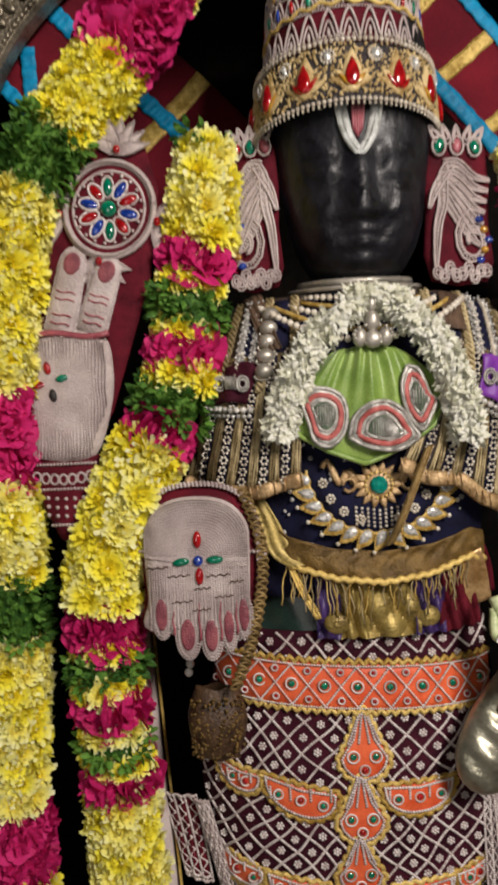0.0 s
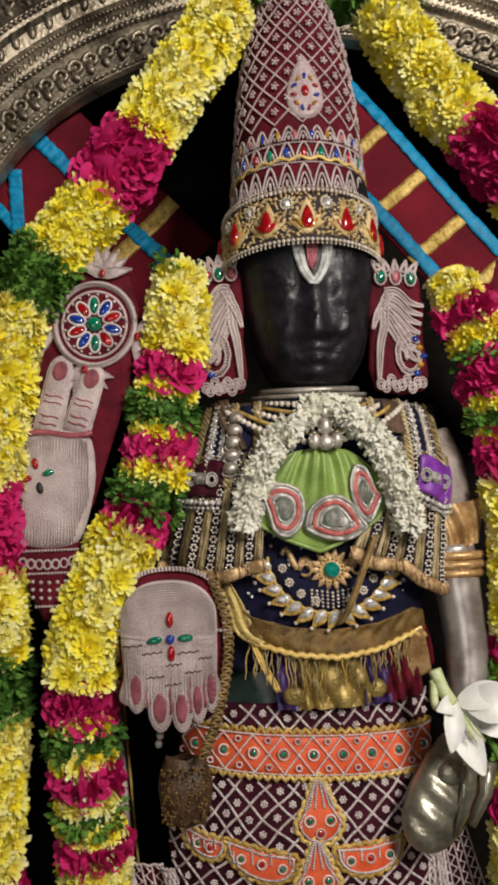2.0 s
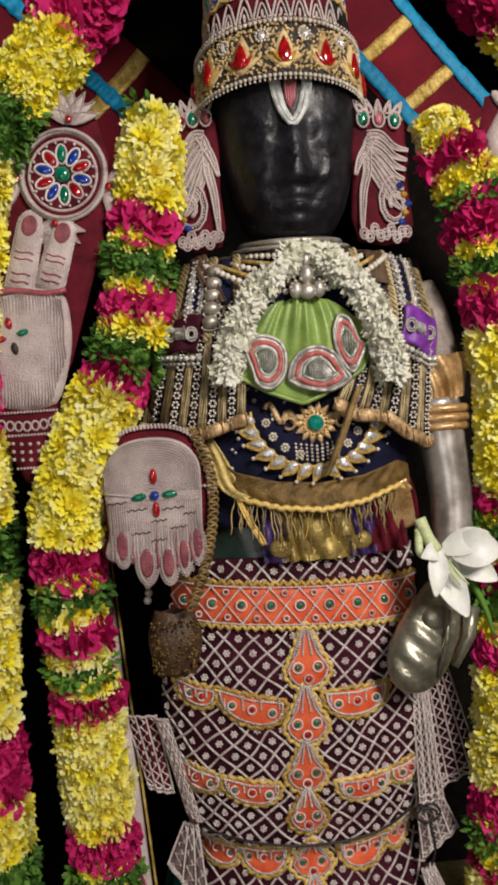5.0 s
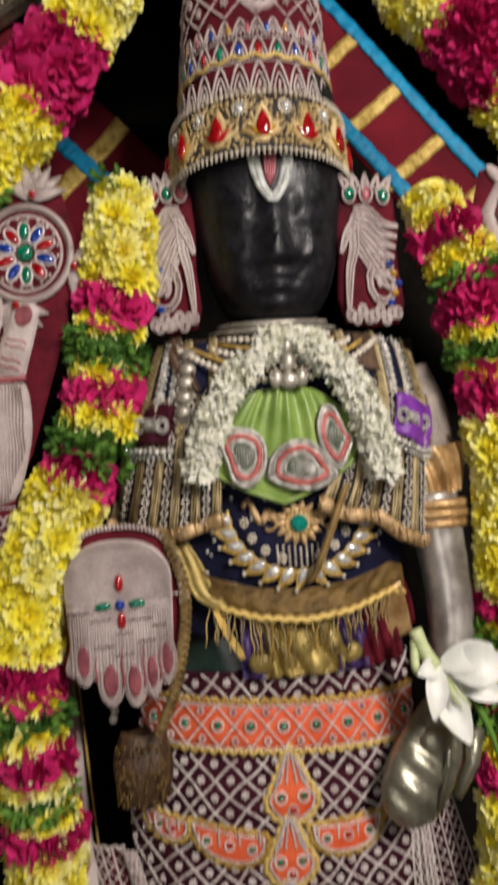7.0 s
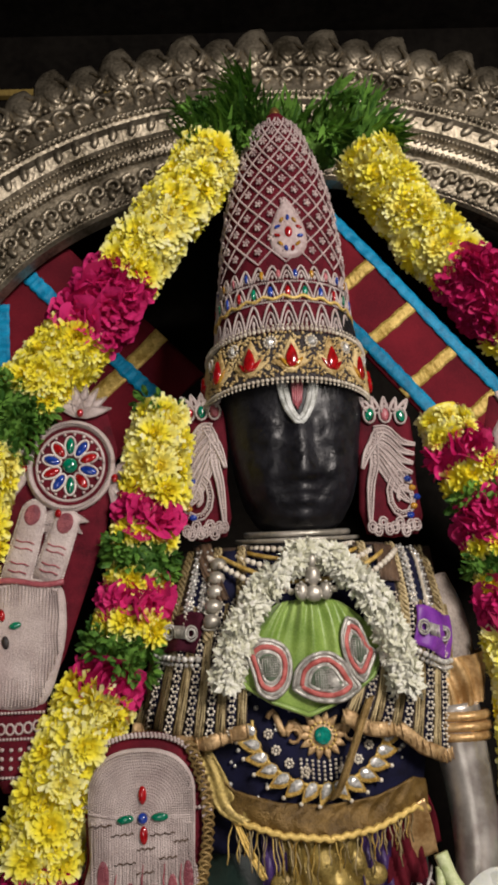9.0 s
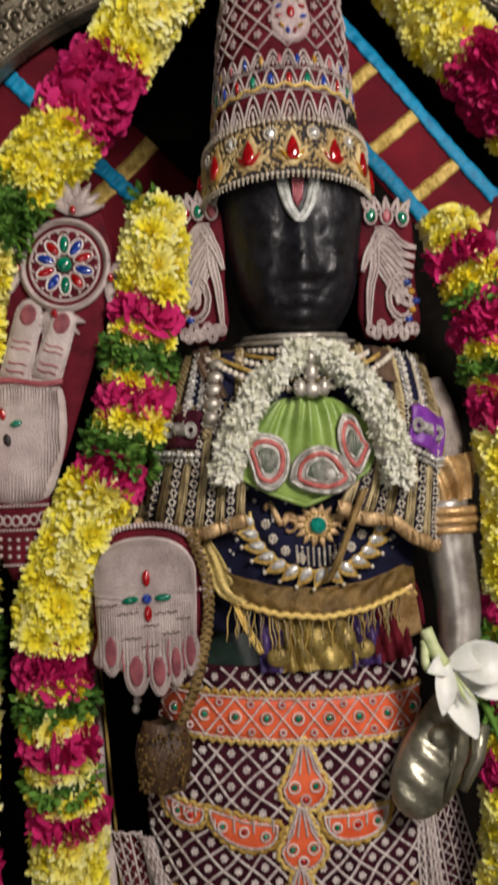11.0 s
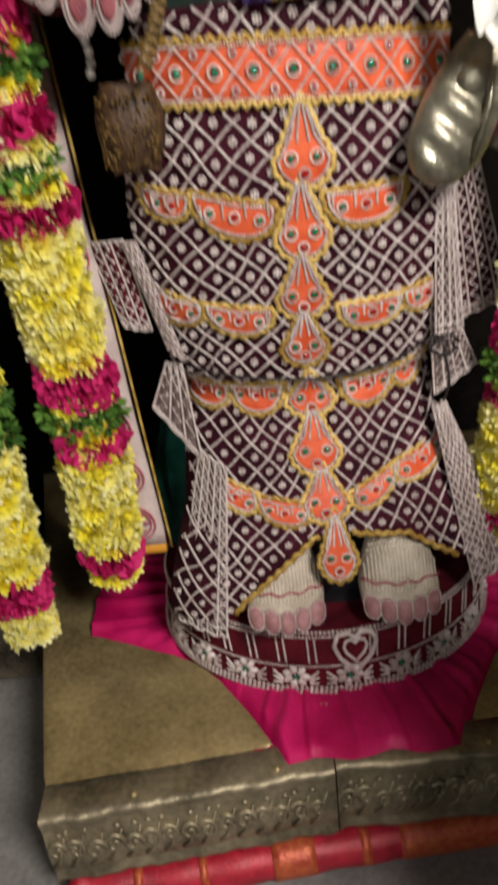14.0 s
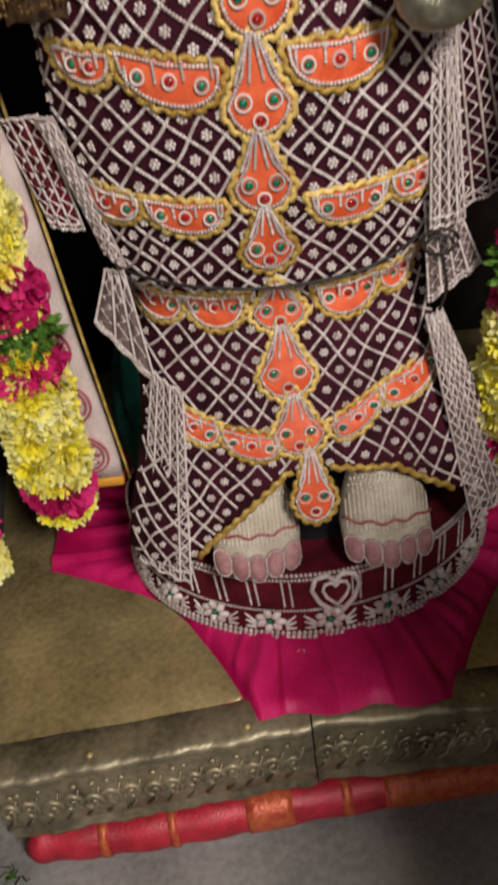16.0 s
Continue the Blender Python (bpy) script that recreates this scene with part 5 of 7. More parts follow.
    for k in range(5):
        t = 0.9 * k - 1.6
        x, z = cx + side * w * 0.40 - side * 0.006 * abs(k - 2), sz + 0.026 - 0.013 * k
        g = Build()
        g.ball((x, fl(x, z) - 0.005, z), 0.006, 0.004, 0.0048, 8, 5)
        part("petal_stone", g, BLUE_GEM if k % 2 == 0 else AMBER_GEM, top)


ear(-0.141, 1.703, 0.072, 0.212, -0.062, -1, "maroon ear ornament with white bead plumes beside the black face")
ear(0.124, 1.690, 0.092, 0.200, -0.075, 1, "wider maroon ear ornament with white bead plumes and blue stones")


# ---- raised hands ----
def hand_cover(cx, mirror, label, emblem):
    top = thing("raised_hand_cover", label, "hand ornament", "raised hand covers", at=(cx, -0.06, 1.5))
    s = -1 if mirror else 1
    X = lambda a: cx + s * a
    fy = lambda x, z: -0.092 - 0.10 * (x - cx) * s
    b = Build()
    back = [(-0.05, 0.36), (0.02, 0.40), (0.07, 0.385), (0.085, 0.33), (0.070, 0.22), (0.046, 0.15), (0.012, 0.05), (-0.02, -0.01), (-0.09, 0.0), (-0.105, 0.12), (-0.085, 0.26)]
    b.pad([(X(a), 1.40 + c) for a, c in back], fy, 0.0, 0.008, 0.4)
    part("backing", b, MAROON, top)
    b = Build()
    palm = [(p.x, p.z) for p in curve([(-0.093, 0, 0.150), (-0.04, 0, 0.157), (0.006, 0, 0.146), (0.016, 0, 0.10), (0.010, 0, 0.05), (-0.012, 0, -0.006), (-0.055, 0, -0.014), (-0.100, 0, -0.002), (-0.110, 0, 0.05), (-0.108, 0, 0.10), (-0.093, 0, 0.150)], 4)[:-1]]
    b.pad([(X(a), 1.40 + c) for a, c in palm], fy, 0.008, 0.012, 0.6)
    pal = part("beaded_palm", b, BEADCLOTH, top, "palm covered in rows of white beads")
    rows = Build()
    for k in range(28):
        a = -0.101 + k * 0.0040
        lo, hi = max(-0.028, 2.5 * (a + 0.018) - 0.028, -0.020 - 3.0 * (a + 0.094)), 0.148 - 0.010 * abs(k - 13) / 13
        rows.beads(on(fy, [(X(a + 0.001 * math.sin(t + k)), 1.40 + lo + 0.02 + (hi - lo - 0.02) * t / 10 + 0.0016 * (k % 2)) for t in range(11)], 0.0186), 0.0013, 0.0029)
    part("row_beadwork", rows, BEADCLOTH, pal)
    for ax, bx, tz in ((-0.054, -0.031, 1.660), (-0.012, 0.014, 1.646)):
        d = Vector((bx - ax, tz - 0.022 - 1.548)).normalized()
        n = Vector((d.y, -d.x))
        base, tip = Vector((ax, 1.548)), Vector((bx, tz - 0.022))
        pts = [base + n * 0.0205, base.lerp(tip, 0.5) + n * 0.0195, tip + n * 0.018]
        pts += [tip + n * 0.018 * math.cos(t * math.pi / 8) + d * 0.024 * math.sin(t * math.pi / 8) for t in range(1, 8)]
        pts += [tip - n * 0.018, base.lerp(tip, 0.5) - n * 0.0195, base - n * 0.0205]
        f = Build()
        f.pad([(X(p.x), p.y) for p in pts], fy, 0.008, 0.009, 0.35)
        fin = part("finger", f, BEADCLOTH, top)
        rm = Build()
        rm.beads(on(fy, [(X(p.x), p.y) for p in pts], 0.012), 0.0018, 0.0038)
        part("rim_beadwork", rm, BEAD, fin)
        nl = Build()
        nc = tip + d * 0.002
        nl.pad([(X((nc + n * 0.0115 * math.cos(t * 0.449) + d * 0.015 * math.sin(t * 0.449)).x), (nc + n * 0.0115 * math.cos(t * 0.449) + d * 0.015 * math.sin(t * 0.449)).y) for t in range(14)], fy, 0.016, 0.002, 0.4)
        part("nail", nl, NAIL, fin)
        for t in (0.18, 0.30, 0.52, 0.62):
            ln = Build()
            c0 = base.lerp(tip, t)
            ln.tube(on(fy, [(X((c0 + n * 0.013 * q / 4).x), (c0 + n * 0.013 * q / 4).y + 0.001 * math.sin(q)) for q in range(-4, 5)], 0.0175), 0.0011, 5)
            part("joint_line", ln, ROSEBEAD, fin)
    tr = Build()
    tr.tube(on(fy, [(X(-0.094 + 0.0108 * q), 1.549 + 0.004 * math.sin(q * 0.6)) for q in range(11)], 0.018), 0.0042, 6)
    part("braid", tr, ROSEBEAD, top)
    c2 = Build()
    c2.pad([(X(a), 1.375 + c) for a, c in [(-0.106, 0.022), (-0.055, 0.012), (-0.008, 0.020), (-0.016, -0.02), (-0.030, -0.062), (-0.044, -0.09), (-0.064, -0.09), (-0.084, -0.05), (-0.100, -0.005)]], fy, 0.004, 0.014, 0.5)
    cuff = part("cuff", c2, MAROON, top, "maroon cuff with bead rings")
    rg = Build()
    for k in range(7):
        x, z = X(-0.090 + 0.0118 * k), 1.368 - 0.004 * math.sin(k * 0.5)
        rg.tube([(x + 0.0052 * math.cos(t * 0.6283), fy(x, z) - 0.019, z + 0.0065 * math.sin(t * 0.6283)) for t in range(10)], 0.0016, 5, True)
        if 0 < k < 6:
            for drop_z in (0.025, 0.036, 0.047):
                rg.bead((x + s * 0.002, fy(x, z) - 0.018, z - drop_z), 0.0030)
    for z, w in ((1.384, 0.0094), (1.352, 0.0078), (1.306, 0.0032)):
        rg.beads(on(fy, [(X(-0.056 + w * (k - 5)), z) for k in range(11)], 0.018), 0.0022, 0.0046)
    part("ring_beadwork", rg, BEADCLOTH, cuff)
    for k, m in enumerate((GREEN_GEM, RED_GEM, RED_GEM, INK)):
        t = k * math.pi / 2 + 0.2
        x, z = X(-0.066 + 0.016 * math.cos(t)), 1.490 + 0.018 * math.sin(t)
        g = Build()
        g.ball((x, fy(x, z) - 0.0205, z), 0.009, 0.003, 0.005, 8, 5, Matrix.Rotation(-t * s, 3, "Y"))
        part("palm_stone", g, m, top)
    ex, ez = X(0.021), 1.706
    if emblem == "wheel":
        w = Build()
        w.pad(circle(ex, ez, 0.062, 0.064, 24), fy, 0.006, 0.008, 0.3)
        dsk = part("wheel_disc", w, MAROON, top, "round wheel emblem with a jewelled flower")
        r = Build()
        for rad, th in ((0.058, 0.0048), (0.047, 0.0022)):
            r.tube(ringed(on(fy, circle(ex, ez, rad, rad * 1.04, 36), 0.013)), th, 6)
        r.beads(ringed(on(fy, circle(ex, ez, 0.058, 0.060, 40), 0.019)), 0.0018, 0.004)
        part("rim_beadwork", r, BEADCLOTH, dsk)
        for k in range(10):
            t = 2 * math.pi * k / 10
            g = Build()
            x, z = ex + 0.027 * math.sin(t), ez + 0.028 * math.cos(t)
            g.ball((x, fy(x, z) - 0.0145, z), 0.0060, 0.0032, 0.0115, 10, 6, Matrix.Rotation(t, 3, "Y"))
            gem = part("petal_stone", g, (GREEN_GEM, BLUE_GEM, RED_GEM, BLUE_GEM, RED_GEM)[k % 5], dsk)
            g = Build()
            g.tube(ringed(on(fy, circle(x, z, 0.0076, 0.0136, 14, -t), 0.0145)), 0.0016, 5)
            part("stone_rim", g, BEAD, gem)
        g = Build()
        g.ball((ex, fy(ex, ez) - 0.016, ez), 0.011, 0.007, 0.011, 12, 6)
        part("centre_stone", g, GREEN_GEM, dsk)
        dots = Build()
        for k in range(20):
            t = 2 * math.pi * (k + 0.5) / 20
            x, z = ex + 0.043 * math.sin(t), ez + 0.044 * math.cos(t)
            dots.bead((x, fy(x, z) - 0.016, z), 0.0024)
        part("seed_beadwork", dots, BEAD, dsk)
        # flame tufts above, below and at both sides
        for dx, dz, tn in ((0.014, 0.074, -0.2), (-0.016, -0.066, math.pi), (0.062, -0.022, -1.9), (-0.064, 0.0, 1.5)):
            fl = Build()
            for q in range(-3, 4):
                a = tn + q * 0.42
                x, z = ex + dx + 0.019 * math.sin(-a) * s, ez + dz + 0.019 * math.cos(a)
                fl.pad(drop(x, z, 0.017, 0.048, 12, a * s), fy, 0.008 + 0.001 * (q % 2), 0.004, 0.5)
                fl.beads(ringed(on(fy, drop(x, z, 0.017, 0.048, 12, a * s), 0.0125 + 0.001 * (q % 2))), 0.0013, 0.0032)
            tuft = part("flame_tuft", fl, BEADCLOTH, top)
            g = Build()
            g.ball((ex + dx, fy(ex + dx, ez) - 0.017, ez + dz), 0.005, 0.003, 0.006, 8, 5)
            part("tuft_stone", g, RED_GEM, tuft)
    else:
        sh = Build()
        sh.pad([(ex + s * a, ez + c) for a, c in [(-0.055, 0.0), (-0.045, 0.04), (-0.01, 0.066), (0.03, 0.06), (0.055, 0.02), (0.045, -0.03), (0.02, -0.065), (-0.01, -0.08), (-0.03, -0.05)]], fy, 0.006, 0.018, 0.6)
        shl = part("conch", sh, BEADCLOTH, top, "white beaded conch shell emblem")
        sp = Build()
        sp.tube(on(fy, [(ex + 0.045 * (1 - t / 24) * math.cos(0.6 * t), ez + 0.01 + 0.045 * (1 - t / 24) * math.sin(0.6 * t)) for t in range(22)], 0.025), 0.0045, 6)
        part("spiral", sp, ROSEBEAD, shl)
        tp = Build()
        for q in range(-2, 3):
            tp.ball((ex + 0.014 * q, fy(ex, ez) - 0.012, ez + 0.085 - 0.004 * q * q), 0.009, 0.005, 0.02, 8, 5, Matrix.Rotation(0.35 * q, 3, "Y"))
        part("flame_tuft", tp, BEADCLOTH, top)


hand_cover(-0.345, False, "white beaded raised hand on maroon holding a jewelled wheel", "wheel")
hand_cover(0.345, True, "white beaded raised hand on maroon holding a conch shell", "conch")


# ---- open palm cover ----
def palm_cover():
    top = thing("palm_cover", "white beaded open palm cover edged in maroon with coloured stones", "hand ornament", at=(-0.228, -0.13, 1.25))
    cx, cz = -0.228, 1.252
    fy = lambda x, z: -0.128 - 0.12 * (x - cx)
    body = [(0.072, 0.03), (0.070, 0.065), (0.052, 0.094), (0.022, 0.108), (-0.022, 0.108), (-0.052, 0.094), (-0.070, 0.065), (-0.073, 0.02), (-0.070, -0.04), (-0.068, -0.085), (0.064, -0.085), (0.069, -0.04)]
    body = [(p.x, p.z * (0.88 if p.z > 0 else 1.0)) for p in curve([(a, 0, c) for a, c in body + body[:1]], 5)[:-1]]
    dome = [p for p in body if p[1] > 0.012]
    dome = [(dome[0][0], 0.004)] + dome + [(dome[-1][0], 0.004)]
    b = Build()
    b.pad([(cx - 0.002 + a * 1.02, cz + c * 1.04) for a, c in body], fy, -0.028, 0.034, 0.25)
    part("backing", b, MAROON, top, "maroon padded edge")
    b = Build()
    b.pad([(cx + a * 0.92 - 0.002, cz + c * 0.92 - 0.004) for a, c in body], fy, 0.006, 0.009, 0.6)
    pl = part("beaded_palm", b, BEADCLOTH, top)
    rim = Build()
    for k, m in ((1.05, 0.0024), (1.02, 0.0024)):
        rim.beads(ringed(on(fy, [(cx + p.x, cz + p.z) for p in curve([(a * k, 0, c * k) for a, c in dome], 2)], 0.004))[:-1], m, m * 2.1)
    part("rim_beadwork", rim, BEADCLOTH, top)
    # arched rows above, straight rows below
    rows = Build()
    for k in range(24):
        r = 0.985 - k * 0.041
        rows.beads(on(fy, [(cx - 0.002 + 0.9 * r * p, cz - 0.004 + 0.9 * (0.004 + (c - 0.004) * r)) for p, c in dome], 0.0142 + 0.0006 * min(1, k / 6)), 0.0013, 0.0028)
    for k in range(41):
        x = cx - 0.0625 + k * 0.0031
        rows.beads(on(fy, [(x, cz + 0.001 - 0.0015 * (k % 2)), (x + 0.0012 * math.sin(k * 1.7), cz - 0.078)], 0.0148), 0.0013, 0.0029)
    part("row_beadwork", rows, BEADCLOTH, pl)
    for a, zb, w in ((-0.049, -0.085, 0.0130), (-0.017, -0.110, 0.0155), (0.0125, -0.111, 0.0135), (0.0345, -0.100, 0.0105), (0.0535, -0.086, 0.0105)):
        f = Build()
        f.pad([(cx + a + w * u, cz + zb + 0.024 + 0.030 * v) for u, v in [(math.cos(t * 0.3927), math.sin(t * 0.3927)) for t in range(16)]], fy, 0.005, 0.010, 0.6)
        fin = part("fingertip", f, BEADCLOTH, top)
        rim = Build()
        for inset in (0.0, 0.0034):
            rim.beads(on(fy, [(cx + a + (w - inset) * math.cos(t), cz + zb + 0.024 + (0.030 - inset) * math.sin(t)) for t in [math.pi * 0.85 + math.pi * 1.3 * q / 18 for q in range(19)]], 0.0115 + inset * 0.5), 0.0018, 0.0036)
        part("rim_beadwork", rim, BEADCLOTH, fin)
        nl = Build()
        nl.pad(circle(cx + a, cz + zb + 0.025, w * 0.60, 0.020, 14), fy, 0.0145, 0.002, 0.4)
        part("nail", nl, NAIL, fin)
    ln = Build()
    for a, c, w in ((-0.054, -0.002, 0.016), (-0.025, -0.012, 0.014), (0.004, -0.028, 0.011), (0.024, -0.012, 0.015), (0.030, -0.038, 0.011), (0.046, -0.020, 0.009), (-0.022, -0.044, 0.013), (0.002, -0.054, 0.011)):
        ln.tube(on(fy, [(cx + a + w * q / 5, cz + c + 0.0014 * math.sin(q * 1.9) + 0.06 * w * q / 5) for q in range(-5, 6)], 0.0160), 0.0009, 5)
    part("crease_line", ln, BROWN, pl)
    for a, lo, hi in ((-0.034, -0.085, -0.055), (-0.0015, -0.092, -0.045), (0.0245, -0.092, -0.045), (0.0445, -0.084, -0.045)):
        gap = Build()
        gap.tube(on(fy, [(cx + a + 0.001 * math.sin(q), cz + lo + (hi - lo) * q / 8) for q in range(9)], 0.0158), lambda t: 0.0016 * (1.05 - 0.7 * t), 5)
        part("finger_parting", gap, ROSEBEAD, pl)
    for dx, dz, m, tn in ((0.0, 0.027, RED_GEM, 0), (0.021, 0.002, GREEN_GEM, 1.57), (-0.021, 0.0, GREEN_GEM, 1.45), (0.001, -0.018, RED_GEM, 0)):
        g = Build()
        g.ball((cx + dx, fy(cx + dx, cz) - 0.0165, cz + 0.005 + dz), 0.0054, 0.0040, 0.0108, 10, 6, Matrix.Rotation(tn, 3, "Y"))
        part("petal_stone", g, m, top)
    g = Build()
    g.ball((cx, fy(cx, cz) - 0.017, cz + 0.006), 0.0066, 0.005, 0.0066, 10, 6)
    part("centre_stone", g, BLUE_GEM, top)


palm_cover()


def chain():
    """Braided gold chain from the palm to the pouch below."""
    top = thing("braided_chain", "braided dull gold chain hanging beside the beaded palm", "chain", at=(-0.15, -0.12, 1.3))
    path = spaced(curve([(-0.168, -0.140, 1.338), (-0.150, -0.142, 1.277), (-0.152, -0.143, 1.22), (-0.168, -0.146, 1.153), (-0.190, -0.146, 1.100)], 14), 0.0046)
    for i, p in enumerate(path):
        k = Build()
        k.tube([(p.x + 0.0066 * math.cos(t * 0.7854), p.y - 0.0034 * math.sin(t * 0.7854), p.z + 0.0050 * math.sin(t * 0.7854 + (0.5 if i % 2 else -0.5))) for t in range(8)], 0.0017, 5, True)
        part("link", k, OLDGOLD, top)


chain()


def pouch():
    top = thing("brown_pouch", "small dark brown beaded pouch hanging at the waist", "pouch", at=(-0.217, -0.11, 1.045))
    b = Build()
    b.sheet(24, 14, lambda u, v: (-0.217 + (0.027 + 0.011 * math.sin(math.pi * min(1, v * 1.1))) * math.cos(2 * math.pi * u), -0.10 + 0.026 * math.sin(2 * math.pi * u) * (0.5 + 0.5 * math.sin(math.pi * v)), 1.090 - 0.090 * v + 0.002 * math.sin(u * 31)))
    part("bag", b, BROWN, top)
    st = Build()
    random.seed(7)
    for k in range(160):
        a = random.uniform(3.5, 5.9)
        z = random.uniform(1.008, 1.082)
        st.bead((-0.217 + 0.036 * math.cos(a), -0.100 + 0.0265 * math.sin(a), z), random.uniform(0.0014, 0.0026))
    part("stud_beadwork", st, SASHBROWN, top)
    cl = Build()
    for i in range(4):
        cl.ball((-0.255 + 0.003 * math.sin(i), -0.075, 1.135 - 0.011 * i), 0.006, 0.005, 0.006, 8, 5)
    part("bead_tassel", cl, CRYSTAL, top)


pouch()


# ---- shoulder capes ----
def cape(side):
    name = "shoulder_cape"
    top = thing(name, "short stiff cape of gold and silver braid with gilded hem", "cape", "shoulder capes", at=(side * 0.14, -0.1, 1.57))

    hem_drop = lerp_table([(0, 0.220), (0.19, 0.236), (0.46, 0.243), (0.65, 0.266), (0.85, 0.284), (1, 0.279)])

    def pt(u, v, lift=0.0):
        # u from the inner edge outwards, v downwards
        x_in = (0.075 + 0.012 * v) if side < 0 else (0.062 + 0.01 * v - 0.050 * v ** 3)
        x_out = (0.165 + 0.075 * v) if side < 0 else (0.195 - 0.012 * v)
        z = 1.585 - v * ((0.232 + 0.016 * math.sin(3.0 * u)) if side < 0 else hem_drop(u))
        x = side * (x_in + (x_out - x_in) * u) + (-0.01 if side < 0 else 0.0)
        return Vector((x, front(x, max(z, 1.34)) - 0.010 - 0.014 * v + 0.003 * math.sin(u * 16) - lift - 0.004 * u, z))

    b = Build()
    b.sheet(24, 16, pt, 0.004)
    part("cloth", b, surface("dark_brown_net", (0.03, 0.018, 0.012), (0.075, 0.05, 0.035), 0.7, 0, 60, 0.8, 500), top)
    for k in range(11):
        u = (k + 0.5) / 11
        s = Build()
        if k % 2 == 0:
            for d in (-0.030, -0.011, 0.011, 0.030):
                s.tube([pt(u + d + 0.004 * math.sin(q * 1.3 + k + d * 90), 0.32 + 0.66 * q / 14, 0.003 + 0.0008 * math.sin(q + d * 50)) for q in range(15)], 0.0016, 5)
            part("gold_braid", s, THREAD, top)
        else:
            n = Build()
            n.sheet(2, 12, lambda a, v: pt(u + 0.075 * (a - 0.5), 0.32 + 0.66 * v, 0.002), 0.001)
            part("navy_stripe", n, NAVY, top)
            for p in spaced([pt(u, 0.32 + 0.66 * q / 14, 0.005) for q in range(15)], 0.0132):
                for t in range(6):
                    s.bead((p.x + 0.0040 * math.cos(t * 1.047), p.y, p.z + 0.0042 * math.sin(t * 1.047)), 0.0019)
            part("rosette_beadwork", s, CREAMBEAD, top)
    h = Build()
    hem = [pt(q / 30, 1.0, 0.004) for q in range(31)]
    h.tube([p + Vector((0, -0.003 * math.sin(i * 0.9), 0.0012 * math.sin(i * 0.55 + side))) for i, p in enumerate(hem)], 0.0092, 8, False, 0.35)
    hm = part("gilded_hem", h, PALEGOLD, top)
    for p in spaced(hem, 0.012):
        rd = Build()
        rd.tube([(p.x, p.y - 0.0045, p.z + 0.008), (p.x + 0.002, p.y - 0.0052, p.z - 0.008)], 0.0011, 5)
        part("hem_ridge", rd, PALEGOLD, hm)
    # upper yoke: navy straps with silver balls
    y = Build()
    for d in (0.25, 0.62):
        y.sheet(3, 12, lambda u, v: pt(d + (u - 0.5) * 0.2, 0.02 + 0.36 * v, 0.004), 0.002)
    yk = part("navy_strap", y, NAVY, top)
    if side < 0:
        for q in range(5):
            balls = Build()
            balls.ball(pt(0.40, 0.10 + 0.075 * q, 0.012), 0.0115, 0.009, 0.0095, 12, 8)
            balls.tube(ringed([pt(0.40, 0.10 + 0.075 * q, 0.010) + Vector((0.0125 * math.cos(t), -0.001, -0.007 + 0.004 * math.sin(t))) for t in [q2 * 0.628 for q2 in range(10)]]), 0.0014, 5)
            part("silver_ball", balls, SILVER, yk)
        # brown net gathered over the shoulder
        net = Build()
        net.sheet(16, 24, lambda u, v: pt(0.72 - 0.42 * v + 0.30 * (u - 0.5) * (1 - 0.4 * v), -0.04 + 0.34 * v, 0.009 + 0.005 * abs(math.sin(u * 9 + v * 2))), 0.002)
        part("brown_drape", net, TAUPE, top, "gathered brown net")
    else:
        for d in (0.56, 0.68):
            rb = Build()
            rb.tube([pt(d, 0.03 + 0.33 * q / 10, 0.007) for q in range(11)], 0.0026, 6)
            part("white_piping", rb, CREAMBEAD, yk)
        net = Build()
        net.sheet(12, 14, lambda u, v: pt(0.20 + 0.22 * u, 0.02 + 0.22 * v, 0.009 + 0.004 * abs(math.sin(u * 8 + v * 3))), 0.002)
        part("taupe_drape", net, TAUPE, top, "gathered taupe net")
    studs = Build()
    for d in (0.54, 0.70):
        for q in range(9):
            p = pt(d, 0.03 + 0.038 * q, 0.007)
            studs.bead(p, 0.0042, 0.7)
            for t in range(5):
                studs.bead((p.x + 0.005 * math.cos(t * 1.257), p.y, p.z + 0.005 * math.sin(t * 1.257)), 0.0022)
    part("stud_beadwork", studs, CRYSTAL, yk)
    for d in (0.08, 0.43, 0.86):
        r = Build()
        for ph in (0, 2.1, 4.2):
            r.tube([pt(d, 0.0 + 0.5 * q / 40, 0.006) + Vector((0.0045 * math.sin(q * 0.9 + ph), -0.002 * math.cos(q * 0.9 + ph), 0)) for q in range(41)], 0.0024, 5)
        part("gold_rope", r, THREAD, top)
    # purple patch with a silver figure
    pa = Build()
    pa.sheet(18, 10, lambda u, v: pt(0.52 + 0.44 * u, 0.36 + 0.20 * v, 0.011 + 0.0025 * math.sin(u * 11 + v * 3)) + Vector((0.004 * math.sin(v * 3 + 1), 0, 0.004 * math.sin(u * 5))), 0.003)
    pp = part("purple_patch", pa, PURPLE if side > 0 else PLUM, top)
    fg = Build()
    for a in (0.61, 0.86):
        c = pt(a, 0.455, 0.0155)
        for rad in (0.0075, 0.0045):
            fg.tube([c + Vector((rad * math.cos(t * 0.5236), 0, rad * 1.25 * math.sin(t * 0.5236))) for t in range(12)], 0.0016, 5, True)
    for q in range(6):
        c = pt(0.685 + 0.021 * q, 0.455, 0.0155)
        fg.tube([c + Vector((0, 0, 0.009)), c - Vector((0, 0, 0.007))], 0.0013, 5)
    part("motif_embossing", fg, SILVERLACE, pp)
    ed = Build()
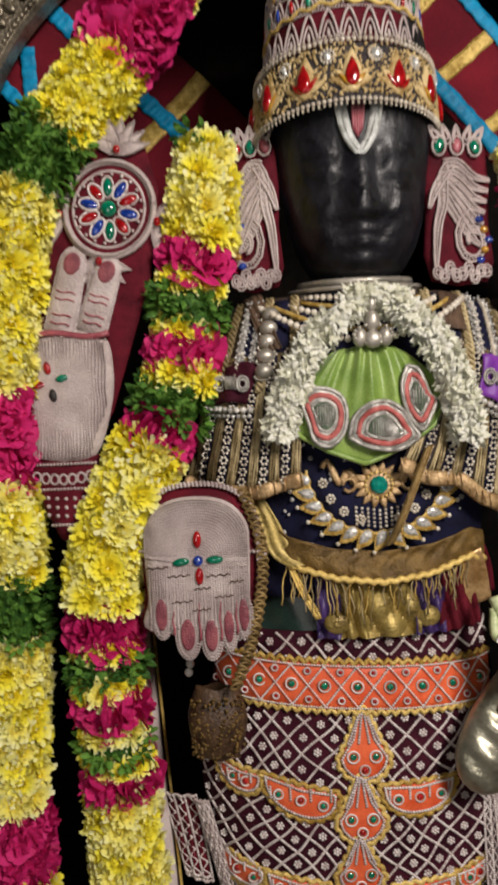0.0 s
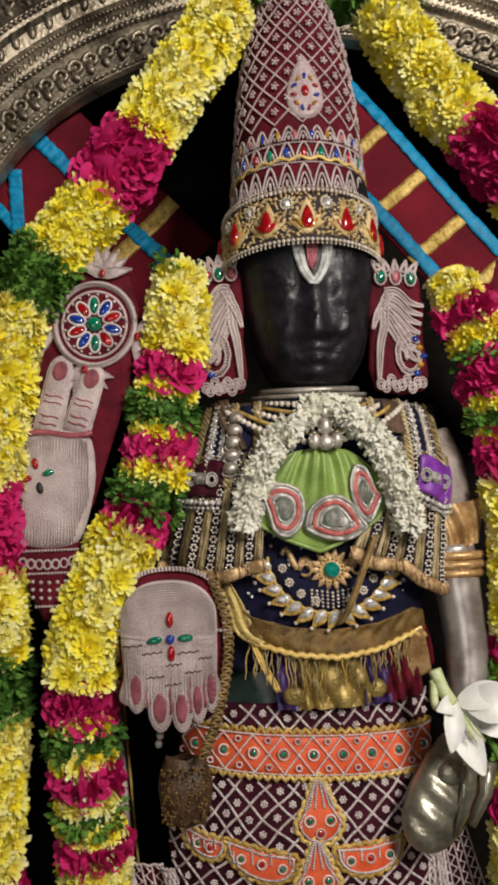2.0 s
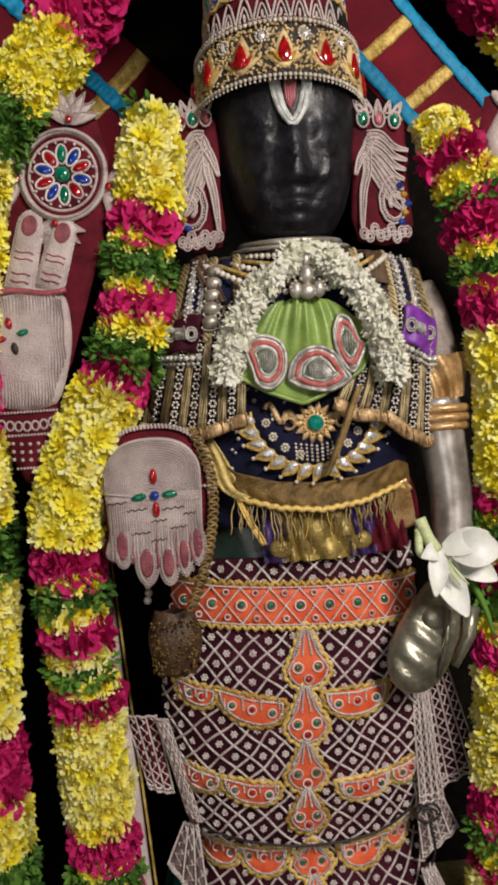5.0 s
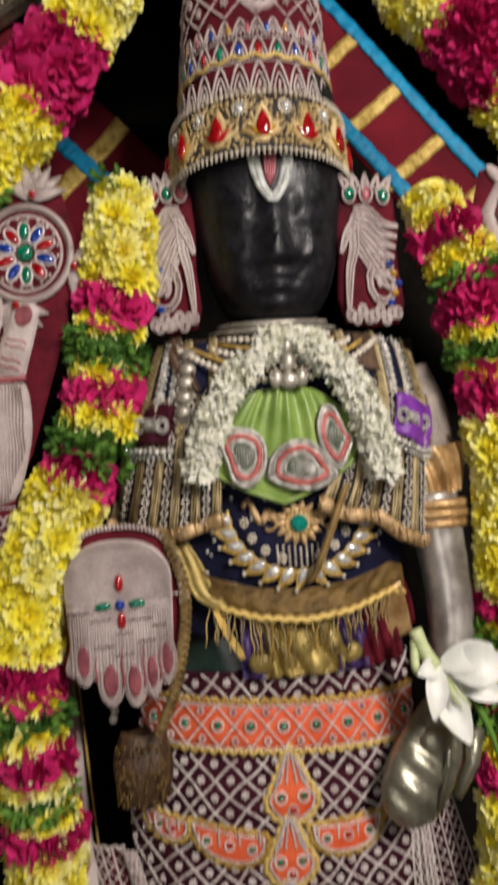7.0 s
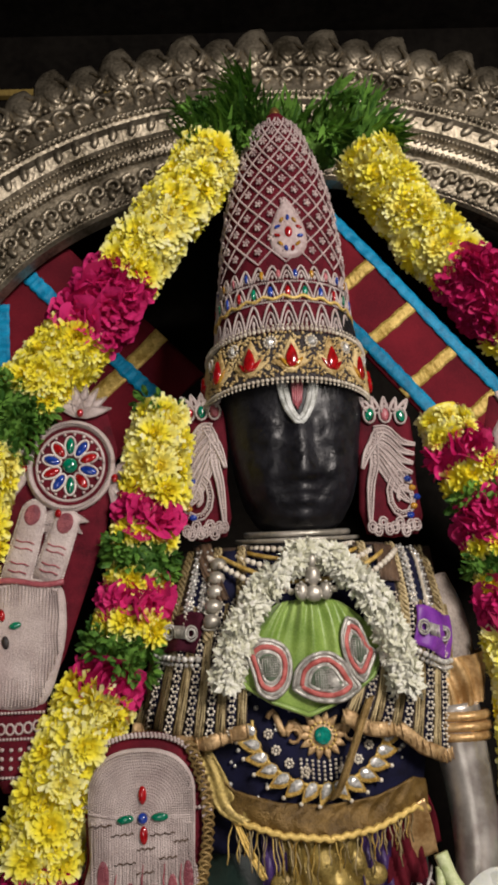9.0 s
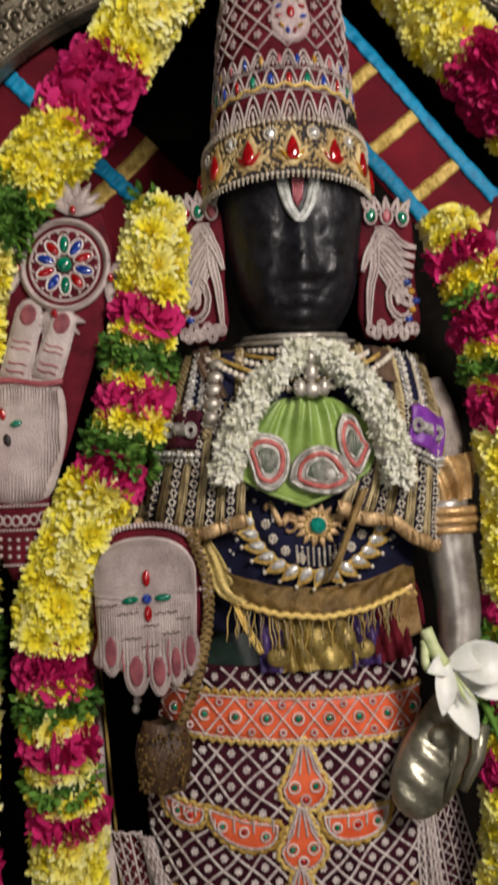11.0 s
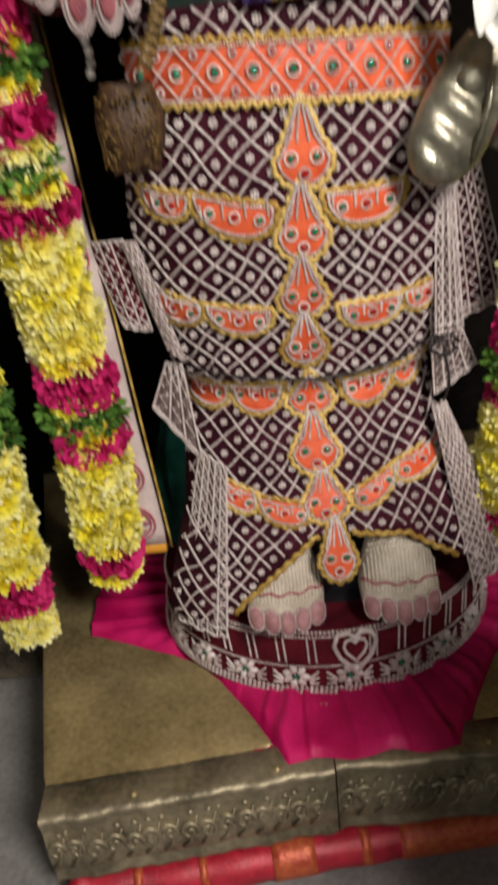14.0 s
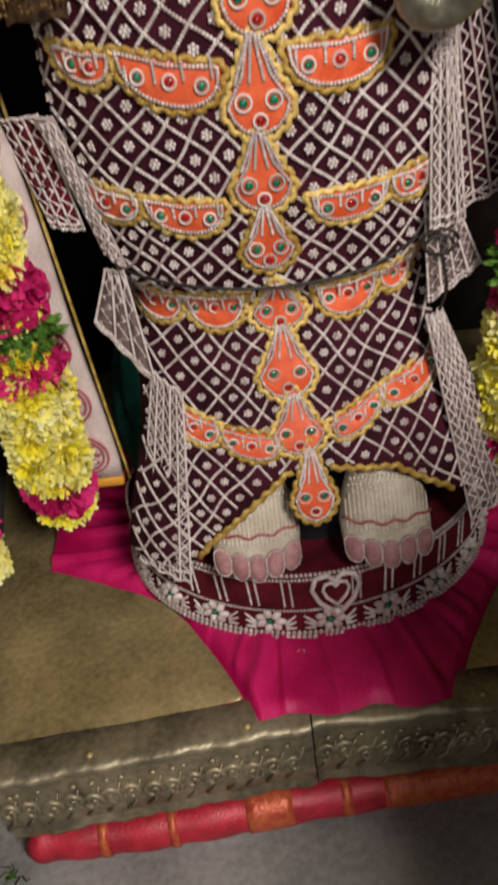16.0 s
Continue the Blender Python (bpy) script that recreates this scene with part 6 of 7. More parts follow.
    ed.beads([pt(0.50 + 0.48 * q / 12, 0.585, 0.012) for q in range(13)], 0.0042, 0.0086)
    ed.beads([pt(0.50 + 0.48 * q / 12, 0.615, 0.009) for q in range(13)], 0.003, 0.007)
    part("bead_fringe", ed, CRYSTAL, pp)


cape(-1)
cape(1)


def bodice():
    """Dark jewelled cloth over the chest, under necklaces and capes."""
    b = Build()
    b.sheet(40, 30, lambda u, v: (SKIRT_MID(1.2 + 0.38 * v) + 0.80 * SKIRT_WIDE(1.2 + 0.38 * v) * (2 * u - 1) * (1 - 0.55 * max(0, v - 0.8) / 0.2), front(SKIRT_MID(1.2 + 0.38 * v) + 0.80 * SKIRT_WIDE(1.2 + 0.38 * v) * (2 * u - 1) * (1 - 0.55 * max(0, v - 0.8) / 0.2), 1.2 + 0.38 * v) + 0.002 * math.sin(u * 40), 1.2 + 0.38 * v), 0.006)
    top = part("bodice", b, NAVY, None)
    tagged(top, "dark navy bodice cloth studded with small beads", "bodice")
    s = Build()
    random.seed(21)
    for k in range(150):
        x, z = random.uniform(-0.17, 0.14), random.uniform(1.25, 1.585)
        if abs(x + 0.015) < 0.16:
            s.bead((x, front(x, z) - 0.003, z), random.uniform(0.0016, 0.0036))
    part("stud_beadwork", s, CRYSTAL, top)


bodice()


def neck_ring():
    b = Build()
    cx = AX + 0.006
    for z, rx, r in ((1.598, 0.074, 0.0045), (1.589, 0.088, 0.003)):
        b.tube([(cx + rx * math.sin(t * 0.1309), -0.03 - (0.075 if z > 1.595 else 0.085) * math.cos(t * 0.1309), z + 0.012 * (1 - math.cos(t * 0.1309)) * 0.8) for t in range(48)], r, 8, True)
    top = part("neck_ring", b, SILVER, None)
    tagged(top, "thin silver neck ring under the chin of the statue", "neck ring")
    col = thing("bead_collar", "layered collar of gold braid, pearls and navy cloth", "collar", at=(cx, -0.1, 1.58))
    for k in range(5):
        c = Build()
        path = [(cx + (0.082 + 0.012 * k) * math.sin(a), -0.10 - 0.012 * k + (1 - math.cos(a)) * 0.08 - 0.012, 1.588 - (0.012 + 0.011 * k) * math.cos(a) ** 2 - 0.004 * k) for a in [-1.45 + 2.9 * q / 40 for q in range(41)]]
        if k % 2:
            c.tube(path, 0.0032, 6)
            part("gold_braid", c, GOLDLACE, col)
        else:
            c.beads(path, 0.0046, 0.0096)
            part("pearl_beadwork", c, CREAMBEAD, col)


neck_ring()


# ---- jasmine string ----
def jasmine():
    rnd = random.Random(8)
    meshes = []
    for sd in range(3):
        b = Build()
        r2 = random.Random(sd)
        for k in range(8):
            a = k * math.pi / 4 + r2.uniform(-0.3, 0.3)
            el = r2.uniform(0.1, 0.8)
            d = Vector((math.cos(a) * math.cos(el), math.sin(a) * math.cos(el), math.sin(el)))
            s = Vector((-math.sin(a), math.cos(a), 0))
            u = s.cross(d)
            ln, w = 0.0165 * r2.uniform(0.8, 1.2), 0.0048
            if not b.v:
                b.v.append((0.0, 0.0, 0.0))
            k2 = len(b.v)
            b.v.extend(tuple(q) for q in (d * ln * 0.6 - s * w, d * ln * 0.6 + s * w, d * ln * 0.55 - u * w * 0.5, d * ln))
            b.f.extend([(0, k2, k2 + 2), (0, k2 + 2, k2 + 1), (k2, k2 + 3, k2 + 2), (k2 + 2, k2 + 3, k2 + 1), (0, k2 + 1, k2), (k2, k2 + 1, k2 + 3)])
        meshes.append(b.mesh("jasmine_blossom", JASMINE, False))
    path = curve([(-0.122, -0.158, 1.408), (-0.108, -0.165, 1.455), (-0.078, -0.168, 1.51), (-0.038, -0.165, 1.552), (-0.004, -0.160, 1.563), (0.036, -0.165, 1.548), (0.070, -0.168, 1.505), (0.092, -0.168, 1.45), (0.102, -0.162, 1.395)], 10)
    top = thing("jasmine_garland", "short string of white jasmine blossoms round the green purse", "garland", at=tuple(path[0]))
    core = Build()
    core.tube(path, 0.012, 8)
    part("strand", core, JASMINE, top)
    for p in spaced(path, 0.0062):
        for k in range(5):
            a = rnd.uniform(-0.6, 3.74)
            o = Vector((math.cos(a), -math.sin(a) * 0.8, 0)) if abs(p.x) > 0.04 else Vector((0.1 * math.cos(a), -abs(math.sin(a)), math.cos(a)))
            o = (o + Vector((0, 0, rnd.uniform(-0.5, 0.5)))).normalized()
            ob = new("jasmine_blossom", meshes[rnd.randrange(3)])
            ob.parent = top
            ob.matrix_parent_inverse = top.matrix_world.inverted()
            ob.matrix_world = Matrix.Translation(p + o * rnd.uniform(0.008, 0.014)) @ o.to_track_quat("Z", "Y").to_matrix().to_4x4() @ Matrix.Rotation(rnd.uniform(0, 6.28), 4, "Z")


jasmine()


def purse():
    top = thing("green_purse", "gathered lime green silk fan with silver and red paisley border", "purse", at=(-0.012, -0.15, 1.51))
    cx = -0.012
    bot = lerp_table([(-1, 1.428), (-0.85, 1.405), (-0.5, 1.385), (-0.05, 1.368), (0.2, 1.376), (0.55, 1.392), (0.85, 1.41), (1, 1.44)])

    def pt(u, v, lift=0.0):
        w = 0.040 + 0.055 * min(1, v * 1.3) ** 0.8
        q = 2 * u - 1
        z = 1.508 + (bot(q) - 1.508) * v - 0.004 * (1 - v) * q * q
        fold = (0.0050 * math.sin(u * 25 + 2.2 * math.sin(u * 7 + 2 * v)) + 0.0028 * math.sin(u * 51 + 3 * math.sin(u * 4) + v) * (1 - v)) * (1 - 0.6 * v)
        return Vector((cx - 0.004 * v + w * q, -0.158 - 0.014 * math.sin(math.pi * min(1, 0.2 + v * 0.7)) + 0.014 * q * q + fold - lift, z))

    b = Build()
    b.sheet(96, 24, pt, 0.004)
    part("silk", b, LIME, top)
    # paisley leaves along the lower half
    for shape, bend in (([(-0.096, 1.450), (-0.080, 1.461), (-0.058, 1.459), (-0.043, 1.447), (-0.039, 1.426), (-0.045, 1.403), (-0.062, 1.389), (-0.080, 1.397), (-0.087, 1.422)], 0.1),
                        ([(-0.040, 1.400), (-0.033, 1.424), (-0.015, 1.439), (0.008, 1.442), (0.026, 1.430), (0.037, 1.412), (0.045, 1.396), (0.020, 1.383), (-0.006, 1.384), (-0.026, 1.391)], -0.1),
                        ([(0.034, 1.484), (0.046, 1.478), (0.053, 1.463), (0.059, 1.447), (0.068, 1.438), (0.060, 1.421), (0.049, 1.404), (0.037, 1.416), (0.027, 1.438), (0.025, 1.462)], 0.2)):
        fl = lambda x, z: pt(min(1, max(0, (x - cx) / 0.09 * 0.5 + 0.5)), 0.7).y - 0.002
        mx, mz = sum(p[0] for p in shape) / len(shape), sum(p[1] for p in shape) / len(shape)
        loop = curve([(x, 0, z) for x, z in shape + shape[:1]], 5)[:-1]

        def leafy(k):
            return [(mx + (p.x - mx) * k, mz + (p.z - mz) * k) for p in loop]

        p = Build()
        p.pad(leafy(1.0), fl, 0.0, 0.004, 0.3)
        brd = part("silver_border", p, SILVERLACE, top)
        for k, m, r, nm in ((0.96, SILVERLACE, 0.0026, "edge_cord"), (0.70, REDLACE, 0.0034, "red_braid"), (0.50, SILVERLACE, 0.0024, "silver_ring")):
            p = Build()
            p.tube(ringed(on(fl, leafy(k), 0.0036)), r, 6, False, 0.6)
            part(nm, p, m, brd)
        p = Build()
        p.pad(leafy(0.46), fl, 0.0028, 0.002, 0.3)
        hrt = part("mesh_heart", p, GREYMESH, brd)
        p = Build()
        for q in range(-4, 5):
            w = 0.44 * math.sqrt(1 - (q / 5) ** 2)
            x, z = mx + 0.0031 * q, mz + 0.0029 * q
            p.tube(on(fl, [(x, mz - 0.026 * w), (x, mz + 0.026 * w)], 0.0052), 0.0006, 4)
            p.tube(on(fl, [(mx - 0.030 * w, z), (mx + 0.030 * w, z)], 0.0052), 0.0006, 4)
        part("net_embossing", p, SILVERLACE, hrt)
    ed = Build()
    ed.tube([pt(q / 60, 1.0, 0.003) for q in range(61)], 0.003, 6)
    part("lower_braid", ed, LIME, top)


purse()


def pendant():
    top = thing("silver_pendant", "small embossed silver pendant above the green purse", "pendant", at=(-0.006, -0.17, 1.525))
    b = Build()
    b.ball((-0.006, -0.176, 1.536), 0.010, 0.008, 0.013)
    b.ball((-0.006, -0.177, 1.555), 0.006, 0.006, 0.010)
    for s in (-1, 1):
        b.ball((-0.006 + s * 0.015, -0.176, 1.517), 0.009, 0.008, 0.012)
    b.ball((-0.006, -0.178, 1.514), 0.012, 0.008, 0.011)
    for t in range(16):
        a = t * 0.3927
        b.bead((-0.006 + 0.022 * math.cos(a), -0.180, 1.520 + 0.011 * math.sin(a)), 0.0028)
    part("embossed_body", b, SILVER, top)
    c = Build()
    c.tube([(-0.007, -0.172, 1.56), (-0.008, -0.165, 1.585)], 0.002, 6)
    part("hook", c, SILVER, top)


pendant()


# ---- crescent necklace ----
def crescent():
    top = thing("crescent_necklace", "navy velvet crescent necklace with clear stones and green centre stone", "necklace", at=(0.0, -0.14, 1.34))
    cx = -0.003
    fy = lambda x, z: front(x, 1.30) - 0.004

    def arc(rx, rz, n, a0=math.pi, a1=2 * math.pi):
        return [(cx + rx * math.cos(a0 + (a1 - a0) * q / n), 1.362 + rz * math.sin(a0 + (a1 - a0) * q / n)) for q in range(n + 1)]

    b = Build()
    b.pad(arc(0.086, 0.080, 24), fy, 0.002, 0.006, 0.4)
    part("crescent", b, NAVY, top)
    r = Build()
    r.tube(on(fy, arc(0.087, 0.081, 36), 0.007), 0.0019, 6)
    part("gold_cord", r, GOLDLACE, top)
    for q in range(15):
        a = math.pi + math.pi * (q + 0.6) / 15.2
        c, d = math.cos(a), math.sin(a)
        x, z = cx + 0.097 * c, 1.362 + 0.090 * d
        lean = (1 if q < 7.5 else -1) * -0.55
        tn = math.atan2(d, c) - math.pi / 2 + lean
        g = Build()
        g.pad(drop(x, z, 0.0175, 0.029, 16, tn), fy, 0.005, 0.003, 0.4)
        st = part("stone_setting", g, GOLDLACE, top)
        g = Build()
        ox, oz = x - 0.003 * c, z - 0.003 * d
        out = drop(ox, oz, 0.0138, 0.0225, 9, tn)
        g.pad(out, fy, 0.0075, 0.0042, 0.55, (1.0, 0.95, 0.68, 0.40))
        part("clear_stone", g, CLEAR, st, smooth=False)
        g = Build()
        g.beads(ringed(on(fy, drop(x, z, 0.0175, 0.029, 16, tn), 0.008)), 0.0011, 0.0026)
        part("rim_beadwork", g, GOLDLACE, st)
        g = Build()
        tx, tz = x - 0.0165 * math.sin(tn), z + 0.0165 * math.cos(tn)
        g.bead((tx, fy(tx, tz) - 0.007, tz), 0.0030)
        part("edge_bead", g, CREAMBEAD, st)
    for q in range(9):
        a = math.pi + math.pi * (q + 0.6) / 9.2
        x, z = cx + 0.069 * math.cos(a), 1.358 + 0.062 * math.sin(a)
        if abs(x - cx) < 0.022:
            continue
        f = Build()
        for t in range(7):
            f.bead((x + 0.0046 * math.cos(t * 0.898), fy(x, z) - 0.009, z + 0.0046 * math.sin(t * 0.898)), 0.0022)
        f.bead((x, fy(x, z) - 0.010, z), 0.0020)
        part("bead_flower", f, CREAMBEAD, top)
    px, pz = cx, 1.341
    yy = fy(px, pz) - 0.010
    fl = Build()
    fl.ball((px, yy + 0.002, pz), 0.024, 0.006, 0.022, 20, 6)
    pn = part("gold_pendant", fl, PALEGOLD, top)
    for t in range(14):
        a = t * math.pi / 7
        x, z = px + 0.0235 * math.cos(a), pz + 0.0215 * math.sin(a)
        g = Build()
        g.pad(drop(x, z, 0.010, 0.017, 10, a - math.pi / 2), lambda x, z: yy, 0.0, 0.003, 0.5)
        part("gold_petal", g, PALEGOLD, pn)
    g = Build()
    for t in range(18):
        a = t * math.pi / 9
        g.bead((px + 0.0165 * math.cos(a), yy - 0.005, pz + 0.0155 * math.sin(a)), 0.0020)
    part("grain_beadwork", g, GOLDLACE, pn)
    for sd in (-1, 1):
        g = Build()
        g.tube([(px + sd * (0.028 + 0.040 * q / 12), yy + 0.001, pz + 0.003 + 0.022 * q / 12 + 0.010 * math.sin(q * 0.8)) for q in range(13)], lambda t: 0.0062 * (1 - 0.45 * t), 6, False, 0.5)
        g.tube([(px + sd * (0.036 + 0.008 * math.cos(t * 0.7)), yy - 0.002, pz + 0.001 + 0.008 * math.sin(t * 0.7)) for t in range(9)], 0.0024, 5)
        part("side_scroll", g, PALEGOLD, pn)
    g = Build()
    g.ball((px, yy - 0.006, pz), 0.0112, 0.0055, 0.0112, 14, 6)
    part("green_stone", g, gem_mat("sea_green_stone", (0.01, 0.42, 0.32)), pn, smooth=False)
    dr = Build()
    for q in range(-4, 5):
        for j in range(5):
            dr.bead((px + 0.0072 * q, yy, pz - 0.027 - 0.0050 * j - 0.0012 * (4 - abs(q))), 0.0020)
    part("drop_beadwork", dr, CREAMBEAD, pn)
    ch = Build()
    path = curve([(0.055, -0.172, 1.386), (0.020, -0.165, 1.301), (0.006, -0.150, 1.268)], 14)
    n = len(path) - 1
    ch.sheet(6, n, lambda u, v: path[round(v * n)] + Vector((0.0055 * (2 * u - 1), 0.002 * math.cos(u * 9.4), 0.002 * (2 * u - 1))), 0.002)
    part("hanging_cord", ch, OLDGOLD, top, "dull braided cord")


crescent()


# ---- waist ----
def waist():
    wrap = Build()
    wrap.sheet(60, 12, lambda u, v: (-0.03 + 0.172 * math.sin((u - 0.5) * 2.9), front(-0.03 + 0.172 * math.sin((u - 0.5) * 2.9), 1.19) + 0.012 + 0.004 * math.sin(u * 30 + v * 4), 1.135 + 0.115 * v), 0.004)
    ob = part("waist_wrap", wrap, DARKGREEN, None)
    tagged(ob, "dark green silk wrapped round the waist above the belt", "wrap")
    folds = thing("gold_waist_folds", "crumpled gold and plum brocade tucked in at the waist", "cloth", at=(0.02, -0.11, 1.19))
    purple = surface("dark_purple_silk", (0.02, 0.010, 0.06), (0.07, 0.035, 0.15), 0.4, 0, 30, 0.3, 400)
    for x0, x1, m, nm, sd in ((-0.085, -0.055, purple, "plum_fold", 1), (-0.062, -0.020, YELLOWGILT, "gold_fold", 2.4), (-0.026, 0.045, YELLOWGILT, "gold_fold", 1.6), (0.038, 0.078, purple, "plum_fold", 2), (0.070, 0.130, MAROON, "maroon_fold", 3)):
        f = Build()
        f.sheet(30, 20, lambda u, v: (x0 + (x1 - x0) * u, front(x0 + (x1 - x0) * u, 1.19) - 0.003 - 0.011 * abs(math.sin(u * 3.4 * sd + v * 4.2 - sd)) - 0.005 * abs(math.sin(v * 7 - u * 5)) , 1.150 + 0.090 * v), 0.004)
        part(nm, f, m, folds, smooth=False)
    for x, z, r in ((-0.060, 1.170, 0.017), (0.054, 1.172, 0.016)):
        kn = Build()
        kn.ball((x, front(x, z) - 0.016, z), r, r * 0.6, r * 0.85, 14, 8)
        knob = part("gold_knob", kn, YELLOWGILT, folds)
        kn = Build()
        for t in range(10):
            kn.tube([(x + r * 0.9 * math.cos(t * 0.628) * q / 4, front(x, z) - 0.016 - r * 0.62 * math.cos(q * 0.34), z + r * 0.78 * math.sin(t * 0.628) * q / 4) for q in range(5)], 0.0012, 4)
        part("ray_embossing", kn, YELLOWGILT, knob)

    s = thing("fringed_sash", "tarnished gold sash with a corded edge and gold thread fringe", "sash", at=(0, -0.13, 1.25))
    mid = lerp_table([(-0.175, 1.305), (-0.145, 1.288), (-0.115, 1.262), (-0.06, 1.246), (0.0, 1.240), (0.06, 1.246), (0.115, 1.262), (0.15, 1.250)])

    def pt(u, v, lift=0.0):
        x = -0.165 + 0.30 * u
        return Vector((x, front(x, 1.24) - 0.020 + 0.004 * math.sin(v * 3.1 + u * 9) - lift, mid(x) + 0.036 * (v - 0.5)))

    b = Build()
    b.sheet(90, 10, lambda u, v: pt(u, v, 0.0015 * math.sin(u * 70 + 3 * math.sin(v * 4)) + 0.002 * math.sin(v * 6)), 0.004)
    part("band", b, SASHBROWN, s)
    e = Build()
    e.tube([pt(q / 80, 0.0, 0.003) + Vector((0, 0, 0.0015 * math.sin(q * 1.7))) for q in range(81)], 0.0042, 6)
    part("corded_edge", e, GOLDLACE, s)
    rnd = random.Random(2)
    for k in range(62):
        u = 0.15 + 0.77 * k / 61 + rnd.uniform(-0.004, 0.004)
        if 0.44 < u < 0.66 and rnd.random() < 0.65:
            continue
        p = pt(u, 0.0, -0.002)
        f = Build()
        ln = rnd.uniform(0.028, 0.056)
        dx = rnd.uniform(-0.010, 0.010)
        f.tube([(p.x + dx * math.sin(q * 0.31) + 0.0012 * math.sin(q * 2 + k), p.y + 0.002 * q / 5 - 0.002 * (k % 2), p.z - ln * q / 5) for q in range(6)], 0.0009, 4)
        part("fringe_thread", f, THREAD if k % 3 else GOLDLACE, s)
    for pts, wide, m, nm in (([(-0.155, 1.326), (-0.140, 1.296), (-0.124, 1.262), (-0.095, 1.244)], 0.013, YELLOWGILT, "sash_end"), ([(-0.118, 1.250), (-0.103, 1.215), (-0.082, 1.176)], 0.004, GOLDLACE, "hanging_braid"),
                             ([(0.113, 1.247), (0.120, 1.213), (0.125, 1.176)], 0.017, GILT, "sash_end"), ([(0.125, 1.250), (0.135, 1.220), (0.142, 1.182)], 0.013, MAROON, "maroon_end")):
        path = on(front, [(p.x, p.z) for p in curve([(x, 0, z) for x, z in pts], 8)], 0.010 if m == MAROON else 0.017)
        n = len(path) - 1
        d = Build()
        d.sheet(10, n, lambda u, v: path[round(v * n)] + Vector((wide * (2 * u - 1) * (0.8 + 0.4 * v), -0.003 * abs(math.sin(u * 7 + v * 3)), wide * 0.35 * (2 * u - 1))), 0.003)
        part(nm, d, m, s)


waist()


# ---- silver arm, hand and lily ----
def silver_arm():
    top = thing("silver_arm_cover", "dull silver forearm and hand cover hanging beside the skirt", "hand ornament", at=(0.19, -0.07, 1.2))
    f = Build()
    f.tube(curve([(0.188, -0.055, 1.36), (0.193, -0.062, 1.30), (0.198, -0.070, 1.22), (0.190, -0.085, 1.13), (0.176, -0.095, 1.07)], 8), lambda t: 0.036 - 0.010 * t, 18)
    part("forearm", f, surface("dull_silver_sheet", (0.26, 0.23, 0.21), (0.56, 0.53, 0.49), 0.34, 0.6, 18, 0.12, 60), top)
    h = Build()

    def pt(u, v):
        c = Vector((0.176, -0.105, 1.085)).lerp(Vector((0.094, -0.128, 0.958)), v)
        w = (0.030 + 0.015 * math.sin(math.pi * min(1, v * 0.8 + 0.12))) * math.sqrt(max(0.0, 1 - max(0, (v - 0.72) / 0.28) ** 2.2))
        a = 2 * math.pi * u
        ax = Vector((0.74, 0, -0.45)).normalized()
        ridge = 1 + 0.15 * math.sin(v * 30 - 1.6 * math.cos(a)) * max(0, -math.sin(a)) * (1 if v > 0.3 else 0.2)
        return c + ax * (w * math.cos(a)) + Vector((0, 1, 0)) * (w * 0.55 * ridge * math.sin(a))

    h.sheet(36, 40, pt)
    dull = surface("greenish_dull_silver", (0.15, 0.145, 0.10), (0.42, 0.40, 0.31), 0.34, 0.7, 26, 0.5, 120, spread=0.2)
    hd = part("hand", h, dull, top, "embossed silver hand with ridged fingers")
    k = Build()
    k.ball((0.150, -0.131, 1.058), 0.022, 0.010, 0.017, 14, 8)
    k.tube([(0.200, -0.13, 1.07), (0.192, -0.135, 1.03), (0.168, -0.138, 0.99)], lambda t: 0.012 * (1 - 0.5 * t), 10)
    k.tube([(0.164, -0.138, 1.07), (0.159, -0.142, 1.03), (0.144, -0.142, 0.98)], 0.004, 6)
    part("thumb_mound", k, dull, hd)
    c = Build()
    for z, r, dx in ((1.322, 0.038, 0.0), (1.335, 0.040, 0.001), (1.348, 0.039, 0.001)):
        c.tube([(0.192 + dx + r * math.cos(t * 0.2618), -0.055 + r * 0.95 * math.sin(t * 0.2618), z) for t in range(24)], 0.0065, 8, True)
    part("gilded_cuff", c, GILT, top)
    d = Build()
    d.sheet(60, 14, lambda u, v: (0.196 + (0.036 + 0.008 * v) * math.cos(2 * math.pi * u), -0.05 + (0.036 + 0.008 * v) * math.sin(2 * math.pi * u) + 0.006 * math.sin(u * 62 + 5 * v * v), 1.36 + 0.065 * v + 0.006 * math.cos(2 * math.pi * u)))
    part("gilded_sleeve", d, GILT, top)
    e = Build()
    e.tube(curve([(0.192, -0.045, 1.415), (0.193, -0.042, 1.45), (0.188, -0.036, 1.49), (0.176, -0.028, 1.53)], 6), lambda t: 0.036 - 0.006 * t, 16)
    part("upper_arm", e, TAUPEGREY, top, "dull grey cloth over the upper arm")


silver_arm()


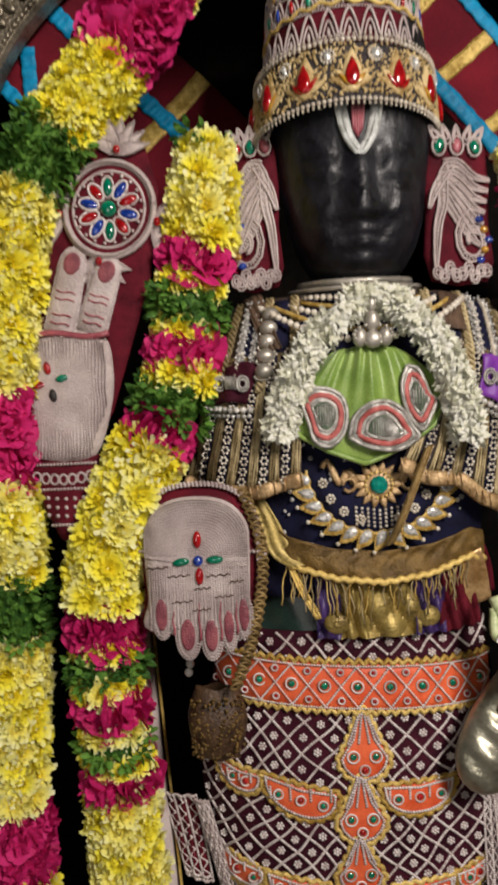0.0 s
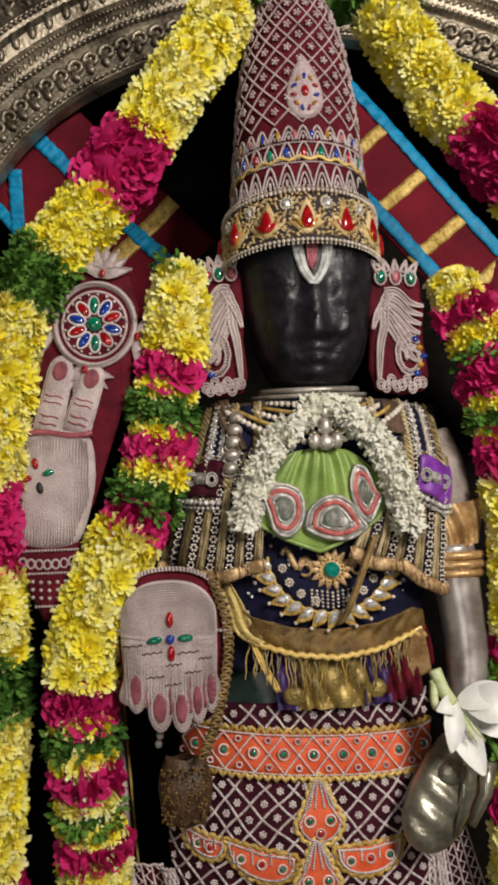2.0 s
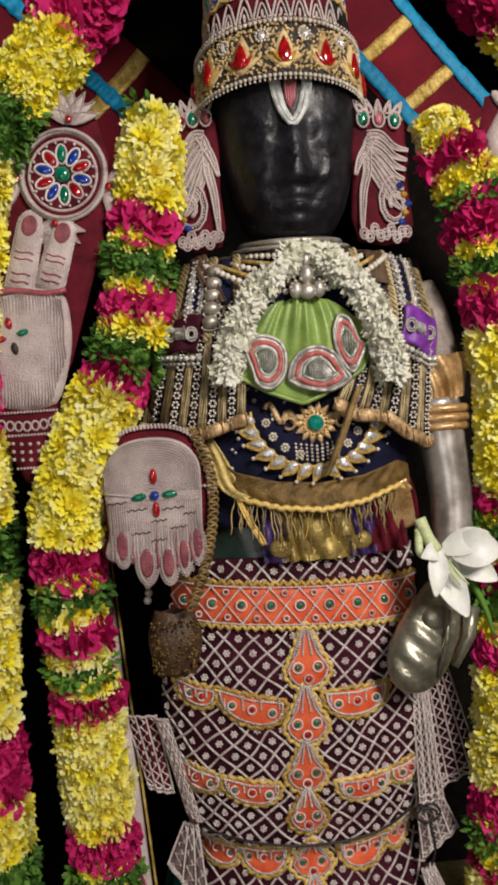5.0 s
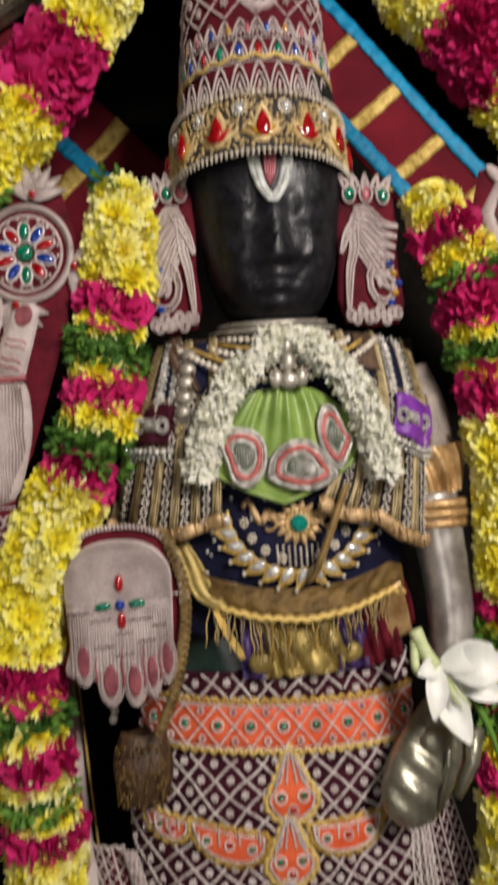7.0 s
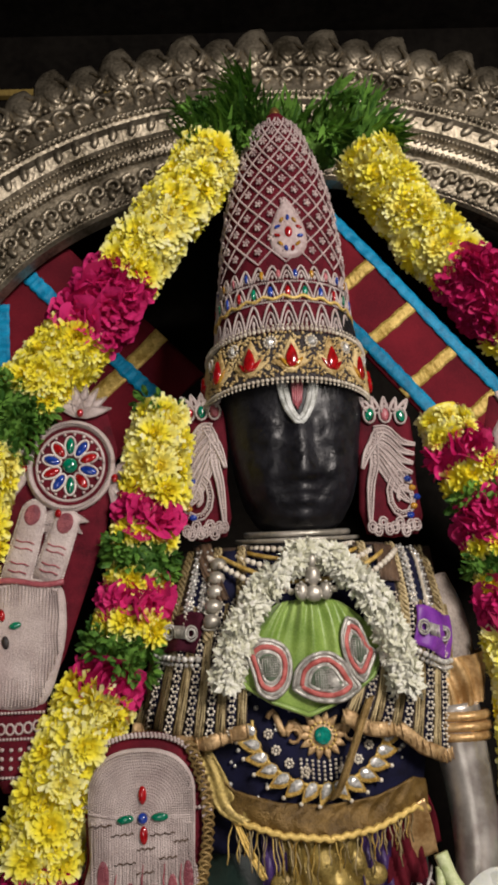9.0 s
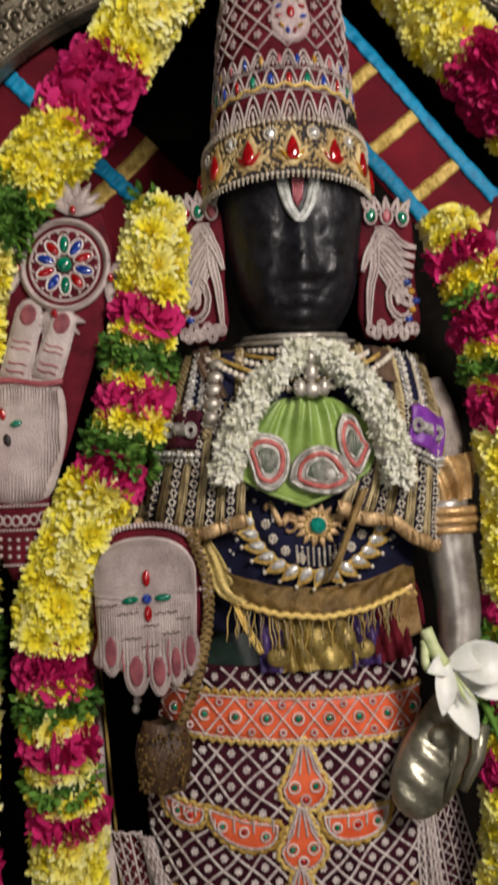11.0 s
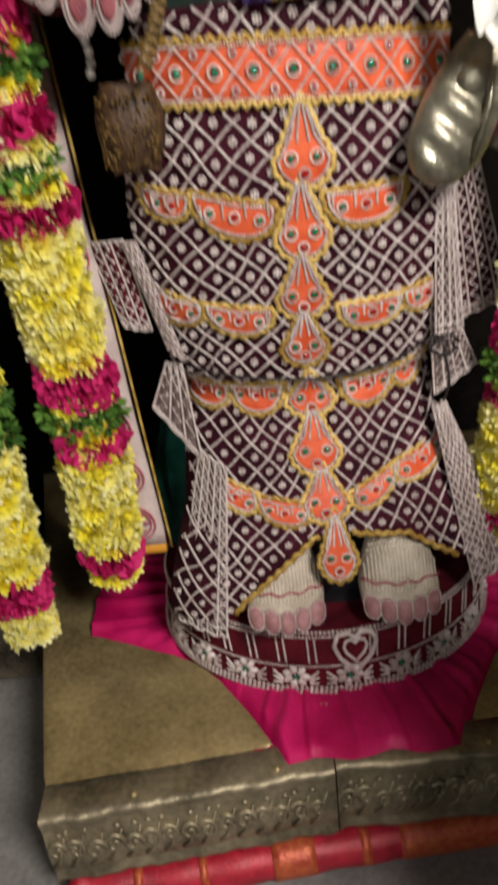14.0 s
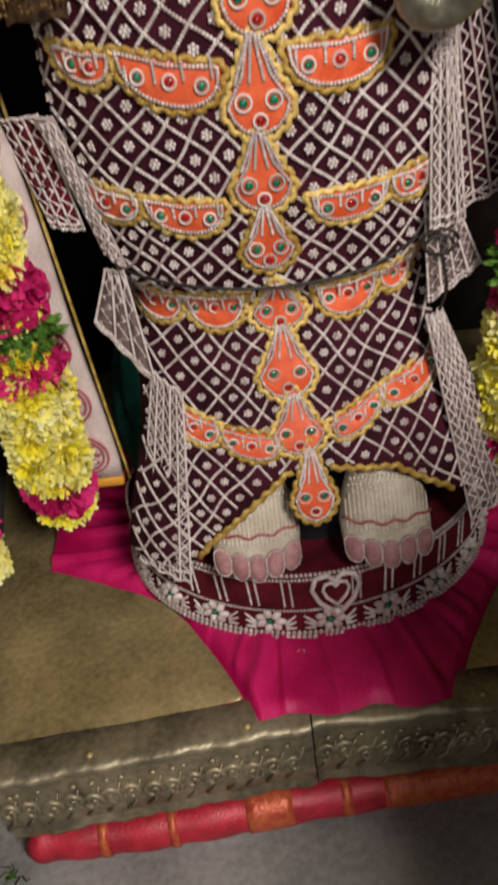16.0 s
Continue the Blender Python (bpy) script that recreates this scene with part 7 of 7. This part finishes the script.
def lily():
    top = thing("white_lily", "open white lily with a pale green stalk tucked at the wrist", "flower", at=(0.17, -0.16, 1.14))
    base = Vector((0.150, -0.150, 1.155))

    def petal(root, tip, w, bend):
        d = tip - root
        s = d.cross(Vector((0, -1, 0.3))).normalized()
        u = s.cross(d).normalized()
        b = Build()

        def fn(a, v):
            wide = w * math.sin(math.pi * min(0.985, 0.12 + 0.86 * v)) ** 0.8
            q = 2 * a - 1
            return root + d * v + s * (wide * q) + u * (bend * math.sin(math.pi * v) - wide * 0.5 * q * q * -1 * 0.7)

        b.sheet(8, 12, fn)
        part("petal", b, LILYWHITE, top)

    petal(base, Vector((0.176, -0.185, 1.070)), 0.021, -0.012)
    petal(base + Vector((0.02, 0, 0)), Vector((0.235, -0.165, 1.150)), 0.026, 0.014)
    petal(base + Vector((0.02, 0, 0)), Vector((0.228, -0.160, 1.110)), 0.021, -0.010)
    petal(base + Vector((0.01, 0, 0)), Vector((0.222, -0.155, 1.175)), 0.018, 0.010)
    petal(base, Vector((0.138, -0.175, 1.098)), 0.014, 0.008)
    petal(base, Vector((0.124, -0.165, 1.150)), 0.013, 0.008)
    st = Build()
    st.tube(curve([(0.150, -0.150, 1.155), (0.138, -0.150, 1.175), (0.130, -0.145, 1.20)], 6), 0.009, 8)
    st.tube(curve([(0.145, -0.155, 1.150), (0.126, -0.155, 1.155), (0.128, -0.145, 1.185)], 6), 0.006, 8)
    part("stalk", st, STEM, top)
    for k in range(6):
        sm = Build()
        sm.tube([base + Vector((0.01, -0.01, -0.01)), base + Vector((0.012 + 0.004 * k, -0.03, -0.035 - 0.004 * (k % 3)))], 0.0012, 5)
        part("stamen", sm, STEM, top)
    lf = Build()
    lf.tube(curve([(0.195, -0.13, 1.12), (0.215, -0.14, 1.07), (0.225, -0.14, 1.03)], 6), lambda t: 0.006 * (1 - 0.6 * t), 6)
    part("leaf", lf, LEAF, top)


lily()


# ---- lace at the sides of the skirt ----
def lace_panel(name, label, a, b, c, d, lines, zig, bow=0.0, cloth=PLUM):
    """Four corners: top left, top right, bottom right, bottom left; bead lines run down, with zigzags between."""
    a, b, c, d = (Vector(p) for p in (a, b, c, d))
    top = thing(name, label, "lace", "lace panels", at=tuple(a))

    def pt(u, v, lift=0.0):
        p = a.lerp(b, u).lerp(d.lerp(c, u), v)
        return p + Vector((0, -bow * math.sin(math.pi * u) + 0.003 * math.sin(u * 19 + v * 3) - lift, 0))

    s = Build()
    s.sheet(24, 20, pt, 0.004)
    part("cloth", s, cloth, top)
    ln = Build()
    for k in range(lines + 1):
        ln.beads([pt(k / lines, q / 20, 0.003) for q in range(21)], 0.0019, 0.0036)
    for v in (1.0, 0.95, 0.0):
        ln.beads([pt(q / 20, v, 0.003) for q in range(21)], 0.0022, 0.0044)
    part("line_beadwork", ln, BEAD, top)
    z = Build()
    n = max(6, int((d - a).length / 0.0085))
    for k in range(lines):
        z.tube([pt((k + 0.18 + 0.64 * (q % 2)) / lines, q / n, 0.003) for q in range(n + 1)], 0.0013, 5)
        for q in range(n):
            z.bead(pt((k + (0.72 if q % 2 else 0.28)) / lines, (q + 0.02) / n, 0.003), 0.0016)
    part("zigzag_beadwork", z, BEAD, top)


# right side
lace_panel("lace_flap", "dark flap with white bead zigzag lines at the skirt side", (0.140, -0.035, 0.955), (0.195, 0.01, 0.955), (0.245, 0.02, 0.775), (0.165, -0.01, 0.76), 4, True)
lace_panel("lace_pleats", "narrow pleated strip of dense white beadwork down the skirt side", (0.128, -0.045, 0.955), (0.152, -0.03, 0.955), (0.172, -0.015, 0.75), (0.132, -0.03, 0.75), 4, True, 0.004, LACEBASE)
lace_panel("lace_corner", "stiff corner of white beadwork below the side pleats", (0.128, -0.018, 0.775), (0.165, 0.0, 0.765), (0.200, 0.012, 0.685), (0.135, -0.012, 0.655), 4, True, 0.003, LACEBASE)
lace_panel("lace_pleats", "long strip of dense white beadwork falling to the pedestal", (0.130, -0.02, 0.64), (0.152, 0.0, 0.64), (0.262, -0.01, 0.37), (0.180, -0.075, 0.37), 5, True, 0.006, LACEBASE)
# left side
lace_panel("lace_flap", "dark flap with white bead zigzag lines at the skirt side", (-0.312, 0.02, 0.905), (-0.262, 0.0, 0.908), (-0.243, 0.0, 0.786), (-0.283, 0.02, 0.789), 3, True, 0.006, MAROON)
lace_panel("lace_pleats", "narrow pleated grey bead strip along the skirt edge", (-0.262, -0.015, 0.909), (-0.243, -0.02, 0.908), (-0.203, -0.02, 0.745), (-0.225, -0.01, 0.762), 3, True, 0.004, LACEBASE)
lace_panel("lace_corner", "pointed corner of white beadwork beside the lower skirt", (-0.232, 0.005, 0.735), (-0.210, -0.005, 0.735), (-0.200, -0.01, 0.585), (-0.262, 0.02, 0.665), 3, True, 0.0, LACEBASE)
lace_panel("lace_pleats", "long strip of dense white beadwork falling to the pedestal", (-0.203, 0.0, 0.60), (-0.165, -0.045, 0.59), (-0.192, -0.115, 0.345), (-0.268, -0.04, 0.330), 5, True, 0.004, LACEBASE)


def tie():
    b = Build()
    b.tube(on(front, [(p.x, p.z) for p in curve([(-0.205, 0, 0.735), (-0.12, 0, 0.724), (-0.03, 0, 0.716), (0.06, 0, 0.720), (0.135, 0, 0.738)], 8)], 0.010), 0.0022, 6)
    for k, r in ((0, 0.016), (1, 0.02)):
        b.tube([(0.142 + r * math.cos(t * 0.5), -0.03 - 0.004 * k, 0.728 + 0.006 * k + r * 0.7 * math.sin(t * 0.5)) for t in range(13)], 0.002, 6)
    b.tube(curve([(0.145, -0.03, 0.72), (0.15, -0.035, 0.68), (0.144, -0.03, 0.65)], 6), 0.002, 6)
    ob = part("waist_thread", b, INK, None)
    tagged(ob, "thin black thread knotted round the skirt between its tiers", "thread")


tie()


# ---- feet and base band ----
def foot(cx, label):
    top = thing("foot_cover", label, "foot cover", "foot covers", at=(cx, -0.12, 0.36))
    fy = lambda x, z: -0.078 - (0.478 - z) * 0.5 + ((x - cx) / 0.06) ** 2 * 0.022
    out = [(cx + 0.041 * math.cos(a), 0.462 + 0.018 * math.sin(a)) for a in [math.pi * q / 8 for q in range(9)]]
    out += [(cx - 0.052, 0.43), (cx - 0.058, 0.395), (cx - 0.056, 0.372), (cx, 0.366), (cx + 0.056, 0.372), (cx + 0.058, 0.395), (cx + 0.052, 0.43)]
    b = Build()
    b.pad(out, fy, -0.02, 0.026, 0.25)
    body = part("slipper", b, CREAMBEAD, top)
    rows = Build()
    for k in range(20):
        x = cx - 0.050 + 0.0053 * k
        hi = 0.474 - 0.03 * (abs(x - cx) / 0.05) ** 3
        rows.beads(on(fy, [(x, hi - 0.010), (x, 0.402)], 0.0065), 0.0015, 0.0034)
    for z, w in ((0.474, 0.034), (0.467, 0.041), (0.459, 0.044)):
        rows.beads(on(fy, [(cx + w * q / 12, z - 0.006 * (q / 12) ** 2) for q in range(-12, 13)], 0.007), 0.0021, 0.0052)
    part("row_beadwork", rows, CREAMBEAD, body)
    r = Build()
    r.tube(on(fy, [(cx + 0.056 * q / 12, 0.413 + 0.002 * math.sin(q)) for q in range(-12, 13)], 0.008), 0.0018, 6)
    part("rose_braid", r, ROSEBEAD, body)
    for k in range(5):
        x = cx + 0.0222 * (k - 2)
        zc = 0.381 - 0.002 * (2 - abs(k - 2))
        o = [(x + 0.0112 * math.cos(a), zc + (0.014 if math.sin(a) > 0 else 0.0165) * math.copysign(abs(math.sin(a)) ** 0.7, math.sin(a))) for a in [math.pi * q / 9 for q in range(18)]]
        t = Build()
        t.pad(o, fy, 0.005, 0.007, 0.6)
        toe = part("toe", t, TOE, top)
        rim = Build()
        rim.beads(ringed(on(fy, o, 0.008)), 0.0013, 0.003)
        part("rim_beadwork", rim, BEAD, toe)


foot(-0.101, "white beaded foot cover with rose toes on the pedestal")
foot(0.066, "white beaded foot cover with rose toes on the pedestal")


BX, BY, BRX, BRY = -0.032, 0.10, 0.262, 0.212


def base_band():
    top = thing("base_band", "oval maroon base band with white bead flowers and a heart", "base band", at=(BX, BY, 0.222))

    def pt(a, z, lift=0.0):
        # a = 0 at the front
        k = 1 + 0.05 * (0.34 - z) / 0.12
        return Vector((BX + (BRX * k + lift) * math.sin(a), BY - (BRY * k + lift) * math.cos(a), z + 0.012 * abs(math.sin(a)) ** 2))

    b = Build()
    b.sheet(96, 6, lambda u, v: pt(2 * math.pi * u, 0.223 + 0.115 * v))
    part("wall", b, MAROON, top)
    t = Build()
    vs = [pt(2 * math.pi * q / 64, 0.336, -0.001) for q in range(64)]
    t.add(vs + [Vector((BX, BY, 0.338))], [(q, (q + 1) % 64, 64) for q in range(64)])
    part("top", t, MAROON, top)
    e = Build()
    for z, r in ((0.228, 0.0036), (0.2355, 0.0036), (0.335, 0.003), (0.327, 0.0024), (0.275, 0.0022)):
        e.beads([pt(-2.0 + 4.0 * q / 160, z, 0.003) for q in range(161)], r, r * 2.08)
    part("edge_beadwork", e, BEAD, top)
    for k in range(-4, 5):
        a = k * 0.30 + 0.06
        f = Build()
        for t in range(7):
            p = pt(a + 0.052 * math.cos(t * 0.8976), 0.256 + 0.0125 * math.sin(t * 0.8976), 0.003)
            f.ball(p, 0.0085, 0.004, 0.0058, 8, 5, Matrix.Rotation(-t * 0.8976, 3, "Y"))
        fl = part("bead_flower", f, BEAD, top)
        c = Build()
        c.ball(pt(a, 0.256, 0.004), 0.0045, 0.003, 0.0045, 8, 5)
        part("flower_stone", c, GREEN_GEM, fl)
        for s in (-1, 1):
            l = Build()
            for q in range(3):
                l.tube([pt(a + s * (0.075 + 0.055 * j / 5), 0.244 + 0.004 * q + 0.007 * q * j / 5, 0.003) for j in range(6)], lambda t: 0.0028 * (1 - 0.5 * t), 5)
            part("bead_leaf", l, BEAD, top)
    for k in range(-7, 8):
        if abs(k) < 1:
            continue
        a = k * 0.17 + 0.03
        s = Build()
        for d in (-0.02, 0.02):
            s.beads([pt(a + d + 0.05 * (k / 7) * j / 6, 0.284 + 0.038 * j / 6, 0.003) for j in range(7)], 0.002, 0.0042)
        part("spray_beadwork", s, BEAD, top)
    h = Build()
    hp = [(0.0, 0.262), (0.055, 0.288), (0.075, 0.310), (0.060, 0.328), (0.025, 0.332), (0.0, 0.320), (-0.025, 0.332), (-0.060, 0.328), (-0.075, 0.310), (-0.055, 0.288), (0.0, 0.262)]
    for k in (1.0, 0.55):
        h.tube([pt(0.10 + x * 1.6 * k, 0.303 + (z - 0.303) * k, 0.004) for x, z in hp], 0.0038 if k == 1 else 0.0026, 6)
    part("bead_heart", h, BEAD, top, "heart outlined in white beads")


base_band()


# ---- brocade board ----
def board():
    top = thing("brocade_board", "upright board wrapped in cream brocade with rose medallions", "board", at=(-0.33, 0.02, 0.4))
    b = Build()
    b.sheet(4, 40, lambda u, v: (-0.385 + 0.10 * u + 0.006 * (1 - v), 0.012 + 0.004 * math.sin(v * 17), 0.435 + 0.76 * v), 0.022)
    part("brocade_face", b, PALECLOTH, top)
    e = Build()
    e.box((-0.377, 0.016, 0.415), (-0.281, 0.034, 0.434), 0.002)
    part("orange_lining", e, surface("orange_lining_cloth", (0.62, 0.26, 0.02), (0.78, 0.38, 0.05), 0.5, 0, 40, 0.2, 400), top)
    s = Build()
    s.tube([(-0.2795 + 0.006 * (1 - q / 20), 0.026, 0.42 + 0.77 * q / 20) for q in range(21)], 0.0022, 6)
    part("edge_piping", s, GOLD_RIB, top)
    for k in range(9):
        z = 0.475 + 0.083 * k
        m = Build()
        for r in (0.030, 0.024):
            m.tube([(-0.288 - 0.030 + r * math.cos(t * 0.2618) , 0.0085 + 0.004 * math.sin((z - 0.435) / 0.76 * 17), z + r * math.sin(t * 0.2618)) for t in range(24)], 0.0016, 5, True)
        for t in range(8):
            a = t * math.pi / 4
            m.ball((-0.318 + 0.016 * math.cos(a), 0.008 + 0.004 * math.sin((z - 0.435) / 0.76 * 17), z + 0.016 * math.sin(a)), 0.005, 0.0016, 0.003, 8, 5, Matrix.Rotation(-a, 3, "Y"))
        part("rose_medallion", m, surface("rose_print", (0.40, 0.08, 0.13), (0.52, 0.16, 0.20), 0.6, 0, 60, 0, 300), top)


board()
for piece in bpy.data.objects["brocade_board"].children:
    for vert in piece.data.vertices:
        vert.co.x -= 0.055 * (vert.co.z - 0.465)


def crumpled_cloth():
    b = Build()
    b.sheet(28, 18, lambda u, v: (-0.245 + 0.05 * math.cos(2 * math.pi * u) * math.sin(math.pi * v) * (1 + 0.25 * math.sin(u * 31 + v * 9)), 0.17 + 0.06 * math.sin(2 * math.pi * u) * math.sin(math.pi * v), 0.222 + 0.42 * v + 0.01 * math.sin(u * 19)))
    ob = part("folded_cloth", b, surface("teal_cotton", (0.0, 0.035, 0.03), (0.01, 0.10, 0.075), 0.8, 0, 20, 0.4, 300, gloss=0.2), None)
    tagged(ob, "folded dark teal cotton cloth standing behind the brocade board", "cloth")


crumpled_cloth()


def scraps():
    rnd = random.Random(6)
    for x, y, z, m, nm, lab, r in ((-0.27, -0.002, 0.227, PINK, "rose_petal", "loose pink rose petal lying on the silk cloth", 0.011), (0.020, -0.172, 0.2255, STEM, "leaf_scrap", "small pale scrap of leaf on the magenta silk", 0.010),
                                   (-0.060, -0.15, 0.2255, STEM, "leaf_scrap", "small pale scrap of leaf on the magenta silk", 0.005)):
        b = Build()
        b.sheet(6, 6, lambda u, v: (x + r * (2 * u - 1) * math.cos(1.2 * (2 * v - 1)), y + r * 0.8 * (2 * v - 1), z + 0.004 * (2 * u - 1) ** 2))
        tagged(part(nm, b, m, None), lab, "petal" if m == PINK else "leaf")
    b = Build()
    for k in range(7):
        a = k * 0.9
        b.tube([(-0.500 + 0.004 * k, -0.30, 0.003), (-0.500 + 0.004 * k + 0.013 * math.cos(a), -0.30 + 0.012 * math.sin(a), 0.007), (-0.500 + 0.003 * k + 0.020 * math.cos(a + 0.6), -0.30 + 0.018 * math.sin(a + 0.6), 0.005 + 0.002 * (k % 3))], lambda t: 0.0012 * (1.1 - 0.8 * t), 5)
    chalk = surface("white_chalk", (0.45, 0.45, 0.42), (0.78, 0.78, 0.74), 0.8, 0, 60, 0.5, 300)
    m = Build()
    m.tube(curve([(-0.185, -0.372, 0.001), (-0.162, -0.364, 0.001), (-0.133, -0.370, 0.001), (-0.110, -0.359, 0.001), (-0.081, -0.357, 0.001), (-0.068, -0.364, 0.001)], 8), lambda t: 0.0022 * max(0.0, math.sin(t * 41)) * abs(math.sin(t * 13)) + 0.0002, 6, False, 0.25)
    tagged(part("chalk_mark", m, chalk, None), "broken streak of white chalk on the granite floor", "chalk")
    tagged(part("grass_tuft", b, LEAF, None), "few green blades fallen on the granite floor", "leaf")


scraps()
